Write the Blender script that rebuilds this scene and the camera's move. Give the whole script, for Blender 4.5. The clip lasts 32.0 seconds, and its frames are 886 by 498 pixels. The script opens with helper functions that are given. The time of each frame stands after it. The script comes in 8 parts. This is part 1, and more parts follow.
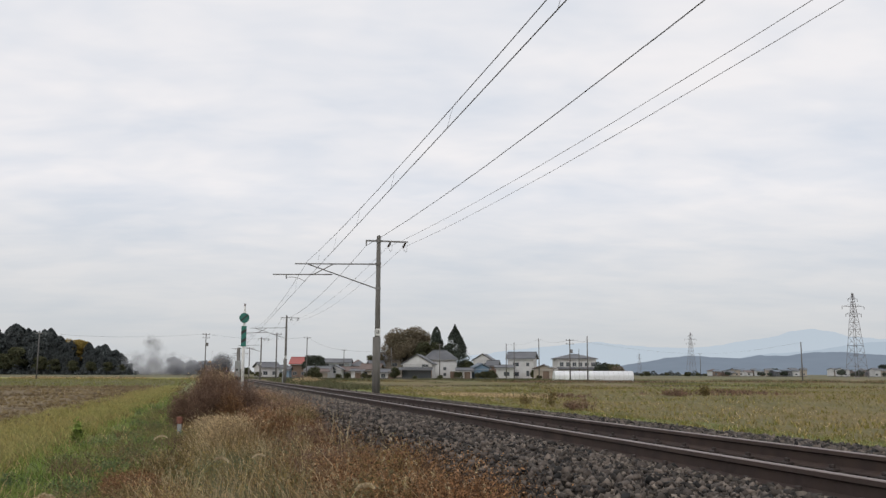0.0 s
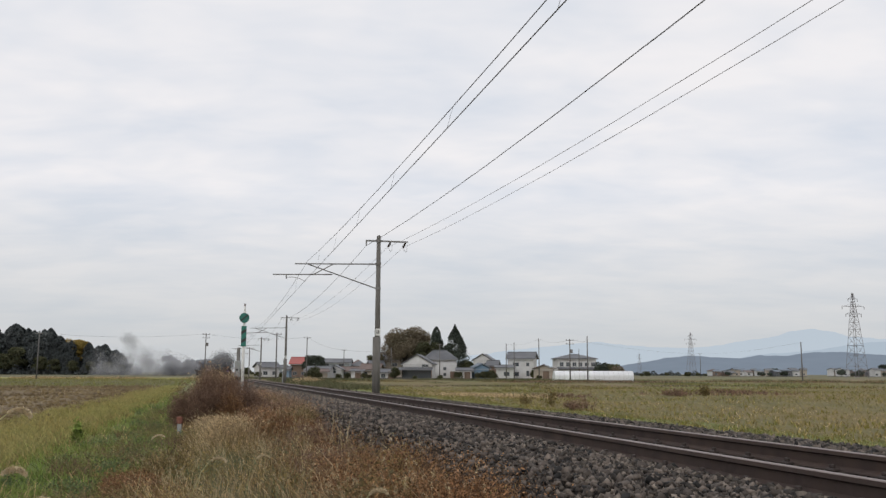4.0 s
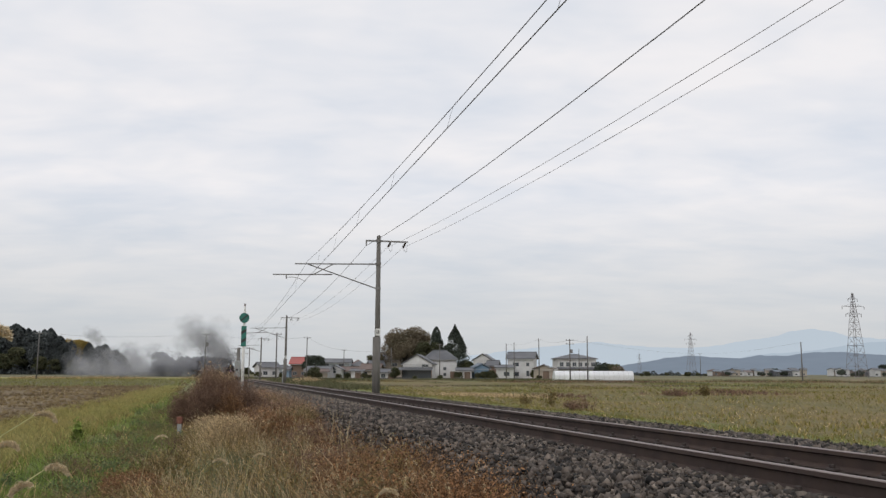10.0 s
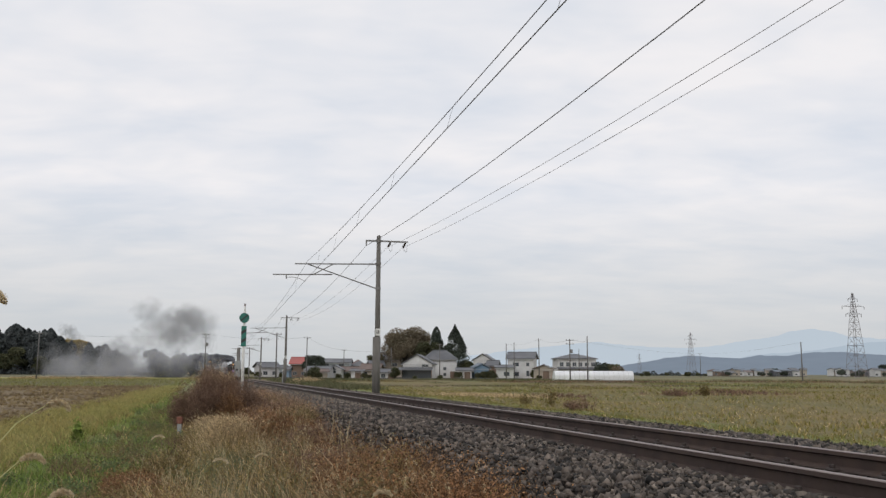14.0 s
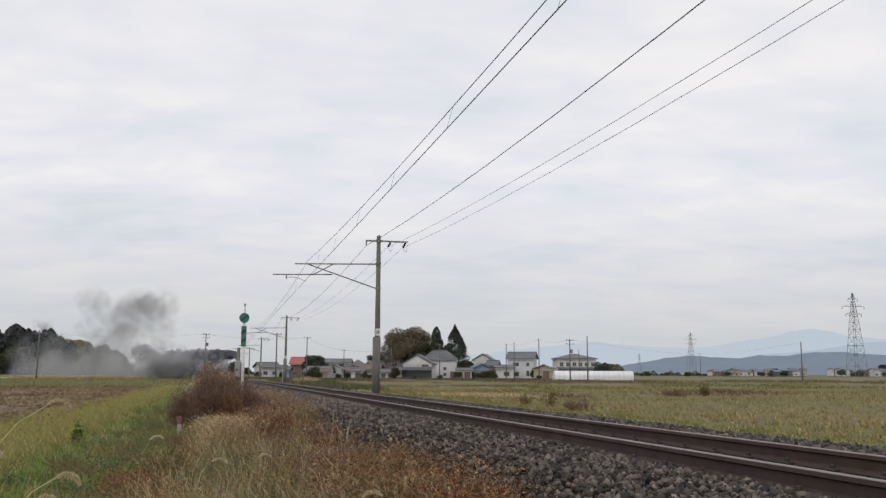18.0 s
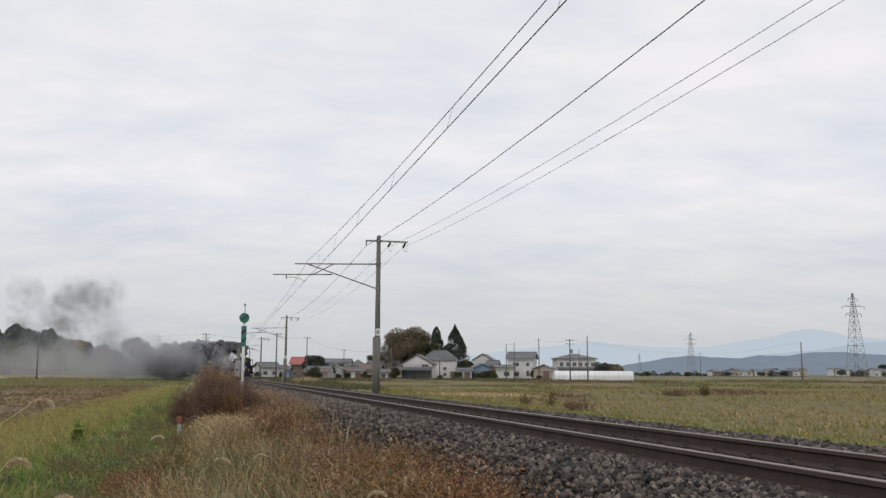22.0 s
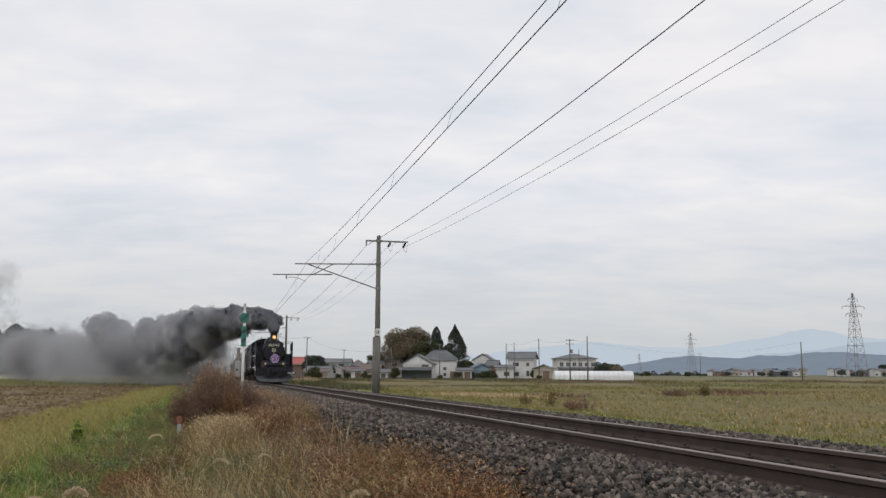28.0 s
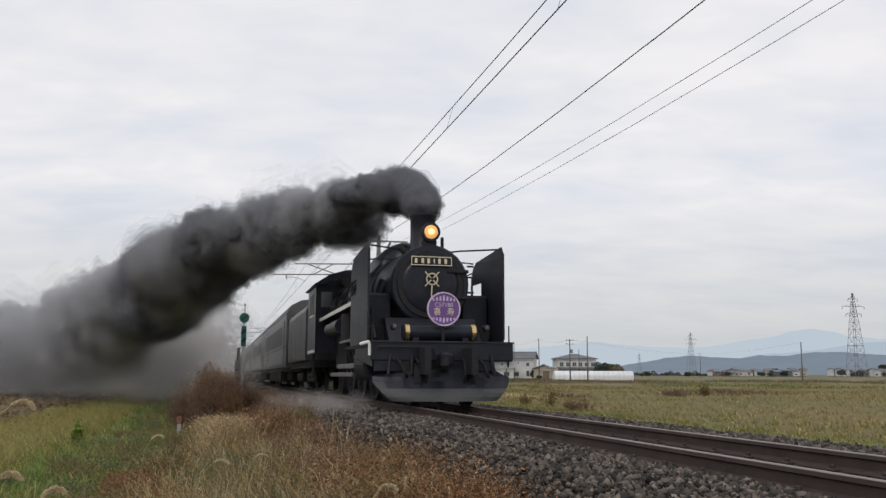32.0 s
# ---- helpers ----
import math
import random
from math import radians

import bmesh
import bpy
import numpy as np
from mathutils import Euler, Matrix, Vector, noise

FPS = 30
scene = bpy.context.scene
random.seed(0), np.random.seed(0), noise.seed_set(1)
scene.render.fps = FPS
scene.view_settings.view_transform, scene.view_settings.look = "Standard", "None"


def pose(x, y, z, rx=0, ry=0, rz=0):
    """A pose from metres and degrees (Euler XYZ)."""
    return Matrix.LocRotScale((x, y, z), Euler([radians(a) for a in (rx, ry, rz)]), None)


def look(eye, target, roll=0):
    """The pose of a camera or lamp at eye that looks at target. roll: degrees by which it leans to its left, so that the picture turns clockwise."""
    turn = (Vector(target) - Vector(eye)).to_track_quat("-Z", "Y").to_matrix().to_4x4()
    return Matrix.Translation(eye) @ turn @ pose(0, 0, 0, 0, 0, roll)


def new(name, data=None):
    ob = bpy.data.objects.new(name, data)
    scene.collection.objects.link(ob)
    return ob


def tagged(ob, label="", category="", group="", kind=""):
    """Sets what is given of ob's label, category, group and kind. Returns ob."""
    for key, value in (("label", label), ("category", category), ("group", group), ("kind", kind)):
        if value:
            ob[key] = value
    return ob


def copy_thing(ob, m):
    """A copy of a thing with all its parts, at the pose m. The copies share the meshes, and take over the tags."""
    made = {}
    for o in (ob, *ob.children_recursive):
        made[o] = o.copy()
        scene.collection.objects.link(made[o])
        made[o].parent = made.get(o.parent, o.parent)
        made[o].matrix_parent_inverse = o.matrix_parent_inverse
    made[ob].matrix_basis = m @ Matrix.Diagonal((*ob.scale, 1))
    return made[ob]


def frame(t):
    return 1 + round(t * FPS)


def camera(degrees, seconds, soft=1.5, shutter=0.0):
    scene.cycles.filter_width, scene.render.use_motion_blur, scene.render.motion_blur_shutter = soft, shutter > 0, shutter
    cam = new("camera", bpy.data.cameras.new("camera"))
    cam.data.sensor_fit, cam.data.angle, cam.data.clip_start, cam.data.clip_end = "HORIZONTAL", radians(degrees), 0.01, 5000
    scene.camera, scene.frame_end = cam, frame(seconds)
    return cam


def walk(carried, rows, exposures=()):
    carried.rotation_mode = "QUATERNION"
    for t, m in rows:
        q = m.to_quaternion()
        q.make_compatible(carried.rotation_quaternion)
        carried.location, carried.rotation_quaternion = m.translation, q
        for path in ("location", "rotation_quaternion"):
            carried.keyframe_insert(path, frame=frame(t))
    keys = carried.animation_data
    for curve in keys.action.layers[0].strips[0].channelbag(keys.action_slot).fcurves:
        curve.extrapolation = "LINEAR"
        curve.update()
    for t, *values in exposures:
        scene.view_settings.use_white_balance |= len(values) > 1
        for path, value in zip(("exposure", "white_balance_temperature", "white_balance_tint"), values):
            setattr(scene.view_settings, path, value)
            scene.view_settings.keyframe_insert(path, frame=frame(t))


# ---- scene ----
cam = camera(53.95, 32.0, soft=1.4)
EYE = (0.0, 0.0, 0.567)
CAM_POSE = Matrix.Translation(EYE) @ pose(0, 0, 0, 90 + 8.087, 0, 0) @ pose(0, 0, 0, 0, 0, 0.22)
walk(cam, [(0.0, CAM_POSE), (32.0, CAM_POSE)])

# ---- light ----
SUN_EL, SUN_AZ = 38.0, 200.0
world = bpy.data.worlds.new("overcast_sky")
scene.world = world
world.use_nodes = True


def build_sky():
    nt = world.node_tree
    nt.nodes.clear()
    N, L = nt.nodes.new, nt.links.new
    out, bg = N("ShaderNodeOutputWorld"), N("ShaderNodeBackground")
    sky = N("ShaderNodeTexSky")
    sky.sky_type, sky.sun_disc = "NISHITA", False
    sky.sun_elevation, sky.sun_rotation = radians(SUN_EL), radians(SUN_AZ)
    sky.air_density, sky.dust_density = 1.0, 3.0
    tc, sep = N("ShaderNodeTexCoord"), N("ShaderNodeSeparateXYZ")
    L(tc.outputs["Generated"], sep.inputs[0])
    # the cloud deck: the direction is cast on a flat layer, so that streaks close up towards the horizon
    add = N("ShaderNodeMath"); add.operation = "ADD"; add.inputs[1].default_value = 0.16
    L(sep.outputs["Z"], add.inputs[0])
    mx = N("ShaderNodeMath"); mx.operation = "MAXIMUM"; mx.inputs[1].default_value = 0.05
    L(add.outputs[0], mx.inputs[0])
    flat = N("ShaderNodeCombineXYZ")
    for i, ax in enumerate(("X", "Y")):
        d = N("ShaderNodeMath"); d.operation = "DIVIDE"
        L(sep.outputs[ax], d.inputs[0]); L(mx.outputs[0], d.inputs[1]); L(d.outputs[0], flat.inputs[i])
    mp = N("ShaderNodeMapping")
    mp.inputs["Rotation"].default_value = (0, 0, radians(-12))
    mp.inputs["Scale"].default_value = (0.8, 1.25, 1.0)
    L(flat.outputs[0], mp.inputs[0])
    n1, n2 = N("ShaderNodeTexNoise"), N("ShaderNodeTexNoise")
    for n, sc, de in ((n1, 1.5, 4.0), (n2, 4.2, 3.0)):
        n.inputs["Scale"].default_value, n.inputs["Detail"].default_value, n.inputs["Roughness"].default_value = sc, de, 0.55
        n.inputs["Distortion"].default_value = 0.3
        L(mp.outputs[0], n.inputs["Vector"])
    mixn = N("ShaderNodeMix"); mixn.data_type = "FLOAT"; mixn.inputs[0].default_value = 0.35
    L(n1.outputs[0], mixn.inputs[2]); L(n2.outputs[0], mixn.inputs[3])
    ramp = N("ShaderNodeValToRGB")
    ramp.color_ramp.elements[0].position, ramp.color_ramp.elements[0].color = 0.35, (0.715, 0.752, 0.822, 1)
    ramp.color_ramp.elements[1].position, ramp.color_ramp.elements[1].color = 0.61, (0.905, 0.885, 0.898, 1)
    L(mixn.outputs[0], ramp.inputs[0])
    # towards the horizon the deck thins to a pale grey-blue veil
    low = N("ShaderNodeMapRange")
    low.inputs[1].default_value, low.inputs[2].default_value = -0.02, 0.20
    L(sep.outputs["Z"], low.inputs[0])
    m2 = N("ShaderNodeMix"); m2.data_type = "RGBA"
    L(low.outputs[0], m2.inputs[0])
    m2.inputs[6].default_value = (0.55, 0.575, 0.59, 1)
    L(ramp.outputs[0], m2.inputs[7])
    m3 = N("ShaderNodeMix"); m3.data_type = "RGBA"; m3.inputs[0].default_value = 0.04
    sc = N("ShaderNodeVectorMath"); sc.operation = "SCALE"; sc.inputs[3].default_value = 0.10
    L(sky.outputs[0], sc.inputs[0])
    L(m2.outputs[2], m3.inputs[6]); L(sc.outputs[0], m3.inputs[7])
    L(m3.outputs[2], bg.inputs[0])
    bg.inputs[1].default_value = 1.0
    L(bg.outputs[0], out.inputs[0])


build_sky()
sun = new("sun", bpy.data.lights.new("sun", "SUN"))
sun.data.energy, sun.data.angle, sun.data.color = 0.9, radians(25), (1.0, 0.96, 0.9)
sun.matrix_world = look((0, 0, 50), Vector((0, 0, 50)) - Vector((math.sin(radians(SUN_AZ)) * math.cos(radians(SUN_EL)), math.cos(radians(SUN_AZ)) * math.cos(radians(SUN_EL)), math.sin(radians(SUN_EL)))))
scene.view_settings.exposure = 0.0
scene.cycles.transparent_max_bounces = 256

# ---- materials ----
MATS = {}


def mat(name, c1, c2=None, scale=3.0, rough=0.8, metal=0.0, bump=0.0, bscale=None, c3=None, big=0.25, per_object=0.0, stretch=(1, 1, 1), coords="Object"):
    """Two colours mixed by fine noise, a third by broad stains, with relief."""
    if name in MATS:
        return MATS[name]
    m = bpy.data.materials.new(name)
    m.use_nodes = True
    nt = m.node_tree
    N, L = nt.nodes.new, nt.links.new
    b = nt.nodes["Principled BSDF"]
    b.inputs["Roughness"].default_value, b.inputs["Metallic"].default_value = rough, metal
    c2 = c2 or tuple(x * 0.75 for x in c1)
    c3 = c3 or tuple((x + y) / 2 * 0.85 for x, y in zip(c1, c2))
    tc, mp = N("ShaderNodeTexCoord"), N("ShaderNodeMapping")
    mp.inputs["Scale"].default_value = stretch
    L(tc.outputs[coords], mp.inputs[0])
    n1, n2 = N("ShaderNodeTexNoise"), N("ShaderNodeTexNoise")
    for n, s in ((n1, scale), (n2, scale * big)):
        n.inputs["Scale"].default_value, n.inputs["Detail"].default_value = s, 6
        n.inputs["Roughness"].default_value = 0.65
        L(mp.outputs[0], n.inputs["Vector"])
    r1 = N("ShaderNodeMapRange"); r1.inputs[1].default_value, r1.inputs[2].default_value = 0.35, 0.65
    L(n1.outputs[0], r1.inputs[0])
    r2 = N("ShaderNodeMapRange"); r2.inputs[1].default_value, r2.inputs[2].default_value, r2.inputs[4].default_value = 0.45, 0.7, 0.7
    L(n2.outputs[0], r2.inputs[0])
    a = N("ShaderNodeMix"); a.data_type = "RGBA"
    a.inputs[6].default_value, a.inputs[7].default_value = (*c1, 1), (*c2, 1)
    L(r1.outputs[0], a.inputs[0])
    c = N("ShaderNodeMix"); c.data_type = "RGBA"; c.inputs[7].default_value = (*c3, 1)
    L(r2.outputs[0], c.inputs[0]); L(a.outputs[2], c.inputs[6])
    col = c.outputs[2]
    if per_object:
        oi, ge = N("ShaderNodeObjectInfo"), N("ShaderNodeNewGeometry")
        ad = N("ShaderNodeMath"); ad.operation = "ADD"
        L(oi.outputs["Random"], ad.inputs[0]); L(ge.outputs["Random Per Island"], ad.inputs[1])
        fr = N("ShaderNodeMath"); fr.operation = "FRACT"; L(ad.outputs[0], fr.inputs[0])
        sq = N("ShaderNodeMath"); sq.operation = "POWER"; sq.inputs[1].default_value = 1.6
        L(fr.outputs[0], sq.inputs[0])
        rr = N("ShaderNodeMapRange"); rr.inputs[3].default_value, rr.inputs[4].default_value = 1 - per_object, 1 + per_object * 1.7
        L(sq.outputs[0], rr.inputs[0])
        vm = N("ShaderNodeVectorMath"); vm.operation = "SCALE"
        L(col, vm.inputs[0]); L(rr.outputs[0], vm.inputs[3])
        col = vm.outputs[0]
    L(col, b.inputs["Base Color"])
    rv = N("ShaderNodeMapRange"); rv.inputs[3].default_value, rv.inputs[4].default_value = max(0.05, rough - 0.1), min(1, rough + 0.1)
    L(n1.outputs[0], rv.inputs[0]); L(rv.outputs[0], b.inputs["Roughness"])
    if bump:
        n3 = N("ShaderNodeTexNoise"); n3.inputs["Scale"].default_value, n3.inputs["Detail"].default_value = bscale or scale * 3, 5
        L(mp.outputs[0], n3.inputs["Vector"])
        bp = N("ShaderNodeBump"); bp.inputs["Strength"].default_value, bp.inputs["Distance"].default_value = 0.8, bump
        L(n3.outputs[0], bp.inputs["Height"]); L(bp.outputs[0], b.inputs["Normal"])
    MATS[name] = m
    return m


def leafy(name, c1, c2, c3=None, scale=2.0, per=0.35, trans=0.35):
    """Foliage and stalks: colour per leaf, some light through."""
    if name in MATS:
        return MATS[name]
    m = mat(name, c1, c2, scale, 0.75, c3=c3, per_object=per)
    nt = m.node_tree
    b = nt.nodes["Principled BSDF"]
    t = nt.nodes.new("ShaderNodeBsdfTranslucent")
    mx = nt.nodes.new("ShaderNodeMixShader"); mx.inputs[0].default_value = trans
    nt.links.new(b.inputs["Base Color"].links[0].from_socket, t.inputs[0])
    nt.links.new(b.outputs[0], mx.inputs[1]); nt.links.new(t.outputs[0], mx.inputs[2])
    nt.links.new(mx.outputs[0], nt.nodes["Material Output"].inputs[0])
    return m


def glow(name, col, power):
    m = bpy.data.materials.new(name)
    m.use_nodes = True
    b = m.node_tree.nodes["Principled BSDF"]
    b.inputs["Base Color"].default_value = (*col, 1)
    b.inputs["Emission Color"].default_value, b.inputs["Emission Strength"].default_value = (*col, 1), power
    MATS[name] = m
    return m


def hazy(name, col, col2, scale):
    """Far hills: a plain backdrop that glows, with the haze of kilometres of air painted in."""
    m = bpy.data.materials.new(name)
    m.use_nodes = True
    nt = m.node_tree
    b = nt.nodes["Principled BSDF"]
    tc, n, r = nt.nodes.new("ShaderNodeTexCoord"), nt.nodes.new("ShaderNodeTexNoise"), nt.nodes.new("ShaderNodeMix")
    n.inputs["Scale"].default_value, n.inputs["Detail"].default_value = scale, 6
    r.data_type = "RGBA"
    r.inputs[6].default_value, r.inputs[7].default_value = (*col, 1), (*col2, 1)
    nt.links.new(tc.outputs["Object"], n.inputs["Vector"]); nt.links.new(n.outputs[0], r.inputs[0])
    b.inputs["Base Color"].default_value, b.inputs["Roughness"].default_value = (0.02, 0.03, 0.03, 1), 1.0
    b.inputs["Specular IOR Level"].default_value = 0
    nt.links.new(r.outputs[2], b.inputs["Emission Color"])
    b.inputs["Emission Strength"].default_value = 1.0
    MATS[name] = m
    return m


# ---- mesh helpers ----
def thing(name, label, category, group="", kind="", at=None):
    ob = tagged(new(name), label, category, group, kind)
    if at is not None:
        ob.matrix_basis = at
    return ob


def mesh_of(name, bm, material, smooth=False):
    me = bpy.data.meshes.new(name)
    bm.to_mesh(me)
    bm.free()
    for m in material if isinstance(material, (list, tuple)) else [material]:
        me.materials.append(m)
    if smooth:
        me.polygons.foreach_set("use_smooth", [True] * len(me.polygons))
    return me


def part(name, bm, material, parent=None, label="", smooth=False, at=None):
    ob = new(name, mesh_of(name, bm, material, smooth) if isinstance(bm, bmesh.types.BMesh) else bm)
    if parent is not None:
        ob.parent = parent
    if at is not None:
        ob.matrix_basis = at
    return tagged(ob, label)


def box(bm, x0, x1, y0, y1, z0, z1, bevel=0.0, m=None):
    r = bmesh.ops.create_cube(bm, size=1.0, matrix=Matrix.Translation(((x0 + x1) / 2, (y0 + y1) / 2, (z0 + z1) / 2)) @ Matrix.Diagonal((abs(x1 - x0), abs(y1 - y0), abs(z1 - z0), 1)))
    vs = r["verts"]
    if bevel:
        es = {e for v in vs for e in v.link_edges}
        q = bmesh.ops.bevel(bm, geom=list(es), offset=bevel, segments=1, affect="EDGES")
        vs = list({v for f in q["faces"] for v in f.verts} | {v for v in vs if v.is_valid})
    if m is not None:
        bmesh.ops.transform(bm, matrix=m, verts=vs)
    return bm


def cyl(bm, p, q, r1, r2=None, seg=12, caps=True):
    """A round bar from p to q."""
    p, q = Vector(p), Vector(q)
    d = q - p
    m = Matrix.Translation((p + q) / 2) @ d.to_track_quat("Z", "Y").to_matrix().to_4x4()
    bmesh.ops.create_cone(bm, cap_ends=caps, segments=seg, radius1=r1, radius2=r1 if r2 is None else r2, depth=d.length, matrix=m)
    return bm


def tube(bm, pts, r, seg=6):
    for a, b in zip(pts, pts[1:]):
        cyl(bm, a, b, r, seg=seg)
    return bm


def prism(bm, outline, y0, y1, axis="y"):
    """An outline of (a, b) pairs drawn out along an axis: y: (x, z); x: (y, z); z: (x, y)."""
    def at(a, b, c):
        return {"y": (a, c, b), "x": (c, a, b), "z": (a, b, c)}[axis]
    v0 = [bm.verts.new(at(a, b, y0)) for a, b in outline]
    v1 = [bm.verts.new(at(a, b, y1)) for a, b in outline]
    n = len(outline)
    fs = [bm.faces.new(v0), bm.faces.new(v1[::-1])]
    for i in range(n):
        fs.append(bm.faces.new((v0[i], v1[i], v1[(i + 1) % n], v0[(i + 1) % n])))
    bmesh.ops.recalc_face_normals(bm, faces=fs)
    return bm


def new_bm():
    return bmesh.new()


# ---- the plan: the track runs straight past the camera ----
TURN = math.degrees(0.25067)
TRACK = pose(4.343, 0, 0, 0, 0, TURN)   # in track space: x across, away from the camera's side; y along, away; z up


def rail_z(s):
    """Level of the rail's top along the line: a slight fall that eases out."""
    if s < 200:
        return -0.00412 * s
    if s < 280:
        k = s - 200
        return -0.824 - 0.00412 * (k - k * k / 160)
    return -0.989


def on_track(u, s, z=0.0):
    v = TRACK @ Vector((u, s, 0))
    return Vector((v.x, v.y, z))


def field_z(u, s):
    """Level of the open ground."""
    base = -0.62 - 0.0027 * min(max(s, -40), 240)
    if u > 0:
        k = min(max((u - 4.0) / 9.0, 0), 1)
        return base + 0.2 * (1 - k)
    k = min(max((-u - 2.2) / 1.2, 0), 1)
    return base - 0.03 - 0.28 * k * max(0, 1 - max(s, 0) / 160)


def train_s(t):
    return 77.1 + 13.02 * (27.5 - t)


def fast_mesh(name, V, F, material, parent=None, label="", smooth=False):
    """A mesh out of arrays of corners and triangles."""
    me = bpy.data.meshes.new(name)
    V, F = np.asarray(V, dtype=np.float32), np.asarray(F, dtype=np.int32)
    me.vertices.add(len(V)); me.vertices.foreach_set("co", V.ravel())
    me.loops.add(F.size); me.loops.foreach_set("vertex_index", F.ravel())
    me.polygons.add(len(F)); me.polygons.foreach_set("loop_start", np.arange(0, F.size, F.shape[1], dtype=np.int32))
    me.update(calc_edges=True)
    me.validate()
    me.materials.append(material)
    if smooth:
        me.polygons.foreach_set("use_smooth", [True] * len(me.polygons))
    return part(name, me, None, parent, label)


rng = np.random.default_rng(7)
COS, SIN = math.cos(radians(TURN)), math.sin(radians(TURN))


def to_world(P):
    """Rows of track space (across, along, z) to the world."""
    P = np.asarray(P, dtype=float)
    return np.stack([4.343 + COS * P[:, 0] - SIN * P[:, 1], SIN * P[:, 0] + COS * P[:, 1], P[:, 2]], 1)


# ---- ground: one sheet to the horizon, in strips along the line ----
M_SOIL = mat("ploughed_soil", (0.155, 0.108, 0.046), (0.085, 0.058, 0.03), 1.3, 0.95, bump=0.06, bscale=5, c3=(0.27, 0.205, 0.095), big=0.35, stretch=(0.22, 1.3, 1))
M_STUB = mat("stubble_field", (0.155, 0.122, 0.034), (0.085, 0.08, 0.018), 1.7, 0.95, bump=0.05, bscale=7, c3=(0.19, 0.12, 0.035), big=0.05, stretch=(1.0, 0.35, 1))
M_GREEN = mat("grass_sward", (0.12, 0.16, 0.04), (0.16, 0.185, 0.055), 2.0, 0.95, bump=0.05, bscale=9, c3=(0.15, 0.15, 0.05), big=0.2)
M_BANKSOIL = mat("bank_soil", (0.12, 0.09, 0.055), (0.08, 0.06, 0.04), 5.0, 0.95, bump=0.04, c3=(0.16, 0.12, 0.07))
M_YELLOW = mat("yellow_stubble", (0.31, 0.27, 0.07), (0.24, 0.24, 0.06), 2.5, 0.95, bump=0.05, bscale=9, c3=(0.19, 0.20, 0.06), big=0.15)
M_FAR = mat("far_fields", (0.11, 0.10, 0.042), (0.08, 0.085, 0.034), 0.05, 0.95, c3=(0.22, 0.17, 0.08), big=0.3, stretch=(0.4, 1.6, 1))
M_BROWNF = mat("dry_weed_strip", (0.19, 0.125, 0.07), (0.14, 0.10, 0.06), 1.5, 0.95, bump=0.05, c3=(0.22, 0.17, 0.09))


def build_ground():
    us = np.concatenate([[-4200, -2500, -1200, -600, -350, -220, -150, -110, -80, -60, -48, -38, -31, -26, -22, -19, -16.5, -14.5, -13, -11.8], np.arange(-11, 12.1, 0.5), [13, 14.5, 16.5, 19, 22, 26, 31, 37, 45, 55, 70, 90, 115, 150, 200, 280, 400, 700, 1300, 2500, 4500]])
    ss = np.concatenate([[-120, -80, -50, -30, -15, -8, -4], np.arange(-2, 40, 0.7), np.arange(40, 100, 2.0), np.arange(100, 260, 6.0), [262, 275, 290, 320, 360, 420, 500, 620, 800, 1100, 1600, 2400, 3400, 4800]])
    bm = new_bm()
    grid = []
    for s in ss:
        row = []
        for u in us:
            w = 0.0 if abs(u) < 3 else 0.06 * noise.noise((u * 0.5, s * 0.35, 3.0))
            if -40 < u < -9.2 and s < 90:
                w += 0.05 * math.sin(u * 5.2 + 0.4 * noise.noise((u, s * 0.2, 1))) + 0.10 * noise.noise((u * 1.3, s * 0.8, 5))
            du = 0.35 * noise.noise((u * 0.3, s * 0.25, 9)) if 2.9 < abs(u) < 60 else 0
            p = on_track(u + du, s)
            row.append(bm.verts.new((p.x, p.y, field_z(u, s) + w)))
        grid.append(row)
    for j in range(len(ss) - 1):
        for i in range(len(us) - 1):
            u, s = (us[i] + us[i + 1]) / 2, (ss[j] + ss[j + 1]) / 2
            f = bm.faces.new((grid[j][i], grid[j][i + 1], grid[j + 1][i + 1], grid[j + 1][i]))
            if s > 300 or abs(u) > 500:
                k = 5
            elif u < -9.8:
                k = 0 if s < 92 + 0.12 * u else (5 if s < 210 else 4)
            elif u < -7.0:
                k = 4 if s < 60 else 2
            elif u < -5.6:
                k = 2
            elif u < 4.2:
                k = 3
            elif u < 6:
                k = 2 if s < 60 else 1
            else:
                k = 1
                if s > 60 and (int(s / 21) + int(u / 60)) % 4 == 0:
                    k = 6
                elif s > 60 and (int(s / 27) + int(u / 80)) % 3 == 0:
                    k = 2
            f.material_index = k
    g = part("ground", bm, [M_SOIL, M_STUB, M_GREEN, M_BANKSOIL, M_YELLOW, M_FAR, M_BROWNF], smooth=True)
    tagged(g, "flat autumn farmland of stubble, ploughed soil and grass", "ground", kind="structure")


build_ground()

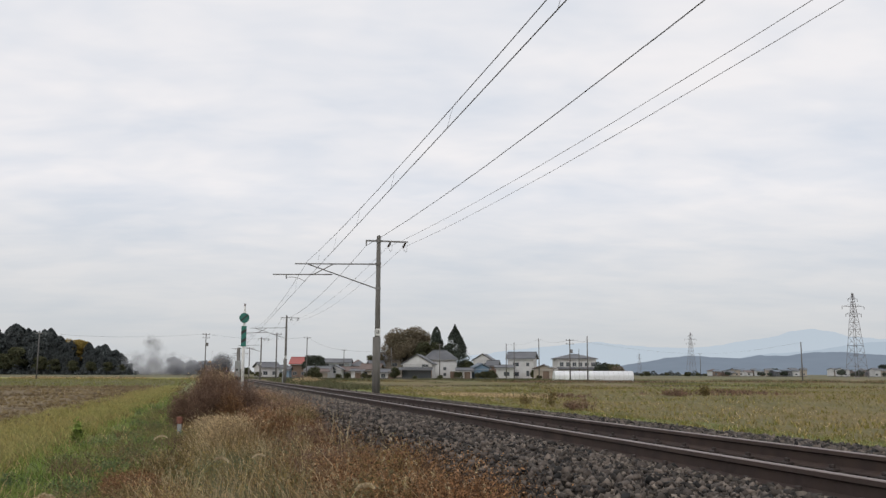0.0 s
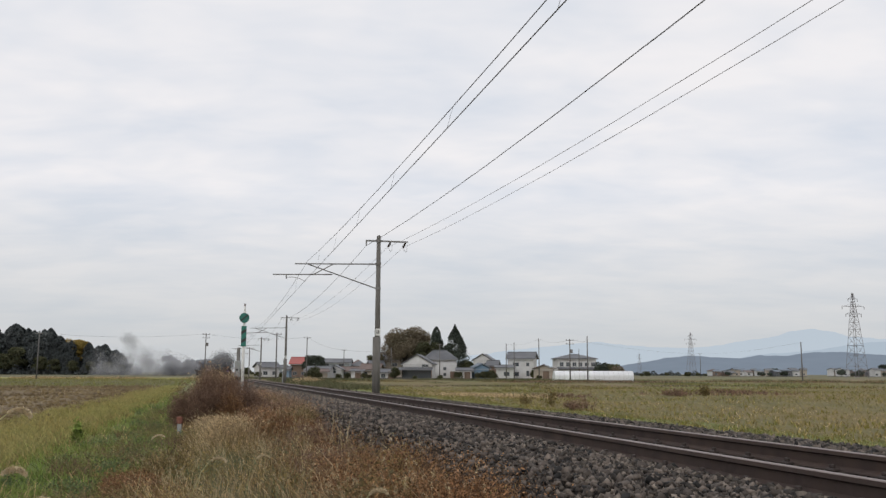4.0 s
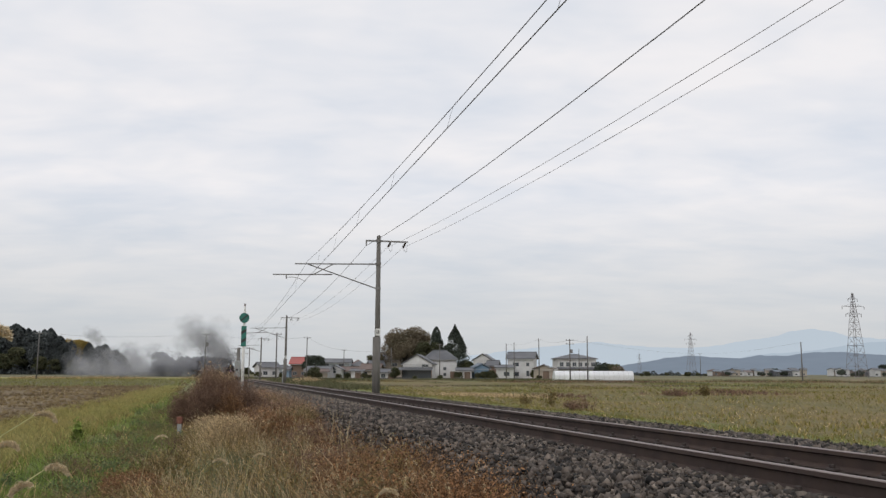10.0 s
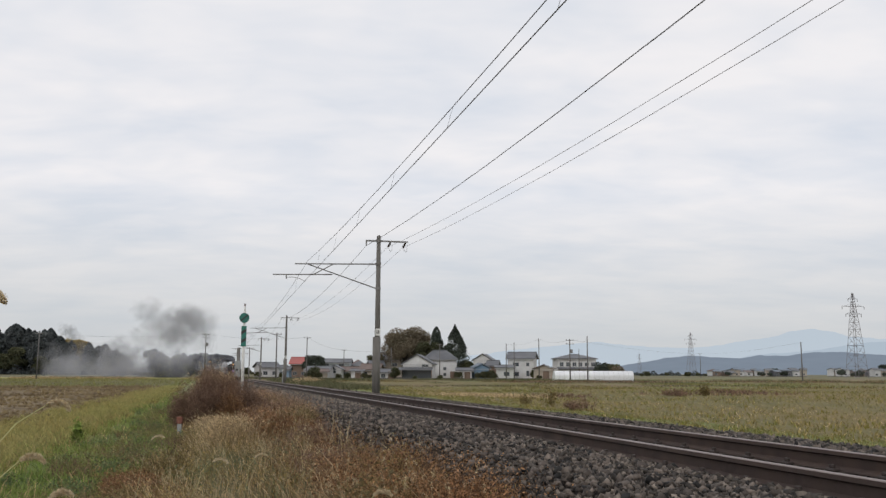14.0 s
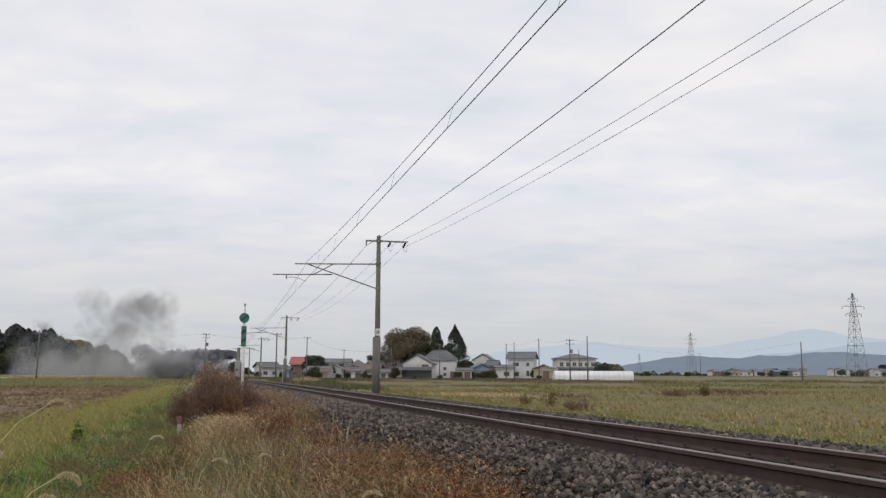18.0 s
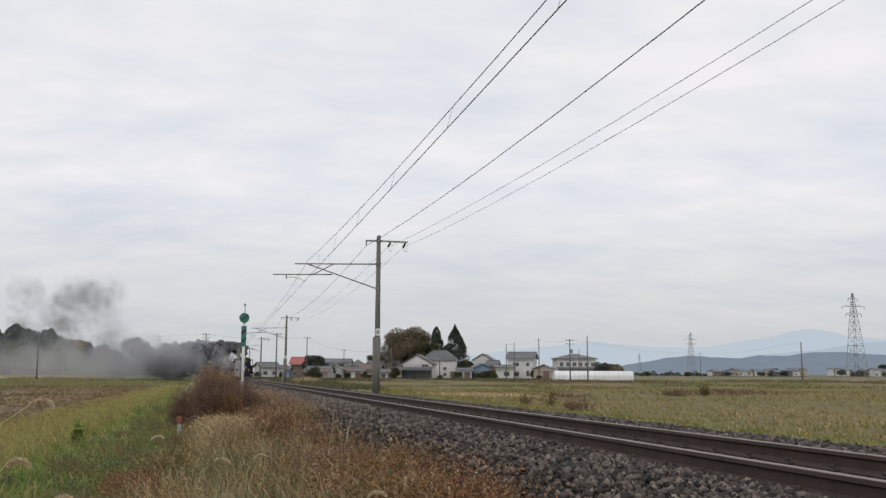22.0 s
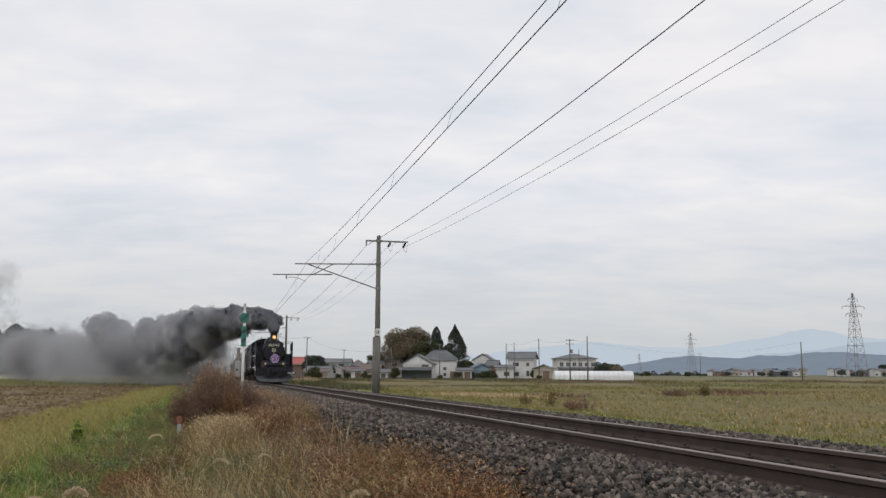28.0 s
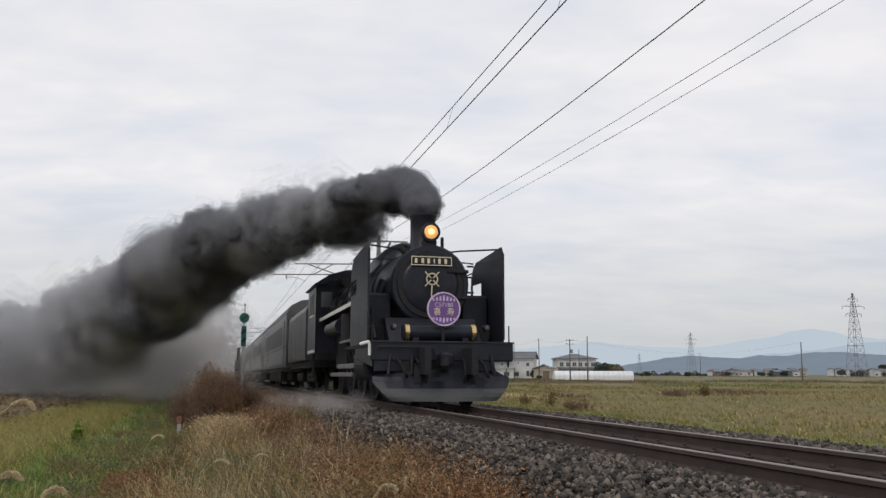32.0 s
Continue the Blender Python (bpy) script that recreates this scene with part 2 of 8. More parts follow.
# ---- the railway: ballast bed, rails ----
# near-black bed: the shade in the gaps between stones is in its colour
M_BALLAST = mat("ballast_bed", (0.030, 0.025, 0.021), (0.018, 0.015, 0.013), 14, 0.95, bump=0.04, bscale=30, c3=(0.038, 0.030, 0.025))
# darker stone, with the slope's shade put into its colour
M_STONE = mat("ballast_stone", (0.094, 0.076, 0.062), (0.046, 0.037, 0.031), 7, 0.8, bump=0.003, bscale=60, c3=(0.034, 0.025, 0.02), per_object=0.95)
M_PALESTONE = mat("dusty_stone", (0.15, 0.125, 0.102), (0.075, 0.062, 0.051), 7, 0.9, bump=0.004, bscale=60, c3=(0.07, 0.056, 0.045), per_object=0.7)
M_RAILSIDE = mat("rusty_rail_side", (0.048, 0.030, 0.025), (0.032, 0.0215, 0.0185), 12, 0.8, 0.1, bump=0.002, c3=(0.08, 0.05, 0.036))
M_RAILTOP = mat("worn_rail_head", (0.27, 0.22, 0.205), (0.20, 0.16, 0.148), 6, 0.48, 0.8, c3=(0.2, 0.16, 0.135), stretch=(4, 0.2, 1))
M_SLEEPER = mat("oily_sleeper", (0.075, 0.06, 0.05), (0.05, 0.04, 0.034), 8, 0.9, bump=0.01, c3=(0.1, 0.085, 0.07), per_object=0.25, stretch=(0.6, 4, 4))
M_CLIP = mat("rusty_clip", (0.06, 0.045, 0.04), (0.035, 0.028, 0.025), 40, 0.7, 0.3)
RAIL_S = [-60, -20, 0, 20, 40, 60, 80, 100, 120, 140, 160, 180, 200, 220, 240, 260, 280, 340, 420, 560, 800]
BED_L = [(-0.6, -0.19), (-1.25, -0.17), (-1.75, -0.17), (-2.0, -0.22), (-2.9, -0.85), (-3.6, -1.2)]
BED_R = [(0.6, -0.19), (1.25, -0.17), (1.75, -0.17), (2.0, -0.2), (3.0, -0.29), (4.5, -0.40), (5.0, -0.55), (5.5, -0.95)]
BED = BED_L[::-1] + [(0, -0.2)] + BED_R


def bed_z(u):
    return float(np.interp(u, [a for a, _ in BED], [b for _, b in BED]))


def sweep(profile, closed=True, u0=0.0, step_list=RAIL_S):
    """A cross-section drawn along the line."""
    bm = new_bm()
    rows = []
    for s in step_list:
        z = rail_z(max(s, -60))
        rows.append([bm.verts.new(on_track(u0 + a, s, z + b)) for a, b in profile])
    n = len(profile)
    for r0, r1 in zip(rows, rows[1:]):
        for i in range(n if closed else n - 1):
            bm.faces.new((r0[i], r0[(i + 1) % n], r1[(i + 1) % n], r1[i]))
    bmesh.ops.recalc_face_normals(bm, faces=bm.faces[:])
    return bm


def build_track():
    bed_steps = list(np.arange(-20, 60, 0.5)) + list(np.arange(60, 280, 5)) + [340, 420, 560, 800]
    bed = part("ballast_bed", sweep(BED, closed=False, step_list=bed_steps), M_BALLAST)
    for v in bed.data.vertices:
        v.co.z += 0.035 * noise.noise(v.co * 2.3)
    if sum(p.normal.z for p in bed.data.polygons) < 0:
        bed.data.flip_normals()
    tagged(bed, "grey-brown crushed stone ballast bed under the rails", "ballast", kind="structure")
    web = [(-0.032, -0.006), (-0.034, -0.034), (-0.010, -0.048), (-0.008, -0.118), (-0.055, -0.138), (-0.063, -0.152), (0.063, -0.152), (0.055, -0.138), (0.008, -0.118), (0.010, -0.048), (0.034, -0.034), (0.032, -0.006)]
    head = [(-0.031, -0.0055), (-0.024, 0.0), (0.024, 0.0), (0.031, -0.0055)]
    for u in (-0.5665, 0.5665):
        r = thing("rail", "rusty steel running rail with a worn bright head", "rail", "the two rails of the line")
        part("rail_web", sweep(web, u0=u), M_RAILSIDE, r)
        part("rail_head", sweep(head, u0=u), M_RAILTOP, r, "bright worn running surface")


build_track()


# ---- overhead line ----
M_CONC = mat("pole_concrete", (0.15, 0.142, 0.13), (0.115, 0.108, 0.098), 5, 0.9, bump=0.004, c3=(0.095, 0.088, 0.078), stretch=(1, 1, 0.25))
M_STEEL = mat("galvanised_steel", (0.26, 0.255, 0.25), (0.18, 0.175, 0.17), 10, 0.55, 0.6, c3=(0.15, 0.13, 0.11))
M_INSUL = mat("dark_insulator", (0.09, 0.07, 0.065), (0.06, 0.05, 0.05), 10, 0.35)
M_WIRE = mat("weathered_wire", (0.12, 0.115, 0.115), (0.085, 0.085, 0.085), 10, 0.6)
M_WIREL = mat("bleached_wire", (0.34, 0.325, 0.335), (0.26, 0.25, 0.26), 10, 0.7)
M_WHITE = mat("white_paint", (0.76, 0.76, 0.74), (0.66, 0.66, 0.63), 6, 0.6, c3=(0.55, 0.53, 0.49))
M_BLACK = mat("black_paint", (0.02, 0.02, 0.022), (0.03, 0.03, 0.03), 8, 0.5)
POLE_U, POLE_S0, SPAN = 3.68, 45.4, 62.8


def catenary_pole():
    """Built at its foot: x across, away from the track."""
    p = thing("catenary_pole", "grey concrete overhead line pole with a steel bracket arm", "pole", "overhead line poles along the track")
    part("shaft", cyl(new_bm(), (0, 0, -0.9), (0, 0, 7.78), 0.165, 0.105, 20), M_CONC, p, smooth=True)
    part("pole_cap", cyl(new_bm(), (0, 0, 7.78), (0, 0, 7.84), 0.11, 0.06, 16), M_CONC, p)
    part("foot_sleeve", cyl(new_bm(), (-0.035, 0, -0.9), (-0.035, 0, 2.55), 0.205, 0.205, 20), M_CONC, p, "darker wrapped concrete sleeve round the pole's lower part", smooth=True)
    part("number_plate", box(new_bm(), -0.13, 0.13, -0.16, -0.145, 2.62, 2.98, 0.004), M_WHITE, p, "white number plate")
    for x in (-0.05, 0.04):
        part("plate_bar", box(new_bm(), x - 0.022, x + 0.022, -0.166, -0.158, 2.7, 2.9), M_BLACK, p)
    part("crossarm", box(new_bm(), -0.68, 1.55, -0.045, 0.045, 7.5, 7.58, 0.008), M_STEEL, p)
    part("arm_hook", box(new_bm(), -0.68, -0.62, -0.04, 0.04, 7.28, 7.5, 0.008), M_STEEL, p)
    for x in (0.62, 1.42):
        part("insulator", insulator_bm((x, -0.02, 7.48), (x - 0.16, -0.12, 7.22)), M_INSUL, p)
        bm = new_bm()
        tube(bm, [(x - 0.14, -0.1, 7.22), (x - 0.02, -0.08, 6.98), (x + 0.07, -0.04, 7.05), (x + 0.1, 0, 7.4)], 0.008, 5)
        part("jumper_wire", bm, M_WIRE, p)
    part("top_tube", cyl(new_bm(), (-0.1, 0, 6.32), (-4.30, 0, 6.20), 0.032, seg=10), M_STEEL, p)
    part("lower_tube", cyl(new_bm(), (-2.38, 0, 5.71), (-5.38, 0, 5.62), 0.03, seg=10), M_STEEL, p)
    part("brace", cyl(new_bm(), (-0.1, 0, 5.05), (-3.63, 0, 6.2), 0.03, seg=10), M_STEEL, p)
    part("strut", cyl(new_bm(), (-2.34, 0, 6.24), (-3.39, 0, 5.66), 0.026, seg=8), M_STEEL, p)
    part("drop_bracket", box(new_bm(), -4.73, -4.67, -0.03, 0.03, 5.42, 5.63, 0.006), M_STEEL, p)
    part("steady_arm", tube(new_bm(), [(-4.7, 0, 5.5), (-4.3, 0, 5.52), (-4.05, 0, 5.46), (-3.78, 0, 5.33)], 0.014, 6), M_STEEL, p)
    part("insulator", insulator_bm((-0.12, 0, 6.32), (-0.5, 0, 6.31)), M_INSUL, p)
    for z in (5.05, 6.33, 7.54):
        part("pole_band", cyl(new_bm(), (0, 0, z - 0.06), (0, 0, z + 0.06), 0.14, seg=16), M_STEEL, p)
    return p


def insulator_bm(a, b):
    bm = new_bm()
    a, b = Vector(a), Vector(b)
    cyl(bm, a, b, 0.022, seg=8)
    for k in range(5):
        c = a.lerp(b, (k + 0.5) / 5)
        cyl(bm, c, c + (b - a).normalized() * 0.02, 0.065, 0.03, 12)
    return bm


def pole_pose(n):
    s = POLE_S0 + n * SPAN
    p = on_track(POLE_U, s, rail_z(s))
    return pose(p.x, p.y, p.z, 0, 0, TURN)


first_pole = catenary_pole()
first_pole.matrix_basis = pole_pose(0)
POLES = [-1, 1, 2, 3, 4, 5]
for n in POLES:
    copy_thing(first_pole, pole_pose(n))


def span_point(u0, z0, u1, z1, n, k, sag):
    """A point at the share k of the span from pole n to pole n + 1."""
    s = POLE_S0 + (n + k) * SPAN
    return on_track(POLE_U + u0 + (u1 - u0) * k, s, rail_z(POLE_S0 + n * SPAN) * (1 - k) + rail_z(POLE_S0 + (n + 1) * SPAN) * k + z0 + (z1 - z0) * k - sag * 4 * k * (1 - k))


def build_wires():
    kinds = [("contact_wire", -3.78, 5.32, 0.02, 0.0095, "dark contact wire over the track"),
             ("catenary_wire", -3.66, 6.36, 0.62, 0.0085, "dark stranded carrier wire above the contact wire"),
             ("feeder_wire", -0.66, 7.26, 0.8, 0.0115, "dark feeder wire strung between the pole heads"),
             ("feeder_wire", 0.46, 7.22, 0.8, 0.007, "dark feeder wire strung between the pole heads"),
             ("feeder_wire", 1.26, 7.22, 0.8, 0.007, "dark feeder wire strung between the pole heads")]
    end_shift = {3: 0.88, 4: 0.28}   # the two outer feeders stand wider at the pole behind
    for i, (name, u, z, sag, r, label) in enumerate(kinds):
        bm = new_bm()
        for n in range(-1, 5):
            st = end_shift.get(i, 0.0) if n == -1 else 0.0
            pts = [span_point(u + st, z, u, z, n, k / 12, sag) for k in range(13)]
            tube(bm, pts, r, 5)
        ob = part(name, bm, M_WIREL if i > 2 else M_WIRE)
        tagged(ob, label, "wire", "overhead wires")
    for n in range(-1, 3):
        for k in range(1, 11):
            a = span_point(-3.78, 5.32, -3.78, 5.32, n, k / 11, 0.02)
            b = span_point(-3.66, 6.36, -3.66, 6.36, n, k / 11, 0.62)
            ob = part("dropper", cyl(new_bm(), a, b, 0.0035, seg=5), M_WIRE)
            tagged(ob, "thin dropper wire between carrier and contact wire", "wire", "droppers of the overhead line")


build_wires()

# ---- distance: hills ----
# each range's air haze is painted into its own glow, paler farther off
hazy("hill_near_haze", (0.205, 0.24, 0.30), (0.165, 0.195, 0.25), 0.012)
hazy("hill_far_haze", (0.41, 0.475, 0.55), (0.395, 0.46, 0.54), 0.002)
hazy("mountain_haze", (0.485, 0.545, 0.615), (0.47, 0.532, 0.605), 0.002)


def ridge(name, y, knots, material, label, seed, depth=500, rough=6):
    """A range of hills: a lengthwise fold whose crest follows the knots (x, height)."""
    xs = np.linspace(knots[0][0], knots[-1][0], 260)
    hs = np.interp(xs, [k[0] for k in knots], [k[1] for k in knots])
    bm = new_bm()
    rows = []
    for j, (dy, f) in enumerate(((-depth, 0.0), (-depth * 0.55, 0.45), (-depth * 0.2, 0.85), (0, 1.0), (depth * 0.5, 0.5), (depth, 0))):
        rows.append([bm.verts.new((x, y + dy + 60 * noise.noise((x * 0.003, j, seed)), -3 + f * (h + rough * noise.fractal((x * 0.004, j * 0.3, seed), 0.8, 2.0, 4) + rough * 0.35 * noise.noise((x * 0.035, j, seed))))) for x, h in zip(xs, hs)])
    for a, b in zip(rows, rows[1:]):
        for i in range(len(xs) - 1):
            bm.faces.new((a[i], a[i + 1], b[i + 1], b[i]))
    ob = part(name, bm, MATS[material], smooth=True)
    return tagged(ob, label, "hill", kind="structure")


def at_px(x, d):
    return (x - 784) / 1540.3 * d * 0.99


def hill_knots(d, pts):
    return [(at_px(x, d), (660.5 + (x - 784) * 0.00385 - y) / 1540.3 * d + 3.5) for x, y in pts]


ridge("backdrop_hills", 2500, hill_knots(2500, [(900, 664), (1000, 656), (1080, 652), (1150, 642), (1180, 635), (1215, 632), (1260, 634), (1310, 634), (1345, 629), (1400, 630), (1440, 626), (1500, 626), (1568, 630), (1700, 628), (1900, 640), (2200, 664)]), "hill_near_haze", "low wooded hills with blue-grey haze painted on", 3, 500, 5)
ridge("backdrop_mountains", 3600, hill_knots(3600, [(500, 664), (700, 648), (820, 630), (900, 622), (1000, 612), (1060, 608), (1120, 614), (1200, 618), (1280, 612), (1330, 604), (1370, 598), (1400, 588), (1440, 584), (1480, 588), (1510, 598), (1568, 600), (1700, 590), (1900, 610), (2300, 660)]), "mountain_haze", "mountain range with pale blue haze painted on", 8, 400, 8)
ridge("backdrop_ridge", 3000, hill_knots(3000, [(1150, 664), (1240, 644), (1330, 632), (1420, 624), (1480, 616), (1540, 608), (1600, 604), (1800, 612), (2100, 650)]), "hill_far_haze", "ridge with blue haze painted on, behind the low hills", 12, 400, 6)


# ---- the train ----
M_LOCO = mat("black_loco_paint", (0.013, 0.0145, 0.0225), (0.019, 0.0205, 0.030), 4, 0.32, 0.0, c3=(0.028, 0.028, 0.034), bump=0.001)
M_LOCOD = mat("sooty_iron", (0.016, 0.0165, 0.021), (0.026, 0.0255, 0.029), 6, 0.6, 0.1, c3=(0.032, 0.029, 0.028))
M_GREY = mat("grey_plough", (0.05, 0.053, 0.06), (0.038, 0.039, 0.043), 5, 0.6, c3=(0.07, 0.07, 0.07))
M_BRASS = mat("polished_brass", (0.75, 0.55, 0.26), (0.62, 0.44, 0.2), 9, 0.25, 0.9)
M_CREAM = mat("cream_paint", (0.72, 0.64, 0.45), (0.62, 0.54, 0.36), 9, 0.5)
M_SILVER = mat("silver_paint", (0.62, 0.63, 0.65), (0.5, 0.5, 0.52), 7, 0.4, 0.5)
M_PURPLE = mat("purple_enamel", (0.13, 0.055, 0.22), (0.17, 0.075, 0.27), 7, 0.4, c3=(0.11, 0.05, 0.2))
M_LILAC = mat("lilac_enamel", (0.62, 0.52, 0.66), (0.55, 0.45, 0.6), 9, 0.45)
M_CAR = mat("grey_green_coach_paint", (0.062, 0.066, 0.072), (0.08, 0.084, 0.09), 2, 0.34, c3=(0.10, 0.098, 0.098), big=0.4)
M_CARLOW = mat("coach_roof_grey", (0.07, 0.07, 0.072), (0.10, 0.098, 0.096), 2, 0.7)
M_GLASS = mat("dark_window_glass", (0.03, 0.035, 0.04), (0.045, 0.05, 0.055), 2, 0.4)
M_TENDER = mat("weathered_black_tender", (0.04, 0.041, 0.047), (0.058, 0.059, 0.065), 2, 0.4, c3=(0.09, 0.086, 0.084))
M_COAL = mat("coal", (0.012, 0.012, 0.013), (0.03, 0.03, 0.03), 20, 0.5, per_object=0.3)
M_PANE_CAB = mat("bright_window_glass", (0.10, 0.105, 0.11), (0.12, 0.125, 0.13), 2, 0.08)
M_LAMPON = glow("headlamp_glow", (0.85, 0.40, 0.13), 0.55)
M_LAMPCORE = glow("headlamp_filament", (1.0, 0.68, 0.32), 1.0)


for m in (M_LOCO, M_LOCOD, M_GLASS):
    m.node_tree.nodes["Principled BSDF"].inputs["Specular IOR Level"].default_value = 0.22 if m is not M_GLASS else 0.05


def wheel_bm(r, width, spokes):
    """A spoked wheel in the y-z plane, at its own centre."""
    bm = new_bm()
    n = 32
    ring = [(r + 0.03, -width / 2), (r + 0.03, -width / 2 + 0.03), (r, -width / 2 + 0.035), (r, width / 2), (r - 0.1, width / 2), (r - 0.1, -width / 2)]
    loops = []
    for k in range(n):
        a = 2 * math.pi * k / n
        loops.append([bm.verts.new((x, q * math.cos(a), q * math.sin(a))) for q, x in ring])
    m = len(ring)
    for k in range(n):
        for i in range(m):
            bm.faces.new((loops[k][i], loops[k][(i + 1) % m], loops[(k + 1) % n][(i + 1) % m], loops[(k + 1) % n][i]))
    bmesh.ops.recalc_face_normals(bm, faces=bm.faces[:])
    cyl(bm, (-width * 0.6, 0, 0), (width * 0.7, 0, 0), r * 0.2, seg=14)
    if not spokes:
        cyl(bm, (-width * 0.15, 0, 0), (width * 0.15, 0, 0), r - 0.08, seg=24)
    return bm


def add_spokes(wheel, mesh, n):
    for k in range(n):
        part("spoke", mesh, None, wheel, at=pose(0, 0, 0, 360 * k / n, 0, 0))


def spoke_mesh(r):
    return mesh_of("spoke", cyl(new_bm(), (0, r * 0.15, 0), (0, r - 0.08, 0), 0.04, 0.032, 6), M_LOCOD)


def lathe_y(bm, prof, x, z, seg=32):
    """A profile of (y, radius) turned about an axis along y."""
    loops = []
    for y, r in prof:
        loops.append([bm.verts.new((x + r * math.cos(2 * math.pi * k / seg), y, z + r * math.sin(2 * math.pi * k / seg))) for k in range(seg)])
    for a, b in zip(loops, loops[1:]):
        for k in range(seg):
            bm.faces.new((a[k], b[k], b[(k + 1) % seg], a[(k + 1) % seg]))
    for l in (loops[0], loops[-1]):
        if prof[loops.index(l)][1] > 0.001:
            bm.faces.new(l)
    bmesh.ops.recalc_face_normals(bm, faces=bm.faces[:])
    return bm


def letters(name, body, size, material, parent, at, extrude=0.004, label=""):
    cu = bpy.data.curves.new(name, "FONT")
    cu.body, cu.size, cu.extrude, cu.align_x, cu.align_y = body, size, extrude, "CENTER", "CENTER"
    ob = bpy.data.objects.new(name, cu)
    scene.collection.objects.link(ob)
    dg = bpy.context.evaluated_depsgraph_get()
    me = bpy.data.meshes.new_from_object(ob.evaluated_get(dg))
    bpy.data.objects.remove(ob)
    me.materials.clear()
    me.materials.append(material)
    return part(name, me, None, parent, label, at=at)


WHEELS = []


def build_loco():
    """Origin on the rail under the headlamp; it faces -y, and +y runs back along the train."""
    L = thing("steam_locomotive", "black steam locomotive with smoke deflectors and a round headmark", "locomotive")
    BZ = 2.46
    # boiler and smokebox
    part("smokebox", lathe_y(new_bm(), [(-0.02, 0.0), (-0.02, 0.52), (0.0, 0.60), (0.03, 0.62)], 0, BZ), M_LOCO, L, "domed black smokebox door", smooth=True).name = "smokebox_door"
    part("smokebox", lathe_y(new_bm(), [(0.03, 0.80), (0.06, 0.83), (2.1, 0.83), (2.1, 0.80)], 0, BZ), M_LOCO, L, smooth=False)
    part("door_ring", lathe_y(new_bm(), [(0.0, 0.66), (0.0, 0.70), (0.03, 0.72), (0.03, 0.64)], 0, BZ, 40), M_LOCOD, L)
    part("boiler", lathe_y(new_bm(), [(2.1, 0.80), (4.5, 0.84), (6.2, 0.90), (9.0, 0.95), (9.4, 0.95)], 0, BZ, 40), M_LOCO, L, smooth=True)
    for y in (2.2, 3.6, 5.0, 6.4, 7.8):
        r = 0.815 + 0.02 * y
        part("boiler_band", lathe_y(new_bm(), [(y, r + 0.012), (y + 0.07, r + 0.013)], 0, BZ, 40), M_LOCOD, L)
    # casing on the boiler's top with domes
    bm = new_bm()
    lathe_y(bm, [(2.2, 0.0), (2.25, 0.36), (2.5, 0.5), (3.2, 0.55), (4.6, 0.55), (5.3, 0.48), (5.6, 0.27), (5.65, 0.0)], 0, BZ + 0.74, 28)
    part("dome_casing", bm, M_LOCO, L, "long rounded steam and sand dome casing", smooth=True)
    for y in (6.3, 6.6):
        part("safety_valve", cyl(new_bm(), (0, y, BZ + 0.85), (0, y, BZ + 1.15), 0.07, 0.05, 12), M_BRASS, L)
    part("whistle", cyl(new_bm(), (0.25, 7.2, BZ + 0.85), (0.25, 7.2, BZ + 1.12), 0.035, seg=10), M_BRASS, L)
    # chimney
    bm = new_bm()
    prof = [(0.30, 2.98), (0.36, 3.1), (0.285, 3.24), (0.27, 3.6), (0.275, 3.95), (0.31, 3.99), (0.31, 4.04), (0.24, 4.04), (0.22, 3.7)]
    loops = [[bm.verts.new((r * math.cos(2 * math.pi * k / 28), 0.75 + r * math.sin(2 * math.pi * k / 28), z)) for k in range(28)] for r, z in prof]
    for a, b in zip(loops, loops[1:]):
        for k in range(28):
            bm.faces.new((a[k], a[(k + 1) % 28], b[(k + 1) % 28], b[k]))
    part("chimney", bm, M_LOCO, L, smooth=True)
    part("vent_pipe", cyl(new_bm(), (0.33, 0.35, 3.1), (0.33, 0.35, 3.5), 0.035, seg=10), M_LOCOD, L)
    # headlamp
    lamp = part("headlamp", lathe_y(new_bm(), [(-0.02, 0.185), (-0.02, 0.2), (0.06, 0.205), (0.2, 0.17), (0.3, 0.06), (0.31, 0.0)], 0, 3.55, 24), M_LOCO, L, smooth=True)
    part("lens", lathe_y(new_bm(), [(-0.035, 0.0), (-0.03, 0.1), (-0.012, 0.18), (0.0, 0.18)], 0, 3.55, 24), M_LAMPON, lamp, "glowing orange headlamp lens", smooth=True)
    part("bulb", lathe_y(new_bm(), [(-0.06, 0.0), (-0.05, 0.05), (-0.04, 0.07), (-0.02, 0.07)], 0, 3.55, 16), M_LAMPCORE, lamp, smooth=True)
    part("lamp_bracket", box(new_bm(), -0.14, 0.14, 0.05, 0.3, 3.22, 3.4, 0.02), M_LOCOD, L)
    # number plate on the door
    plate = part("cast_plate", box(new_bm(), -0.42, 0.42, -0.075, -0.045, 2.84, 3.02, 0.004), M_LOCO, L, "black cast plate with raised cream bars")
    for z in (2.835, 3.008):
        part("plate_rim", box(new_bm(), -0.43, 0.43, -0.082, -0.072, z, z + 0.017), M_CREAM, plate)
    for x in (-0.43, 0.415):
        part("plate_rim", box(new_bm(), x, x + 0.015, -0.082, -0.072, 2.853, 3.007), M_CREAM, plate)
    for x, w in ((-0.33, 0.055), (-0.19, 0.055), (-0.065, 0.055), (0.055, 0.025), (0.165, 0.055), (0.3, 0.055)):
        part("figure_bar", box(new_bm(), x - w / 2, x + w / 2, -0.08, -0.074, 2.88, 2.98, 0.002), M_CREAM, plate)
    # door wheel
    dw = part("door_wheel", new_ring(0.115, 0.014, (0, -0.12, 2.55)), M_CREAM, L, "cream door hand wheel with four spokes")
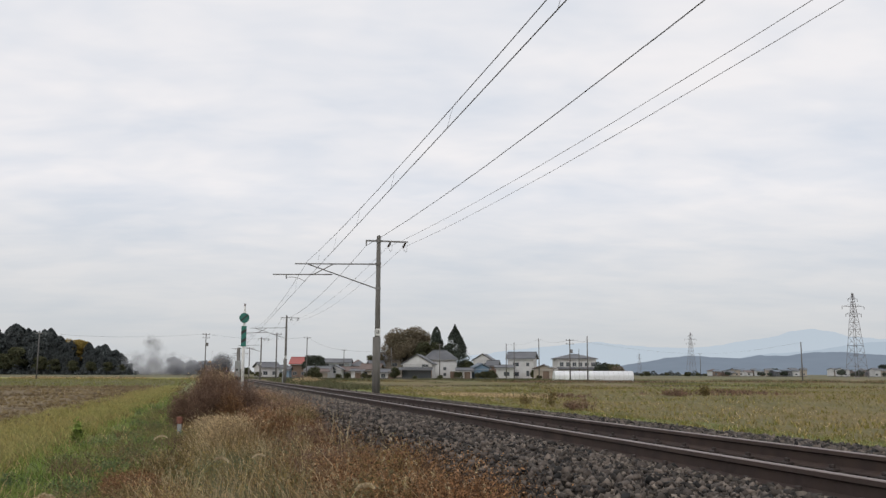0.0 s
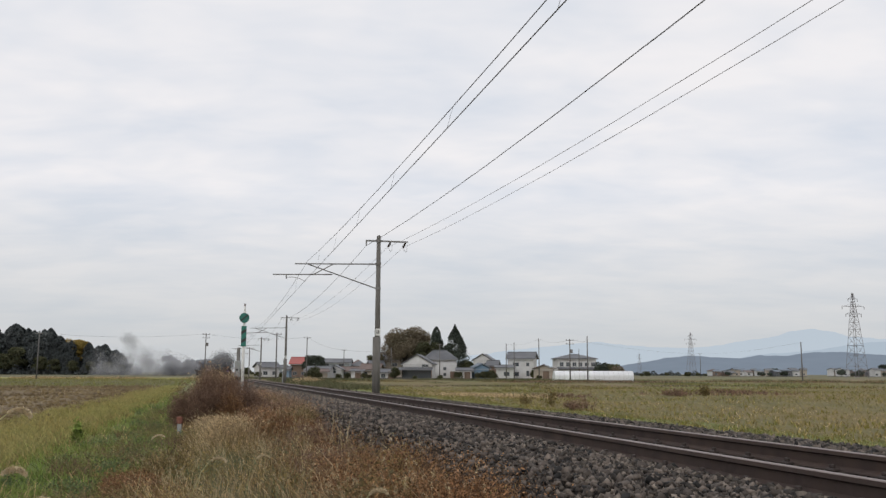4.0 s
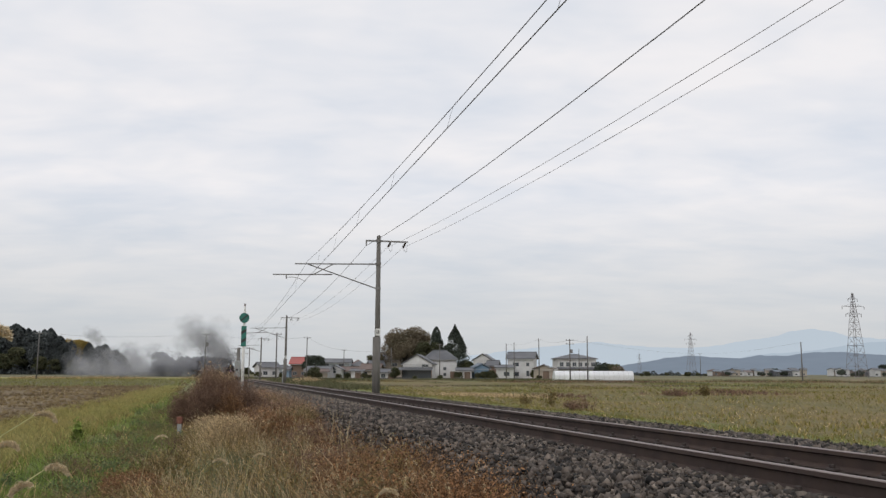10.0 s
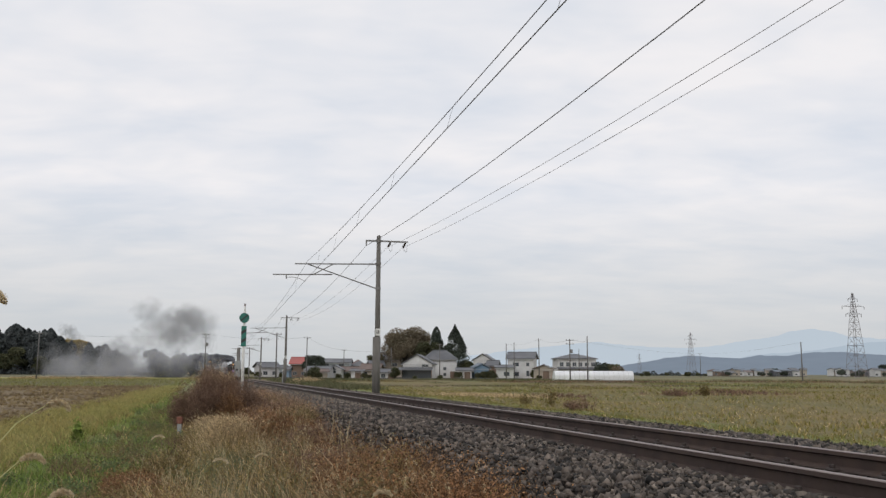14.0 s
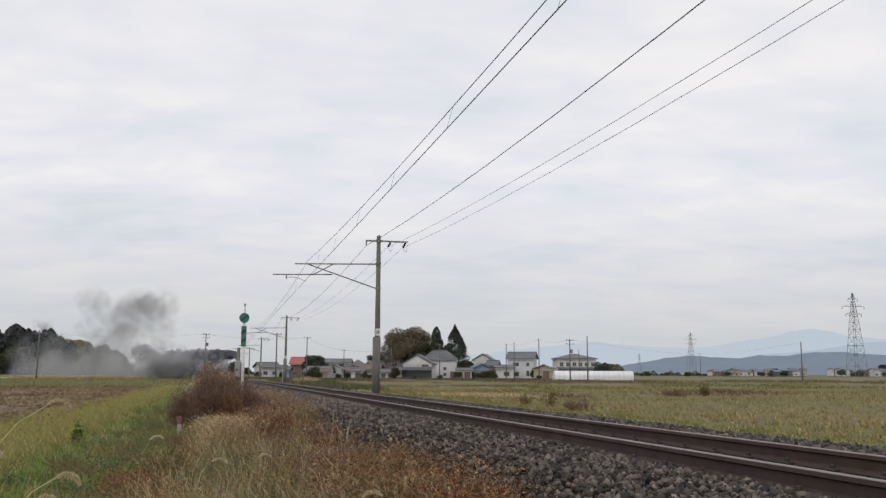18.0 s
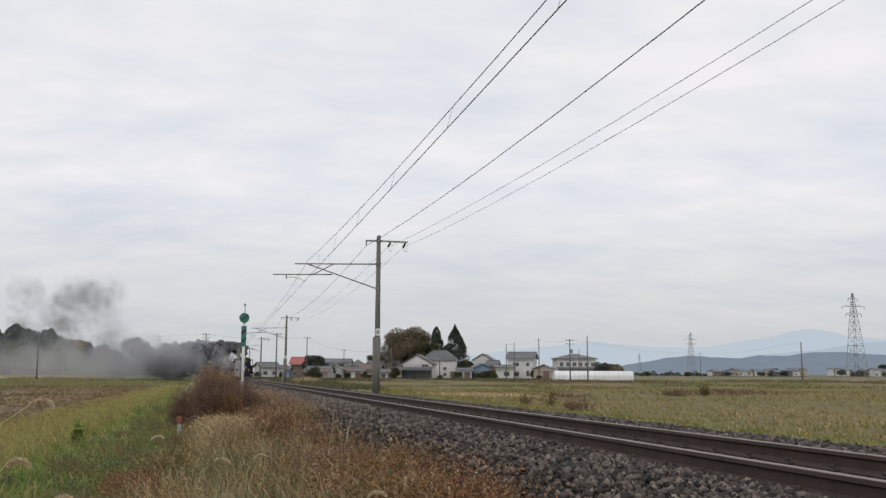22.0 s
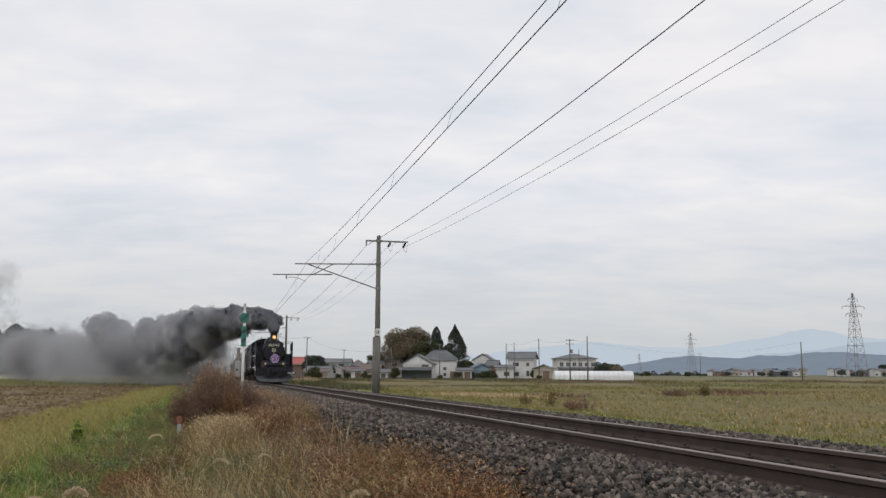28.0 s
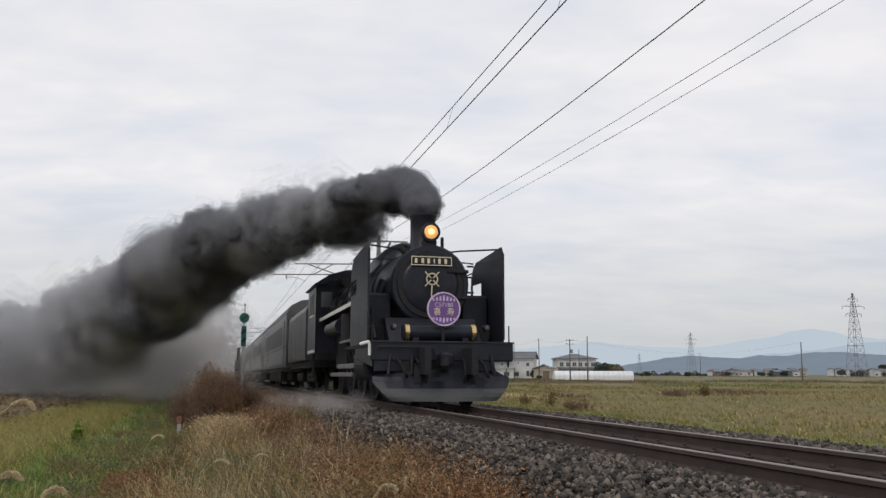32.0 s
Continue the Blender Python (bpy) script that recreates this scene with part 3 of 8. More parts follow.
    for a in (45, 135, 225, 315):
        c, s = math.cos(radians(a)), math.sin(radians(a))
        part("spoke", cyl(new_bm(), (0.03 * c, -0.12, 2.55 + 0.03 * s), (0.21 * c, -0.12, 2.55 + 0.21 * s), 0.013, seg=6), M_CREAM, dw)
    part("door_lever", cyl(new_bm(), (0, -0.11, 2.42), (-0.01, -0.11, 2.18), 0.014, seg=6), M_CREAM, L, "cream lever")
    # hinge and grab irons on the door
    for z in (2.15, 2.7):
        part("door_hinge", box(new_bm(), 0.35, 0.8, -0.06, -0.03, z, z + 0.07, 0.01), M_LOCOD, L)
    for z in (2.3, 2.62, 2.85):
        part("lamp_iron", cyl(new_bm(), (0.78, 0.0, z), (0.92, -0.02, z), 0.02, seg=6), M_LOCOD, L)
    # headmark
    hm = part("headmark", lathe_y(new_bm(), [(-0.98, 0.0), (-0.98, 0.31), (-0.95, 0.31), (-0.94, 0.0)], 0.03, 1.87, 48), M_PURPLE, L, "round purple headmark disc with a pale rim")
    part("headmark_rim", lathe_y(new_bm(), [(-0.96, 0.30), (-1.0, 0.31), (-1.0, 0.332), (-0.95, 0.336), (-0.94, 0.305)], 0.03, 1.87, 48), M_LILAC, hm)
    letters("headmark_text", "C57180", 0.115, M_LILAC, hm, pose(0.03, -0.986, 1.95, 90, 0, 0), 0.003)
    letters("headmark_text", "喜", 0.16, M_CREAM, hm, pose(-0.105, -0.986, 1.81, 90, 0, 0), 0.003)
    letters("headmark_text", "寿", 0.16, M_CREAM, hm, pose(0.165, -0.986, 1.81, 90, 0, 0), 0.003)
    for k in range(7):
        x = 0.03 + (k - 3) * 0.07
        part("headmark_stripe", box(new_bm(), x - 0.018, x + 0.018, -0.986, -0.98, 2.03, 2.03 + 0.045 + 0.03 * (3 - abs(k - 3)) / 3 * 2), M_LILAC, hm)
        part("headmark_stripe", box(new_bm(), x - 0.02, x + 0.02, -0.986, -0.98, 1.665 - 0.02 * (3 - abs(k - 3)), 1.70), M_LILAC, hm)
    part("headmark_stay", box(new_bm(), 0.0, 0.06, -0.95, -0.9, 1.2, 1.9, 0.01), M_LOCOD, L)
    # front deck, buffer beam, heater drum
    part("front_deck", box(new_bm(), -1.40, 1.40, -1.0, 2.4, 1.14, 1.22, 0.01), M_LOCOD, L)
    part("buffer_beam", box(new_bm(), -1.42, 1.42, -1.08, -0.96, 0.86, 1.24, 0.02), M_LOCO, L)
    part("beam_apron", box(new_bm(), -1.34, 1.02, -1.07, -0.98, 0.66, 0.862, 0.01), M_LOCO, L)
    part("valance", prism(new_bm(), [(-0.96, 1.14), (1.2, 1.14), (1.2, 0.95), (-0.96, 0.75)], -1.37, -1.33, "x"), M_LOCO, L)
    part("valance", prism(new_bm(), [(-0.96, 1.14), (1.2, 1.14), (1.2, 0.95), (-0.96, 0.75)], 1.33, 1.37, "x"), M_LOCO, L)
    part("deck_slope", prism(new_bm(), [(-0.5, 1.22), (0.03, 1.75), (0.3, 1.75), (0.3, 1.22)], -0.95, 0.95, "x"), M_LOCO, L)
    drum = part("heater_drum", cyl(new_bm(), (-0.74, -0.75, 1.42), (0.74, -0.75, 1.42), 0.16, seg=28), M_LOCO, L, "black feedwater heater drum with brass bands", smooth=False)
    for x in (-0.71, 0.63):
        part("band", cyl(new_bm(), (x, -0.75, 1.42), (x + 0.085, -0.75, 1.42), 0.168, seg=28), M_BRASS, drum, "polished brass band")
    for x in (-0.5, 0.5):
        part("drum_saddle", box(new_bm(), x - 0.06, x + 0.06, -0.88, -0.62, 1.22, 1.32, 0.01), M_LOCOD, L)
    for x in (-0.93, 0.93):
        part("marker_lamp", lathe_y(new_bm(), [(-0.92, 0.0), (-0.92, 0.06), (-0.78, 0.07), (-0.76, 0.0)], x, 1.52, 16), M_LOCOD, L)
        part("marker_glass", lathe_y(new_bm(), [(-0.945, 0.0), (-0.935, 0.04), (-0.925, 0.045)], x, 1.52, 16), M_CARLOW, L)
    # coupler, hoses, steps
    part("coupler", box(new_bm(), -0.13, 0.13, -1.4, -1.06, 0.76, 1.0, 0.04), M_LOCOD, L)
    part("coupler_jaw", box(new_bm(), -0.17, 0.02, -1.57, -1.36, 0.72, 1.02, 0.05), M_LOCOD, L)
    for x in (-0.38, 0.38, 0.52):
        part("brake_hose", tube(new_bm(), [(x, -1.1, 0.92), (x, -1.26, 0.85), (x, -1.29, 0.6), (x, -1.2, 0.45)], 0.028, 8), M_LOCOD, L)
    part("coupling_lever", tube(new_bm(), [(-1.34, -1.14, 1.05), (-1.3, -1.14, 1.12), (-0.2, -1.16, 1.12), (-0.15, -1.2, 0.95)], 0.016, 6), M_LOCOD, L)
    part("step_rail", tube(new_bm(), [(-1.62, -1.0, 1.17), (-1.44, -1.05, 1.22), (-1.44, -1.05, 0.96)], 0.03, 6), M_WHITE, L, "white-painted step iron")
    part("side_step", prism(new_bm(), [(1.02, 0.84), (1.1, 0.88), (1.5, 0.86), (1.6, 0.8), (1.5, 0.74), (1.06, 0.72)], -0.95, -0.7), M_SILVER, L, "pale grey step bracket")
    for x in (-1.42, 1.42):
        part("grab_post", cyl(new_bm(), (x * 0.965, -0.95, 1.22), (x * 0.965, -0.95, 1.56), 0.014, seg=6), M_LOCOD, L)
    # snow plough under the beam: a bulged blade, worn grey towards its edge
    def blade(rows):
        bm = new_bm()
        loops = []
        for z, w, y in rows:
            xs = [-1, -0.86, -0.6, -0.3, 0, 0.3, 0.6, 0.86, 1]
            loops.append([bm.verts.new((w * x, y + 0.22 * abs(x) ** 2.5, z)) for x in xs] + [bm.verts.new((w * x, -0.86, z)) for x in xs[::-1]])
        n = len(loops[0])
        for p, q in zip(loops, loops[1:]):
            for k in range(n):
                bm.faces.new((p[k], p[(k + 1) % n], q[(k + 1) % n], q[k]))
        bm.faces.new(loops[0]); bm.faces.new(loops[-1])
        bmesh.ops.recalc_face_normals(bm, faces=bm.faces[:])
        return bm

    part("snow_plough", blade([(0.70, 1.05, -1.12), (0.62, 1.22, -1.16), (0.56, 1.36, -1.18), (0.48, 1.36, -1.20), (0.42, 1.33, -1.24), (0.34, 1.27, -1.30)]), M_LOCO, L, "black bulged snow plough")
    part("plough_edge", blade([(0.338, 1.266, -1.302), (0.26, 1.2, -1.36), (0.18, 1.12, -1.40), (0.10, 1.02, -1.42)]), M_GREY, L, "worn grey lower plough blade")
    for x in (-1.05, -0.62, 0.62, 0.95):
        part("plough_stay", cyl(new_bm(), (x, -1.1, 0.98), (x * 1.05, -1.2, 0.6), 0.03, seg=8), M_LOCOD, L)
    for x in (-0.9, -0.55, 0.7):
        part("air_hose", tube(new_bm(), [(x, -1.09, 0.9), (x + 0.03, -1.3, 0.8), (x + 0.1, -1.32, 0.62), (x + 0.16, -1.22, 0.56)], 0.03, 8), M_LOCOD, L)
    for x in (-1.18, -0.8, -0.25, 0.25, 0.8, 1.18):
        for z in (0.8, 1.14):
            part("rivet", cyl(new_bm(), (x, -1.095, z), (x, -1.075, z), 0.02, seg=8), M_LOCO, L)
    part("beam_cap", box(new_bm(), -1.43, 1.43, -1.1, -1.06, 1.2, 1.235, 0.006), M_LOCOD, L)
    # smoke deflectors
    for sx in (-1, 1):
        x = 1.39 * sx
        out = [(-0.55, 1.22), (-0.55, 3.1), (-0.45, 3.22), (1.35, 3.12), (1.6, 3.0), (1.74, 2.8), (1.75, 2.62), (0.95, 2.62), (0.95, 2.3), (1.75, 2.3), (1.75, 1.22)]
        d = part("smoke_deflector", prism(new_bm(), out, x - 0.012, x + 0.012, "x"), M_LOCO, L, "upright black smoke deflector plate")
        part("deflector_post", box(new_bm(), x - 0.02, x + 0.02, 1.70, 1.75, 2.302, 2.618), M_LOCOD, d)
        part("deflector_edge", box(new_bm(), x - 0.022, x + 0.022, -0.58, -0.548, 1.3, 3.08, 0.004), M_LOCOD, d)
        part("deflector_stay", tube(new_bm(), [(x, -0.3, 3.19), (x * 0.5, 0.2, 3.2), (0.3 * sx, 0.3, 3.16)], 0.018, 6), M_LOCOD, L)
        part("deflector_stay", tube(new_bm(), [(x, 1.6, 3.12), (x * 0.5, 1.55, 3.17), (0.4 * sx, 1.5, 3.14)], 0.016, 6), M_LOCOD, L)
    # running boards
    for sx in (-1, 1):
        x0, x1 = (0.95 * sx, 1.26 * sx)
        rb = part("running_board", prism(new_bm(), [(1.74, 2.27), (9.1, 2.27), (9.1, 2.2), (1.74, 2.2)], min(x0, x1), max(x0, x1), "x"), M_LOCOD, L)
        part("board_edge", box(new_bm(), x1 - 0.012, x1 + 0.012, 1.74, 9.1, 2.19, 2.285), M_WHITE, rb, "white-painted running board edge")
        part("handrail", cyl(new_bm(), (1.0 * sx, 0.4, 2.75), (1.0 * sx, 9.0, 2.75), 0.016, seg=6), M_LOCOD, L)
        part("steam_chest_casing", box(new_bm(), 0.74 * sx, 1.35 * sx, 0.35, 1.72, 1.225, 2.28, 0.05), M_LOCO, L)
        # cylinder block and valve chest
        part("cylinder", cyl(new_bm(), (1.03 * sx, 0.2, 0.80), (1.03 * sx, 1.5, 0.80), 0.32, seg=24), M_LOCOD, L)
        part("cylinder_cover", cyl(new_bm(), (1.03 * sx, 0.12, 0.80), (1.03 * sx, 0.2, 0.80), 0.27, seg=24), M_LOCO, L)
        part("valve_chest", cyl(new_bm(), (1.1 * sx, 0.1, 1.42), (1.1 * sx, 1.6, 1.42), 0.2, seg=20), M_LOCOD, L)
        part("steam_pipe", tube(new_bm(), [(1.0 * sx, 0.9, 1.5), (1.02 * sx, 0.9, 2.0), (0.8 * sx, 0.9, 2.6)], 0.12, 12), M_LOCO, L)
        part("air_pump", cyl(new_bm(), (1.1 * sx, 4.2, 1.4), (1.1 * sx, 4.2, 2.1), 0.17, seg=16), M_LOCOD, L)
        part("air_tank", cyl(new_bm(), (1.1 * sx, 5.2, 1.86), (1.1 * sx, 7.6, 1.86), 0.2, seg=18), M_LOCO, L)
        part("slide_bar", box(new_bm(), 1.08 * sx - 0.05, 1.08 * sx + 0.05, 1.5, 2.9, 1.0, 1.06), M_STEEL, L)
        part("crosshead", box(new_bm(), 1.08 * sx - 0.09, 1.08 * sx + 0.09, 2.3, 2.6, 0.7, 1.06, 0.03), M_STEEL, L)
        part("main_rod", box(new_bm(), 1.2 * sx - 0.03, 1.2 * sx + 0.03, 2.4, 5.05, 0.74, 0.86, 0.02), M_STEEL, L)
        part("side_rod", box(new_bm(), 1.14 * sx - 0.03, 1.14 * sx + 0.03, 3.0, 6.9, 0.55, 0.66, 0.02), M_STEEL, L)
        part("link_rod", box(new_bm(), 1.26 * sx - 0.02, 1.26 * sx + 0.02, 1.7, 4.4, 1.36, 1.42, 0.01), M_STEEL, L)
    # pipework, sand pipes and fittings along the boiler
    for sx in (-1, 1):
        for j, (z, x) in enumerate(((2.3, 1.03), (2.52, 1.0), (2.98, 0.86))):
            part("boiler_pipe", tube(new_bm(), [(x * sx, 1.9 + 0.4 * j, z), (x * sx, 5.0, z + 0.03), ((x + 0.02) * sx, 8.8, z - 0.05)], 0.028, 6), M_LOCOD, L)
        for y in (2.9, 4.6, 5.4):
            part("sand_pipe", tube(new_bm(), [(0.45 * sx, y, 3.28), (0.95 * sx, y + 0.05, 2.75), (1.02 * sx, y + 0.1, 2.2), (0.75 * sx, y + 0.3, 0.6)], 0.024, 6), M_LOCOD, L)
        for y, z in ((2.6, 2.35), (3.5, 2.4), (6.1, 2.45), (7.4, 2.4)):
            part("valve_body", cyl(new_bm(), (1.02 * sx, y, z - 0.12), (1.02 * sx, y, z + 0.14), 0.085, seg=10), M_LOCOD, L)
        part("generator", cyl(new_bm(), (0.55 * sx, 8.3, 3.35), (0.55 * sx, 8.8, 3.35), 0.15, seg=14), M_LOCOD, L)
        if sx < 0:
            part("sloping_rail", tube(new_bm(), [(1.3 * sx, -0.9, 1.3), (1.2 * sx, 0.4, 2.0), (1.2 * sx, 1.3, 2.2)], 0.02, 6), M_LOCOD, L)
    part("bell_valve", cyl(new_bm(), (-0.5, 0.2, 3.12), (-0.62, 0.2, 3.25), 0.07, seg=10), M_LOCOD, L)
    # frames, ashpan
    for x in (-0.45, 0.45):
        part("frame_plate", prism(new_bm(), [(-1.7, 1.1), (9.4, 1.1), (9.4, 0.6), (-1.7, 0.6)], x - 0.06, x + 0.06, "x"), M_LOCOD, L)
    part("firebox", prism(new_bm(), [(-0.75, 2.3), (0.75, 2.3), (0.7, 0.8), (-0.7, 0.8)], 7.0, 9.4, "y"), M_LOCOD, L)
    # wheels: leading truck, drivers, trailing
    small = mesh_of("wheel", wheel_bm(0.47, 0.13, 10), M_LOCOD)
    big = mesh_of("driving_wheel", wheel_bm(0.875, 0.14, 16), M_LOCOD)
    short, long = spoke_mesh(0.47), spoke_mesh(0.875)
    for y, r, me, nm in ((-0.75, 0.47, small, "leading_wheel"), (1.25, 0.47, small, "leading_wheel"), (3.1, 0.875, big, "driving_wheel"), (4.95, 0.875, big, "driving_wheel"), (6.8, 0.875, big, "driving_wheel"), (8.9, 0.47, small, "trailing_wheel")):
        for sx in (-1, 1):
            w = part(nm, me, None, L, at=pose(0.54 * sx, y, r, 0, 0, 0 if sx > 0 else 180))
            WHEELS.append((w, r, Vector((0.54 * sx, y, r)), sx))
            add_spokes(w, long if r > 0.8 else short, 16 if r > 0.8 else 10)
        part("axle", cyl(new_bm(), (-0.54, y, r), (0.54, y, r), 0.08, seg=12), M_LOCOD, L)
    # cab
    cab = part("cab", prism(new_bm(), [(-1.38, 1.25), (-1.38, 3.25), (-1.3, 3.35), (1.3, 3.35), (1.38, 3.25), (1.38, 1.25), (1.34, 1.25), (1.34, 3.23), (-1.34, 3.23), (-1.34, 1.25)], 9.2, 11.5), M_LOCO, L, "black steel cab")
    part("cab_roof", prism(new_bm(), [(-1.46, 3.33), (-1.0, 3.64), (-0.5, 3.79), (0, 3.83), (0.5, 3.79), (1.0, 3.64), (1.46, 3.33), (1.38, 3.3), (0, 3.75), (-1.38, 3.3)], 9.05, 11.9), M_LOCO, cab)
    part("cab_front", prism(new_bm(), [(-1.36, 1.25), (-1.36, 3.3), (0, 3.75), (1.36, 3.3), (1.36, 1.25)], 9.2, 9.26), M_LOCO, cab)
    for x in (-1.05, 1.05):
        part("cab_window", box(new_bm(), x - 0.17, x + 0.17, 9.17, 9.21, 2.65, 3.12, 0.01), M_PANE_CAB, cab, "small front cab window that mirrors the pale sky")
    for sx in (-1, 1):
        part("side_window", box(new_bm(), sx * 1.375 - 0.012, sx * 1.375 + 0.012, 9.75, 10.9, 2.45, 3.1), M_GLASS, cab)
        part("window_frame", box(new_bm(), sx * 1.385 - 0.012, sx * 1.385 + 0.012, 9.7, 10.95, 2.39, 2.45), M_BRASS, cab)
        part("cab_step", box(new_bm(), sx * 1.25 - 0.12, sx * 1.25 + 0.12, 11.0, 11.4, 0.5, 0.56), M_LOCOD, L)
        part("step_hanger", box(new_bm(), sx * 1.2 - 0.03, sx * 1.2 + 0.03, 11.1, 11.2, 0.5, 1.3), M_LOCOD, L)
        part("cab_sill", box(new_bm(), sx * 1.39 - 0.02, sx * 1.39 + 0.02, 9.3, 11.2, 1.28, 1.36), M_WHITE, cab, "white lining at the cab's foot")
    return L


def new_ring(r, t, c, n=24):
    bm = new_bm()
    pts = [(c[0] + r * math.cos(2 * math.pi * k / n), c[1], c[2] + r * math.sin(2 * math.pi * k / n)) for k in range(n + 1)]
    return tube(bm, pts, t, 6)


def build_tender():
    T = thing("tender", "weathered black coal tender behind the locomotive", "tender")
    body = part("tank", prism(new_bm(), [(-1.36, 1.1), (-1.38, 1.2), (-1.38, 2.75), (-1.3, 2.95), (1.3, 2.95), (1.38, 2.75), (1.38, 1.2), (1.36, 1.1)], 12.2, 19.7), M_TENDER, T)
    for y in (14.1, 16.0, 17.9):
        for sx in (-1, 1):
            part("tank_seam", box(new_bm(), sx * 1.383 - 0.004, sx * 1.383 + 0.004, y, y + 0.03, 1.15, 2.75), M_TENDER, body)
    bm = new_bm()
    r = random.Random(4)
    for k in range(160):
        bmesh.ops.create_icosphere(bm, subdivisions=1, radius=r.uniform(0.1, 0.22), matrix=Matrix.Translation((r.uniform(-1.1, 1.1), r.uniform(12.5, 17.5), 2.95 + r.uniform(-0.05, 0.28))) @ Euler((r.random() * 6, r.random() * 6, 0)).to_matrix().to_4x4() @ Matrix.Diagonal((1, 0.7, 0.8, 1)))
    tagged(part("coal_load", bm, M_COAL, T, "heap of black coal"), kind="stuff")
    part("tender_frame", box(new_bm(), -1.2, 1.2, 12.0, 19.9, 0.85, 1.1, 0.02), M_LOCOD, T)
    part("tender_ladder", tube(new_bm(), [(-1.42, 19.3, 1.0), (-1.42, 19.3, 2.9)], 0.02, 6), M_LOCOD, T)
    small = mesh_of("tender_wheel", wheel_bm(0.43, 0.13, 0), M_LOCOD)
    for y in (13.3, 15.0, 17.2, 18.9):
        for sx in (-1, 1):
            w = part("tender_wheel", small, None, T, at=pose(0.54 * sx, y, 0.43, 0, 0, 0 if sx > 0 else 180))
            WHEELS.append((w, 0.43, Vector((0.54 * sx, y, 0.43)), sx))
    for y in (14.15, 18.05):
        for sx in (-1, 1):
            part("bogie_side", box(new_bm(), sx * 0.95 - 0.06, sx * 0.95 + 0.06, y - 1.2, y + 1.2, 0.35, 0.7, 0.03), M_LOCOD, T)
    return T


def build_coach():
    """Origin at the front end, on the rail."""
    C = thing("passenger_coach", "dark grey-green passenger coach with a row of windows", "railway coach", "coaches of the train")
    prof = [(-1.38, 0.95), (-1.42, 1.1), (-1.42, 3.15), (-1.36, 3.28), (1.36, 3.28), (1.42, 3.15), (1.42, 1.1), (1.38, 0.95)]
    body = part("body", prism(new_bm(), prof, 0.25, 19.75), M_CAR, C)
    part("roof", prism(new_bm(), [(-1.42, 3.22), (-1.25, 3.56), (-0.8, 3.8), (0, 3.9), (0.8, 3.8), (1.25, 3.56), (1.42, 3.22)], 0.2, 19.8), M_CARLOW, C)
    for y in (4.0, 8.0, 12.0, 16.0):
        part("roof_vent", box(new_bm(), -0.35, 0.35, y - 0.5, y + 0.5, 3.82, 4.02, 0.06), M_CARLOW, C)
    me = mesh_of("window", box(new_bm(), -0.014, 0.014, 0, 1.15, 0, 0.78, 0.006), M_GLASS)
    fr = mesh_of("window_frame", box(new_bm(), -0.016, 0.016, 0, 1.25, 0, 0.06), M_CARLOW)
    for sx in (-1, 1):
        for k in range(9):
            w = part("window", me, None, C, at=pose(sx * 1.42, 2.6 + k * 1.66, 2.0))
            part("window_frame", fr, None, w, at=pose(0, -0.05, -0.06))
        for y in (0.9, 18.3):
            part("door", box(new_bm(), sx * 1.425 - 0.012, sx * 1.425 + 0.012, y, y + 0.85, 1.1, 2.95), M_CARLOW, C)
        part("waist_band", box(new_bm(), sx * 1.424 - 0.01, sx * 1.424 + 0.01, 0.3, 19.7, 1.78, 1.82), M_CARLOW, C, "thin pale waist line")
    part("gangway", box(new_bm(), -0.6, 0.6, -0.02, 0.25, 1.1, 3.1, 0.04), M_LOCOD, C)
    part("gangway", box(new_bm(), -0.6, 0.6, 19.75, 20.02, 1.1, 3.1, 0.04), M_LOCOD, C)
    part("underframe", box(new_bm(), -1.2, 1.2, 0.3, 19.7, 0.75, 0.95), M_LOCOD, C)
    for y, l in ((5.2, 1.9), (7.5, 1.8), (9.7, 1.5), (11.5, 2.2), (14.0, 0.8)):
        part("battery_box", box(new_bm(), -1.25, 1.25, y, y + l, 0.28, 0.78, 0.03), M_LOCOD, C)
    small = mesh_of("coach_wheel", wheel_bm(0.43, 0.13, 0), M_LOCOD)
    for y in (2.0, 4.1, 15.9, 18.0):
        for sx in (-1, 1):
            part("coach_wheel", small, None, C, at=pose(0.54 * sx, y, 0.43))
    for y in (3.05, 16.95):
        for sx in (-1, 1):
            part("bogie_side", box(new_bm(), sx * 0.95 - 0.06, sx * 0.95 + 0.06, y - 1.5, y + 1.5, 0.38, 0.72, 0.03), M_LOCOD, C)
    return C


LOCO = build_loco()
TENDER = build_tender()
COACHES = [build_coach()]
for k in range(5):
    COACHES.append(copy_thing(COACHES[0], pose(0, 0, 0)))


def train_pose(s):
    p = on_track(0, s, rail_z(s))
    slope = math.degrees(math.atan2(rail_z(s + 10) - rail_z(s), 10))
    return Matrix.Translation(p) @ pose(0, 0, 0, 0, 0, TURN) @ pose(0, 0, 0, slope)


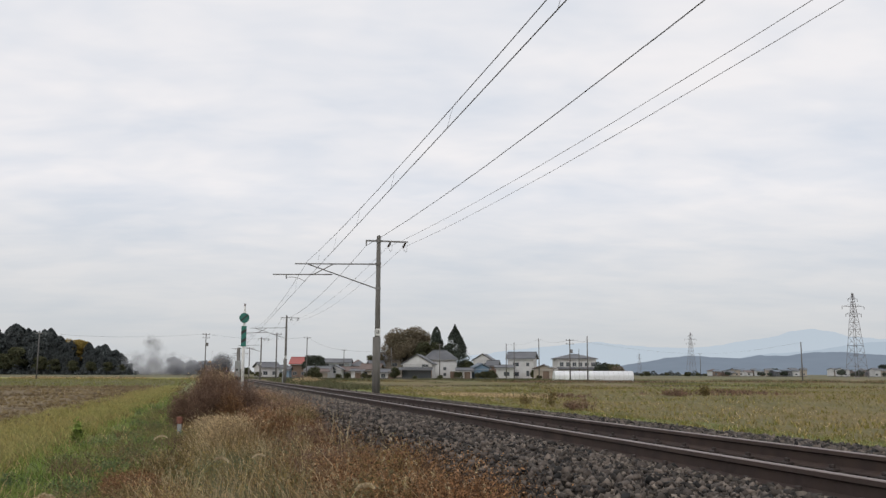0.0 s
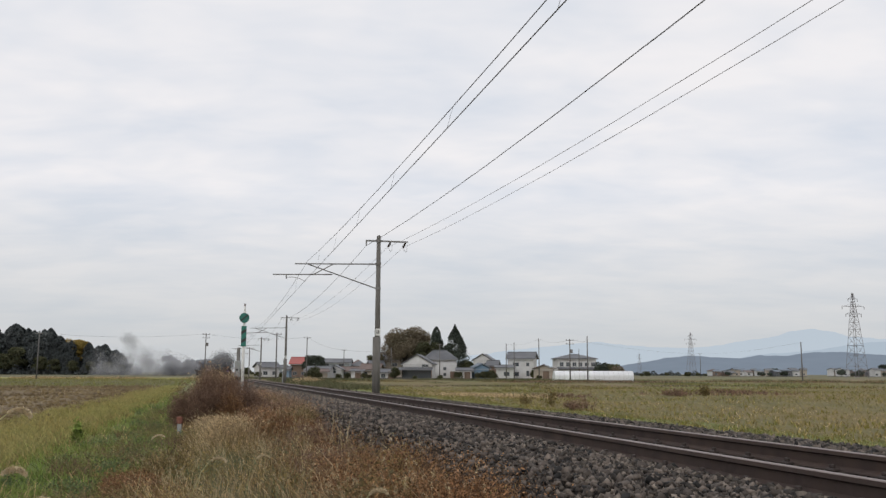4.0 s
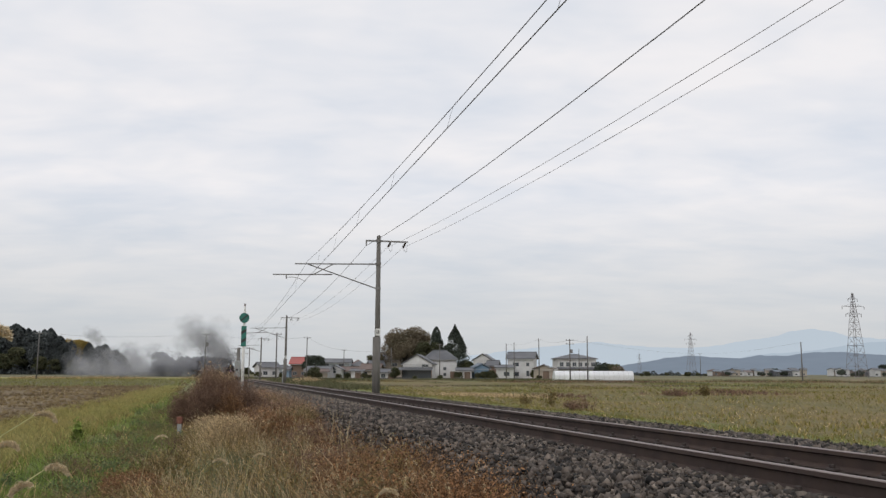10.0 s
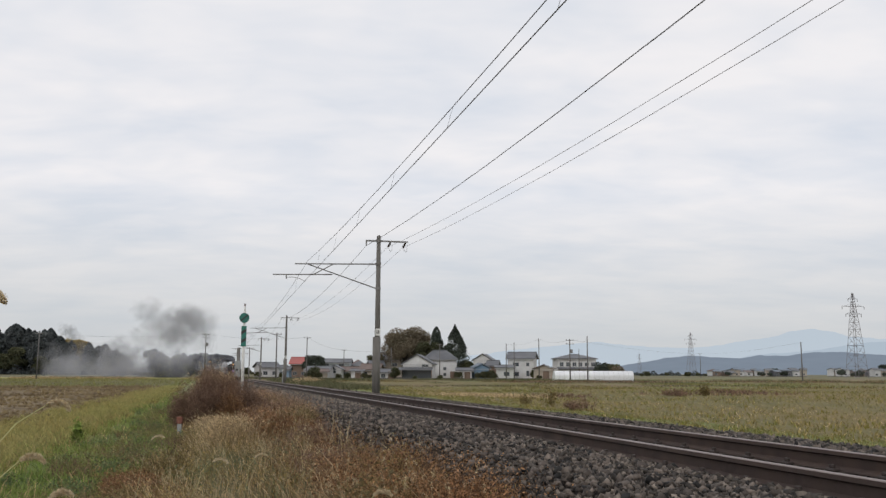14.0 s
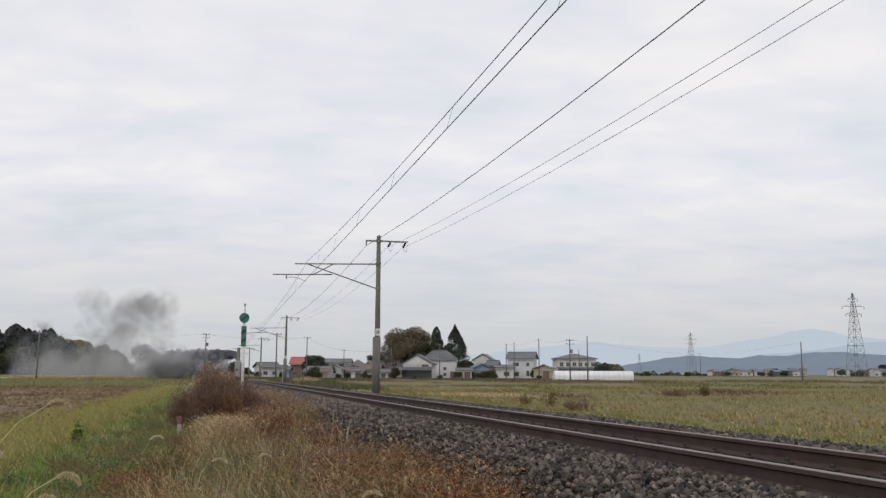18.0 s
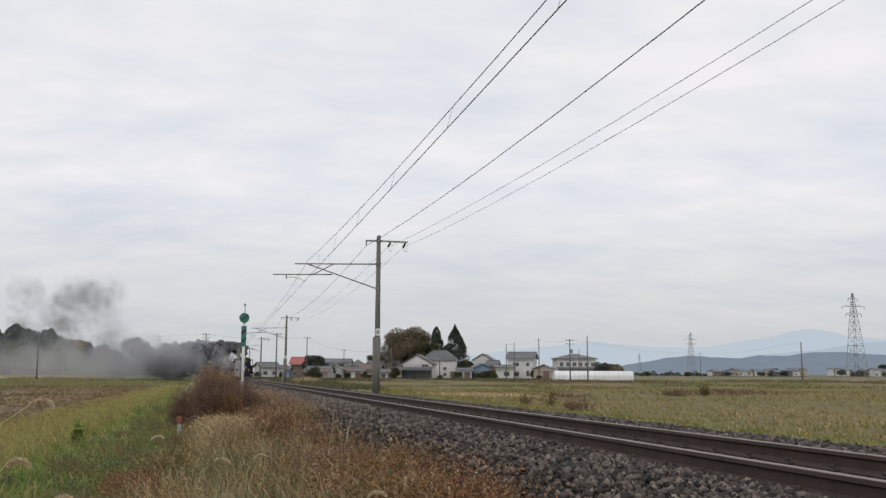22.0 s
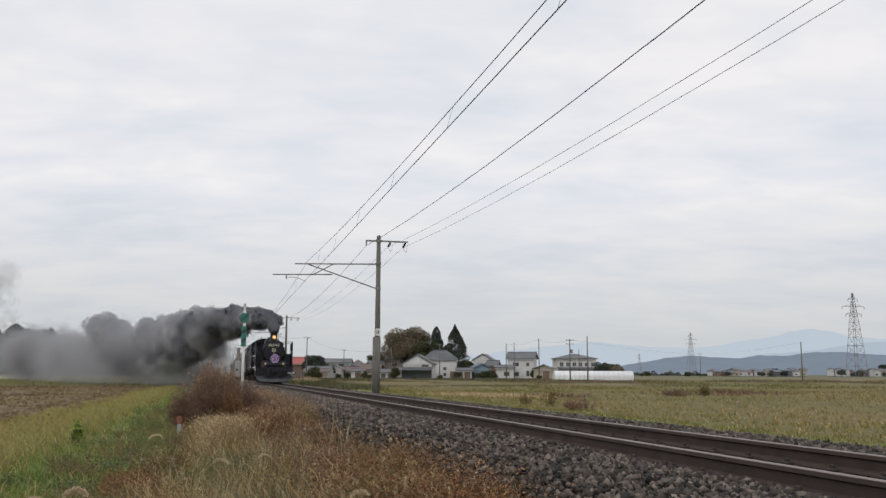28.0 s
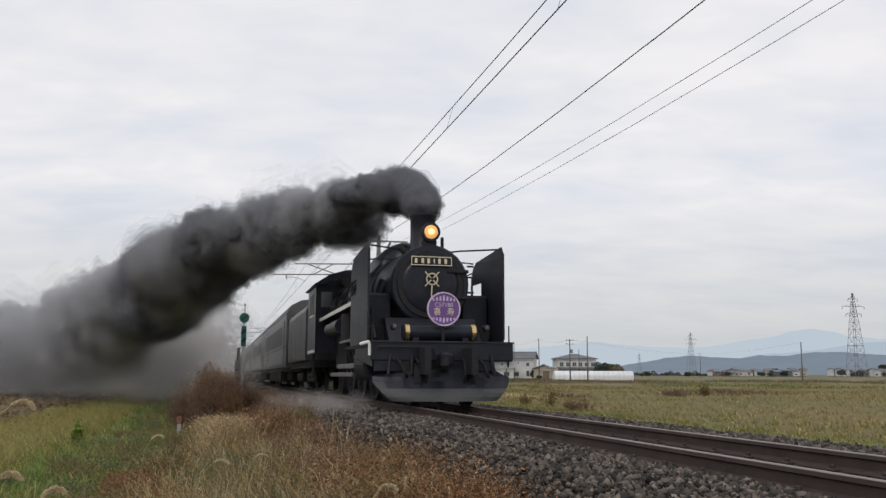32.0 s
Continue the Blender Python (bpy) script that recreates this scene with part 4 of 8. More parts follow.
# ---- smoke: rigid puffs that trail from the chimney, roll and slip back ----
def smoke_mat(name, c1, c2, alpha, scale, thr=0.40, soft=0.35):
    """Sooty vapour: pale-to-dark grey specks, thinner where the noise is low."""
    m = bpy.data.materials.new(name)
    m.use_nodes = True
    nt = m.node_tree
    nt.nodes.clear()
    N, L = nt.nodes.new, nt.links.new
    out, mix, tr, df, tl = N("ShaderNodeOutputMaterial"), N("ShaderNodeMixShader"), N("ShaderNodeBsdfTransparent"), N("ShaderNodeBsdfDiffuse"), N("ShaderNodeBsdfTranslucent")
    tc, oi, add, n = N("ShaderNodeTexCoord"), N("ShaderNodeObjectInfo"), N("ShaderNodeVectorMath"), N("ShaderNodeTexNoise")
    sh = N("ShaderNodeMath"); sh.operation = "MULTIPLY"; sh.inputs[1].default_value = 37.0
    L(oi.outputs["Random"], sh.inputs[0])
    L(tc.outputs["Object"], add.inputs[0]); L(sh.outputs[0], add.inputs[1])
    n.inputs["Scale"].default_value, n.inputs["Detail"].default_value, n.inputs["Roughness"].default_value = scale, 4, 0.6
    L(add.outputs[0], n.inputs["Vector"])
    r = N("ShaderNodeMapRange")
    r.interpolation_type = "SMOOTHSTEP"
    r.inputs[1].default_value, r.inputs[2].default_value, r.inputs[3].default_value, r.inputs[4].default_value = thr, thr + soft, 0.0, alpha
    L(n.outputs[0], r.inputs[0])
    dn = N("ShaderNodeMapRange"); dn.inputs[3].default_value, dn.inputs[4].default_value = 0.55, 1.15
    L(oi.outputs["Random"], dn.inputs[0])
    mu = N("ShaderNodeMath"); mu.operation = "MULTIPLY"; mu.use_clamp = True
    L(r.outputs[0], mu.inputs[0]); L(dn.outputs[0], mu.inputs[1])
    cm = N("ShaderNodeMix"); cm.data_type = "RGBA"
    cm.inputs[6].default_value, cm.inputs[7].default_value = (*c1, 1), (*c2, 1)
    L(n.outputs[0], cm.inputs[0])
    L(cm.outputs[2], df.inputs[0]); L(cm.outputs[2], tl.inputs[0])
    two = N("ShaderNodeMixShader"); two.inputs[0].default_value = 0.4
    L(df.outputs[0], two.inputs[1]); L(tl.outputs[0], two.inputs[2])
    L(mu.outputs[0], mix.inputs[0]); L(tr.outputs[0], mix.inputs[1]); L(two.outputs[0], mix.inputs[2])
    L(mix.outputs[0], out.inputs[0])
    return m


def smoke_set(name, lo, hi, alphas, scale, thr, soft):
    return [smoke_mat(name, lo, hi, a, scale, thr, soft) for a in alphas]


SM_DARK = smoke_set("sooty_smoke", (0.145, 0.15, 0.172), (0.365, 0.372, 0.41), (0.85, 0.62, 0.46, 0.33, 0.21, 0.10), 3.0, 0.20, 0.30)
SM_MID = smoke_set("grey_smoke", (0.37, 0.375, 0.40), (0.63, 0.635, 0.662), (0.36, 0.27, 0.18, 0.09), 2.4, 0.26, 0.32)
SM_HAZE = smoke_set("thin_smoke", (0.42, 0.425, 0.445), (0.60, 0.604, 0.626), (0.078, 0.055, 0.03), 2.0, 0.30, 0.38)
SM_WISP = smoke_set("wispy_smoke", (0.26, 0.262, 0.268), (0.40, 0.40, 0.41), (0.070, 0.050, 0.029), 1.3, 0.34, 0.36)
SM_THIN = smoke_set("drifting_smoke", (0.22, 0.225, 0.243), (0.42, 0.425, 0.45), (0.24, 0.17, 0.10, 0.05), 1.8, 0.28, 0.36)
SM_STEAM = smoke_set("steam", (0.50, 0.465, 0.45), (0.66, 0.625, 0.61), (0.15, 0.11, 0.06), 2.0, 0.30, 0.38)


def puff_mesh(name, seed, radii, mats, lump=0.5, freq=1.35, sub=3, f0=0.62):
    """A billowing cauliflower lump: thin shells over a denser core, all of one shape."""
    bm = new_bm()
    n = len(mats)
    for k in range(n):
        f = f0 + (1.07 - f0) * k / (n - 1)
        r = bmesh.ops.create_icosphere(bm, subdivisions=sub, radius=1.0)
        for v in r["verts"]:
            d = v.co.normalized()
            q = d * freq + Vector((seed * 7.1, seed * 1.3, seed * 3.3))
            h = 0.9 - 2.2 * abs(noise.noise(q)) + 0.55 * (0.6 - 2 * abs(noise.noise(q * 2.3)))
            h += (0.2 + 0.35 * k / n) * noise.noise(q * 4.6 + Vector((k * 2.7, 0, 0)))
            g = f * (0.86 + lump * 0.42 * h)
            v.co = Vector((d.x * radii[0], d.y * radii[1], d.z * radii[2])) * g
        for fc in {fc for v in r["verts"] for fc in v.link_faces}:
            fc.material_index = k
    return mesh_of(name, bm, mats, smooth=True)


DARK_PUFFS = [puff_mesh("smoke_puff", k, (1, 1, 1), SM_DARK, 0.78, 1.7, sub=4, f0=0.76) for k in range(7)]
KNOB_PUFFS = [puff_mesh("smoke_puff", 120 + k, (1, 1, 1), SM_DARK, 0.78, 1.7, f0=0.76) for k in range(5)]
MID_PUFFS = [puff_mesh("smoke_puff", 10 + k, (1, 1, 1), SM_MID, 0.7, 1.55, f0=0.76) for k in range(6)]
HAZE_PUFFS = [puff_mesh("smoke_puff", 40 + k, (1.0, 1.25, 0.9), SM_HAZE, 0.6) for k in range(5)]
WISP_PUFFS = [puff_mesh("smoke_puff", 80 + k, (1.0, 1.1, 1.25), SM_WISP, 0.75) for k in range(5)]
THIN_PUFFS = [puff_mesh("smoke_puff", 100 + k, (1.0, 1.1, 1.1), SM_THIN, 0.95, 1.9, f0=0.6) for k in range(5)]
STEAM_PUFFS = [puff_mesh("steam_wisp", 60 + k, (1.0, 1.5, 0.8), SM_STEAM, 0.6) for k in range(4)]
SMOKE_ROWS = []
WIND = 5.0


def plume_axis(a, t=30.0, age=None):
    """Centre, half height and beat of the plume at the age a, in the train's space."""
    y = 0.75 + 13.02 * a - 0.8 * (1 - math.exp(-a / 0.15))
    u = -WIND * (a - 0.1 * (1 - math.exp(-a / 0.1)))
    far = np.interp(a, [0, 0.08, 0.25, 0.5, 1.0, 1.5, 2.5, 4, 6, 9], [4.5, 5.3, 5.8, 6.0, 6.0, 6.1, 6.3, 6.9, 8.0, 9.0])
    near = np.interp(a, [0, 0.08, 0.25, 0.5, 1.0, 1.5, 2.5, 4, 6, 9], [4.5, 5.0, 5.15, 5.15, 5.1, 4.9, 4.6, 4.3, 4.1, 4.0])
    k = min(1.0, max(0.0, (t - 30.4) / 1.6))
    top = far + (near - far) * k
    low = np.interp(a, [0, 0.08, 0.25, 0.5, 1.0, 1.5, 2.5, 4, 9], [3.9, 4.35, 4.5, 4.3, 3.3, 0.6, -0.7, -0.7, -0.7])
    low += k * float(np.interp(a, [0.5, 1.0, 1.25, 1.6, 2.2], [0.2, 0.9, 1.5, 0.8, 0.0]))
    age = a if age is None else age
    beat = 1 - min(1.0, sum(w * math.exp(-((age - c) / q) ** 2) for c, q, w in ((2.0, 0.16, 0.6), (2.9, 0.28, 1.0), (4.6, 0.4, 0.85), (6.4, 0.5, 0.7))))
    top += min(1, a / 0.8) * (2.6 - 1.4 * k) * (beat - 0.82)
    top += min(1, a / 0.4) * (0.3 + 0.1 * a) * (noise.noise((age * 2.6, 0.3, 7.7)) + 0.8 * noise.noise((age * 6.1, 4.3, 1.7))) * (1.3 - 0.7 * k)
    return u, y, (top + low) / 2, (top - low) / 2, beat


def stretch(a, t):
    """Far off the plume is drawn out long and thin; it closes up as the engine works harder."""
    return a * float(np.interp(t, [0, 10, 18, 24, 28, 32], [1.5, 1.45, 1.35, 1.12, 0.98, 1.02]))


def turned(p, e):
    return Matrix.Translation(p) @ Euler(e).to_matrix().to_4x4()


PLUME = thing("smoke_plume", "long dark grey smoke plume blown sideways from the chimney", "smoke")
STEAM = thing("steam_cloud", "pale steam drifting beside and under the dark smoke", "steam")
BURST = thing("rising_smoke", "thin grey smoke cloud rising and drifting over the trees", "smoke")
OLD = thing("drifting_smoke", "thin old smoke cloud drifting off over the trees", "smoke")


def add_puff(parent, mesh, r, path, roll=18.0, label="", times=None):
    """A puff of radius r that follows path(t) in its thing's space and rolls as it goes."""
    ob = part(mesh.name.split(".")[0], mesh, None, parent, label)
    q = random.uniform(0.85, 1.15)
    ob.scale = (r * q, r / q, r * random.uniform(0.88, 1.08))
    e0 = Euler([random.uniform(0, 6.28) for _ in range(3)]).to_matrix().to_4x4()
    ax = Vector((random.uniform(0.3, 1), random.uniform(-0.5, 0.5), random.uniform(-0.4, 0.4))).normalized()
    w = radians(roll) * random.uniform(0.5, 1.3)
    rows = []
    for t in times or [2.0 * k for k in range(17)]:
        rows.append((t, Matrix.Translation(path(t)) @ Matrix.Rotation(w * t, 4, ax) @ e0))
    SMOKE_ROWS.append((ob, rows))
    return ob


def build_smoke():
    random.seed(11)
    a = 0.0
    while a < 7.5:
        u, y, zc, hh, beat = plume_axis(a)
        r = min(0.34 + 0.36 * hh, 0.40 + 0.6 * a ** 0.8, 2.3)
        layers = 1 if hh < 0.75 else max(2, int(round(hh / (r * 0.60))))
        for j in range(layers):
            f = 0 if layers == 1 else -1 + 2 * (j + random.uniform(0.2, 0.8)) / layers
            g0, g1 = random.gauss(0, 0.5), random.gauss(0, 0.35)
            rr = r * random.uniform(0.6, 1.35)
            if a < 0.1:
                rr = 0.40
                g0 = g1 = 0

            def path(t, a=a, f=f, g0=g0, g1=g1, rr=rr):
                u, y, zc, hh, beat = plume_axis(stretch(a, t), t, a)
                k = 0.25 * math.sin(t * 0.9 + a * 5)
                return Vector((u + rr * (g0 + 0.2 * k), y + rr * g1, zc + f * max(hh - 0.75 * rr, 0.1) + 0.15 * rr * k))

            gap = (1 - beat) * min(1, max(0, (a - 0.6) / 0.8))
            if gap > 0.4 and f > 0.1 and random.random() < 0.75:
                continue
            kind = a + 1.5 * gap + (2.3 * max(0, -f) if a > 0.7 else 0) + random.uniform(-0.5, 0.5) * (1 + min(1.0, a))
            if kind > 5.2 and random.random() < 0.4:
                continue
            mesh = random.choice(DARK_PUFFS if kind < 1.5 else MID_PUFFS if kind < 2.9 else HAZE_PUFFS)
            if 1.0 < a < 2.7 and beat > 0.8 and f > -0.5 and random.random() < 0.62 - 0.12 * a:
                mesh = random.choice(DARK_PUFFS)
            if mesh in DARK_PUFFS and rr < 0.7:
                mesh = random.choice(KNOB_PUFFS)
            add_puff(PLUME, mesh, rr, path)
        # small knobs along the plume's upper edge
        if 0.12 < a < 4.2:
            for j in range(3):
                rr = r * random.uniform(0.28, 0.55)
                g0, g1 = random.uniform(-0.8, 0.8), random.uniform(-0.7, 0.7)

                def knob(t, a=a, g0=g0, g1=g1, rr=rr, r=r):
                    u, y, zc, hh, beat = plume_axis(stretch(a, t), t, a)
                    return Vector((u + r * g0, y + r * g1, zc + hh - 0.1 * r - 0.35 * r * g0 * g0 + 0.1 * rr * math.sin(t + a * 9)))

                add_puff(PLUME, random.choice(KNOB_PUFFS if a < 1.0 else MID_PUFFS), rr, knob, 26)
            for j in range(2 if a < 2.2 else 0):
                rr = r * random.uniform(0.25, 0.5)
                phi, g1 = random.uniform(-0.6, 3.7), random.uniform(-0.7, 0.7)

                def lump(t, a=a, phi=phi, g1=g1, rr=rr, r=r):
                    u, y, zc, hh, beat = plume_axis(stretch(a, t), t, a)
                    return Vector((u + (r * 1.1 + 0.1 * hh) * math.cos(phi), y + r * g1, zc + (hh - 0.3 * rr) * math.sin(phi)))

                add_puff(PLUME, random.choice(KNOB_PUFFS if a < 0.8 else MID_PUFFS), rr, lump, 26)
        a += max(0.022, 0.78 * r / 13.9)
    # thin smoke round the older plume, lying on the fields
    for k in range(44):
        a0, f, g = random.uniform(1.6, 11.0), random.uniform(-1, 0.5), random.gauss(0, 1.0)
        rr = random.uniform(1.3, 2.2) + 0.22 * a0

        def path(t, a0=a0, f=f, g=g, rr=rr):
            u, y, zc, hh, beat = plume_axis(stretch(a0, t), t, a0)
            return Vector((u + g * 1.5, y + g * 2, max(zc + f * hh, 0.2 + 0.6 * rr * min(1.0, max(0.0, (t - 30.4) / 1.6)))))

        add_puff(PLUME, random.choice(HAZE_PUFFS), rr, path, 8)
    # lumps that stand high while the train is far off and later melt into the plume
    for k in range(230):
        old = k % 5 == 2
        a0 = random.uniform(5.5, 14.0) if old else 0.3 + 5.2 * random.random() ** 1.3
        zz, f, g0 = random.random(), random.uniform(0.0, 0.8), random.gauss(0, 1.0)
        rr = random.uniform(2.8, 4.2) if old else min(1.7, 0.35 + 0.4 * a0) * random.uniform(0.6, 1.3)

        def path(t, a0=a0, zz=zz, f=f, g0=g0, rr=rr, old=old):
            b = a0 if not old else min(a0, 7.0)
            u, y, zc, hh, beat = plume_axis(stretch(b, t), t, b)
            k = min(1.0, max(0.0, (t - 19.0) / 10.0))
            k = k * k * (3 - 2 * k)
            e = a0 if old or a0 < 1.8 else a0 * float(np.interp(t, [11, 22], [1.8, 1.0]))
            p = Vector((-4.8 * e + g0, 0.75 + 7.5 * e, 0.6 + zz * zz * min(2.6 + 1.5 * e, 11.0)))
            q = Vector((u + 0.5 * g0, y + g0, max(zc + f * max(hh - 0.8 * rr, 0.1), 0.3)))
            return p.lerp(q, k)

        add_puff(PLUME, random.choice(HAZE_PUFFS if old or a0 > 3.4 or zz > 0.6 else THIN_PUFFS if a0 > 0.5 else MID_PUFFS), rr * (1.6 if zz > 0.6 and not old else 1.0), path, 12)
    # the burst: leaves the plume from about 5.5 s on and climbs
    for k in range(64):
        tb = 5.4 + 5.4 * k / 64
        q, g0, g1 = random.uniform(0.4, 1.0), random.gauss(0, 2.2), random.gauss(0, 3)
        rr = random.uniform(2.4, 4.6)

        def path(t, tb=tb, q=q, g0=g0, g1=g1):
            a = t - tb
            if a < 0:
                u, y, zc, hh, beat = plume_axis(0.55 + 0.04 * g0)
                return on_track(u, train_s(t) + y, rail_z(train_s(t) + y) + zc)
            u, y, zc, hh, beat = plume_axis(0.55 + 0.04 * g0)
            grow = min(1, a / 3)
            return on_track(u - (2.15 + 0.125 * a) * a + grow * g0 + 0.14 * a * g0, train_s(tb) + y + grow * g1, -1 + zc + q * (14 * (1 - math.exp(-a / 2.2)) + 0.85 * a))

        ts = sorted({0.0, 32.0, *[tb * i / 4 for i in range(1, 5)], *[min(32.0, tb + x) for x in (0.5, 1.2, 2.2, 3.5, 5, 7, 9.5, 12.5, 16, 20)]})
        add_puff(BURST, random.choice(WISP_PUFFS), rr, path, 8, times=[t for i, t in enumerate(ts) if i == 0 or t - ts[i - 1] > 0.05 or t == 32.0])
    # what is left of an earlier burst
    for k in range(16):
        tb = -13.5 + 2.2 * k / 16
        q, g0, g1 = random.uniform(0.45, 0.85), random.gauss(0, 1.2), random.gauss(0, 2)

        def path(t, tb=tb, q=q, g0=g0, g1=g1):
            a = t - tb
            return on_track(-3.6 * a + g0 * (1 + 0.05 * a), train_s(tb) + g1, 3.5 + q * (14 * (1 - math.exp(-a / 2.2)) + 0.6 * a))

        add_puff(OLD, random.choice(WISP_PUFFS), random.uniform(2.2, 4.0), path, 6)
    # steam
    spots = [(-1.7 - 0.13 * k, -0.6 + 0.75 * k, -0.12 + 0.02 * k, 0.34 + 0.01 * k, 1) for k in range(6)]
    spots += [(-4.4 - 0.8 * k, 25.0 + 2.2 * k, 2.4 + random.uniform(-1.0, 0.9), 1.5, 0) for k in range(16)]
    spots += [(-6.4 - 0.6 * k, 27.0 + 2.0 * k, 0.9 + random.uniform(-0.5, 0.9), 1.8, 2) for k in range(16)]
    for k in range(54):
        y = random.uniform(26, 62)
        spots.append((-4.3 + (18.5 + y) * random.uniform(-0.105, 0.012), y, random.uniform(0.2, 4.6), random.uniform(1.4, 2.2), 0 if k % 3 else 2))
    for u, y, z, r, low in spots:
        ph = random.uniform(0, 6)

        def path(t, u=u, y=y, z=z, ph=ph, low=low):
            k = 1.0 if low == 1 else float(np.interp(t, [0, 22, 29], [0.55, 0.6, 1.0]))
            return Vector((u * k + 0.2 * math.sin(t * 1.3 + ph), y + 0.3 * math.sin(t * 0.9 + ph), z + 0.08 * math.sin(t * 1.7 + ph)))

        add_puff(STEAM, random.choice(HAZE_PUFFS if low == 2 else STEAM_PUFFS), r * random.uniform(0.85, 1.2), path, 10)


build_smoke()


# ---- the village and the distance ----
def ground_at(x, y):
    v = TRACK.inverted() @ Vector((x, y, 0))
    return field_z(v.x, v.y)


M_PLASTER = mat("white_plaster", (0.58, 0.585, 0.585), (0.51, 0.51, 0.51), 0.8, 0.85, c3=(0.47, 0.465, 0.455))
M_BEIGE = mat("beige_siding", (0.37, 0.325, 0.27), (0.31, 0.275, 0.23), 0.9, 0.8, c3=(0.37, 0.33, 0.28))
M_PALEBLUE = mat("pale_blue_siding", (0.40, 0.45, 0.475), (0.34, 0.385, 0.41), 0.9, 0.8, c3=(0.37, 0.41, 0.44))
M_BROWNW = mat("brown_boards", (0.20, 0.14, 0.105), (0.15, 0.105, 0.08), 1.5, 0.85, c3=(0.11, 0.085, 0.07), stretch=(4, 4, 0.5))
M_BLUESHED = mat("blue_sheet", (0.16, 0.26, 0.36), (0.13, 0.21, 0.3), 1.2, 0.6, c3=(0.22, 0.27, 0.3))
M_GREYROOF = mat("grey_tile_roof", (0.10, 0.105, 0.115), (0.075, 0.08, 0.088), 1.3, 0.55, c3=(0.17, 0.17, 0.18), bump=0.02, bscale=3)
M_REDROOF = mat("red_metal_roof", (0.36, 0.085, 0.07), (0.29, 0.075, 0.065), 1.0, 0.5, c3=(0.25, 0.08, 0.07))
M_BROWNROOF = mat("brown_metal_roof", (0.155, 0.105, 0.088), (0.12, 0.085, 0.072), 1.0, 0.6, c3=(0.10, 0.08, 0.07))
M_BLUEROOF = mat("slate_blue_roof", (0.12, 0.155, 0.20), (0.10, 0.13, 0.165), 1.0, 0.5, c3=(0.15, 0.17, 0.2))
M_PANE = mat("house_window_glass", (0.06, 0.07, 0.08), (0.09, 0.1, 0.11), 0.5, 0.15)
M_FRAMEW = mat("aluminium_frame", (0.45, 0.45, 0.45), (0.38, 0.38, 0.38), 4, 0.5, 0.4)
M_VINYL = mat("greenhouse_film", (0.72, 0.73, 0.74), (0.64, 0.65, 0.66), 0.6, 0.45, c3=(0.58, 0.59, 0.6))


def roof_bm(w, d, h0, rise, kind, over=0.5, t=0.16, along="x"):
    """A gable or hip roof slab over a body w wide and d deep. along: the way its ridge runs."""
    bm = new_bm()
    hw, hd = w / 2 + over, d / 2 + over
    e = h0 - over * rise / (d / 2 if along == "x" else w / 2) * 0.5
    if kind == "gable":
        if along == "x":
            prism(bm, [(-hd, e), (0, h0 + rise), (hd, e), (hd, e + t), (0, h0 + rise + t), (-hd, e + t)], -hw, hw, "x")
        else:
            prism(bm, [(-hw, e), (0, h0 + rise), (hw, e), (hw, e + t), (0, h0 + rise + t), (-hw, e + t)], -hd, hd, "y")
    else:
        k = max(hw - hd * 0.9, 0.4)
        lo = [bm.verts.new(p) for p in ((-hw, -hd, e), (hw, -hd, e), (hw, hd, e), (-hw, hd, e))]
        mid = [bm.verts.new((v.co.x, v.co.y, e + t)) for v in lo]
        r0, r1 = bm.verts.new((-k, 0, h0 + rise + t)), bm.verts.new((k, 0, h0 + rise + t))
        bm.faces.new(lo[::-1])
        for i in range(4):
            bm.faces.new((lo[i], lo[(i + 1) % 4], mid[(i + 1) % 4], mid[i]))
        bm.faces.new((mid[0], mid[1], r1, r0)); bm.faces.new((mid[1], mid[2], r1)); bm.faces.new((mid[2], mid[3], r0, r1)); bm.faces.new((mid[3], mid[0], r0))
        bmesh.ops.recalc_face_normals(bm, faces=bm.faces[:])
    return bm


def add_window(parent, x, z, w, h, y):
    win = part("window", box(new_bm(), x - w / 2, x + w / 2, y - 0.05, y + 0.02, z, z + h), M_FRAMEW, parent)
    n = 2 if w > 1 else 1
    for k in range(n):
        a = x - w / 2 + 0.06 + k * (w - 0.06) / n
        part("pane", box(new_bm(), a, a + (w - 0.06) / n - 0.06, y - 0.065, y - 0.045, z + 0.06, z + h - 0.06), M_PANE, win)


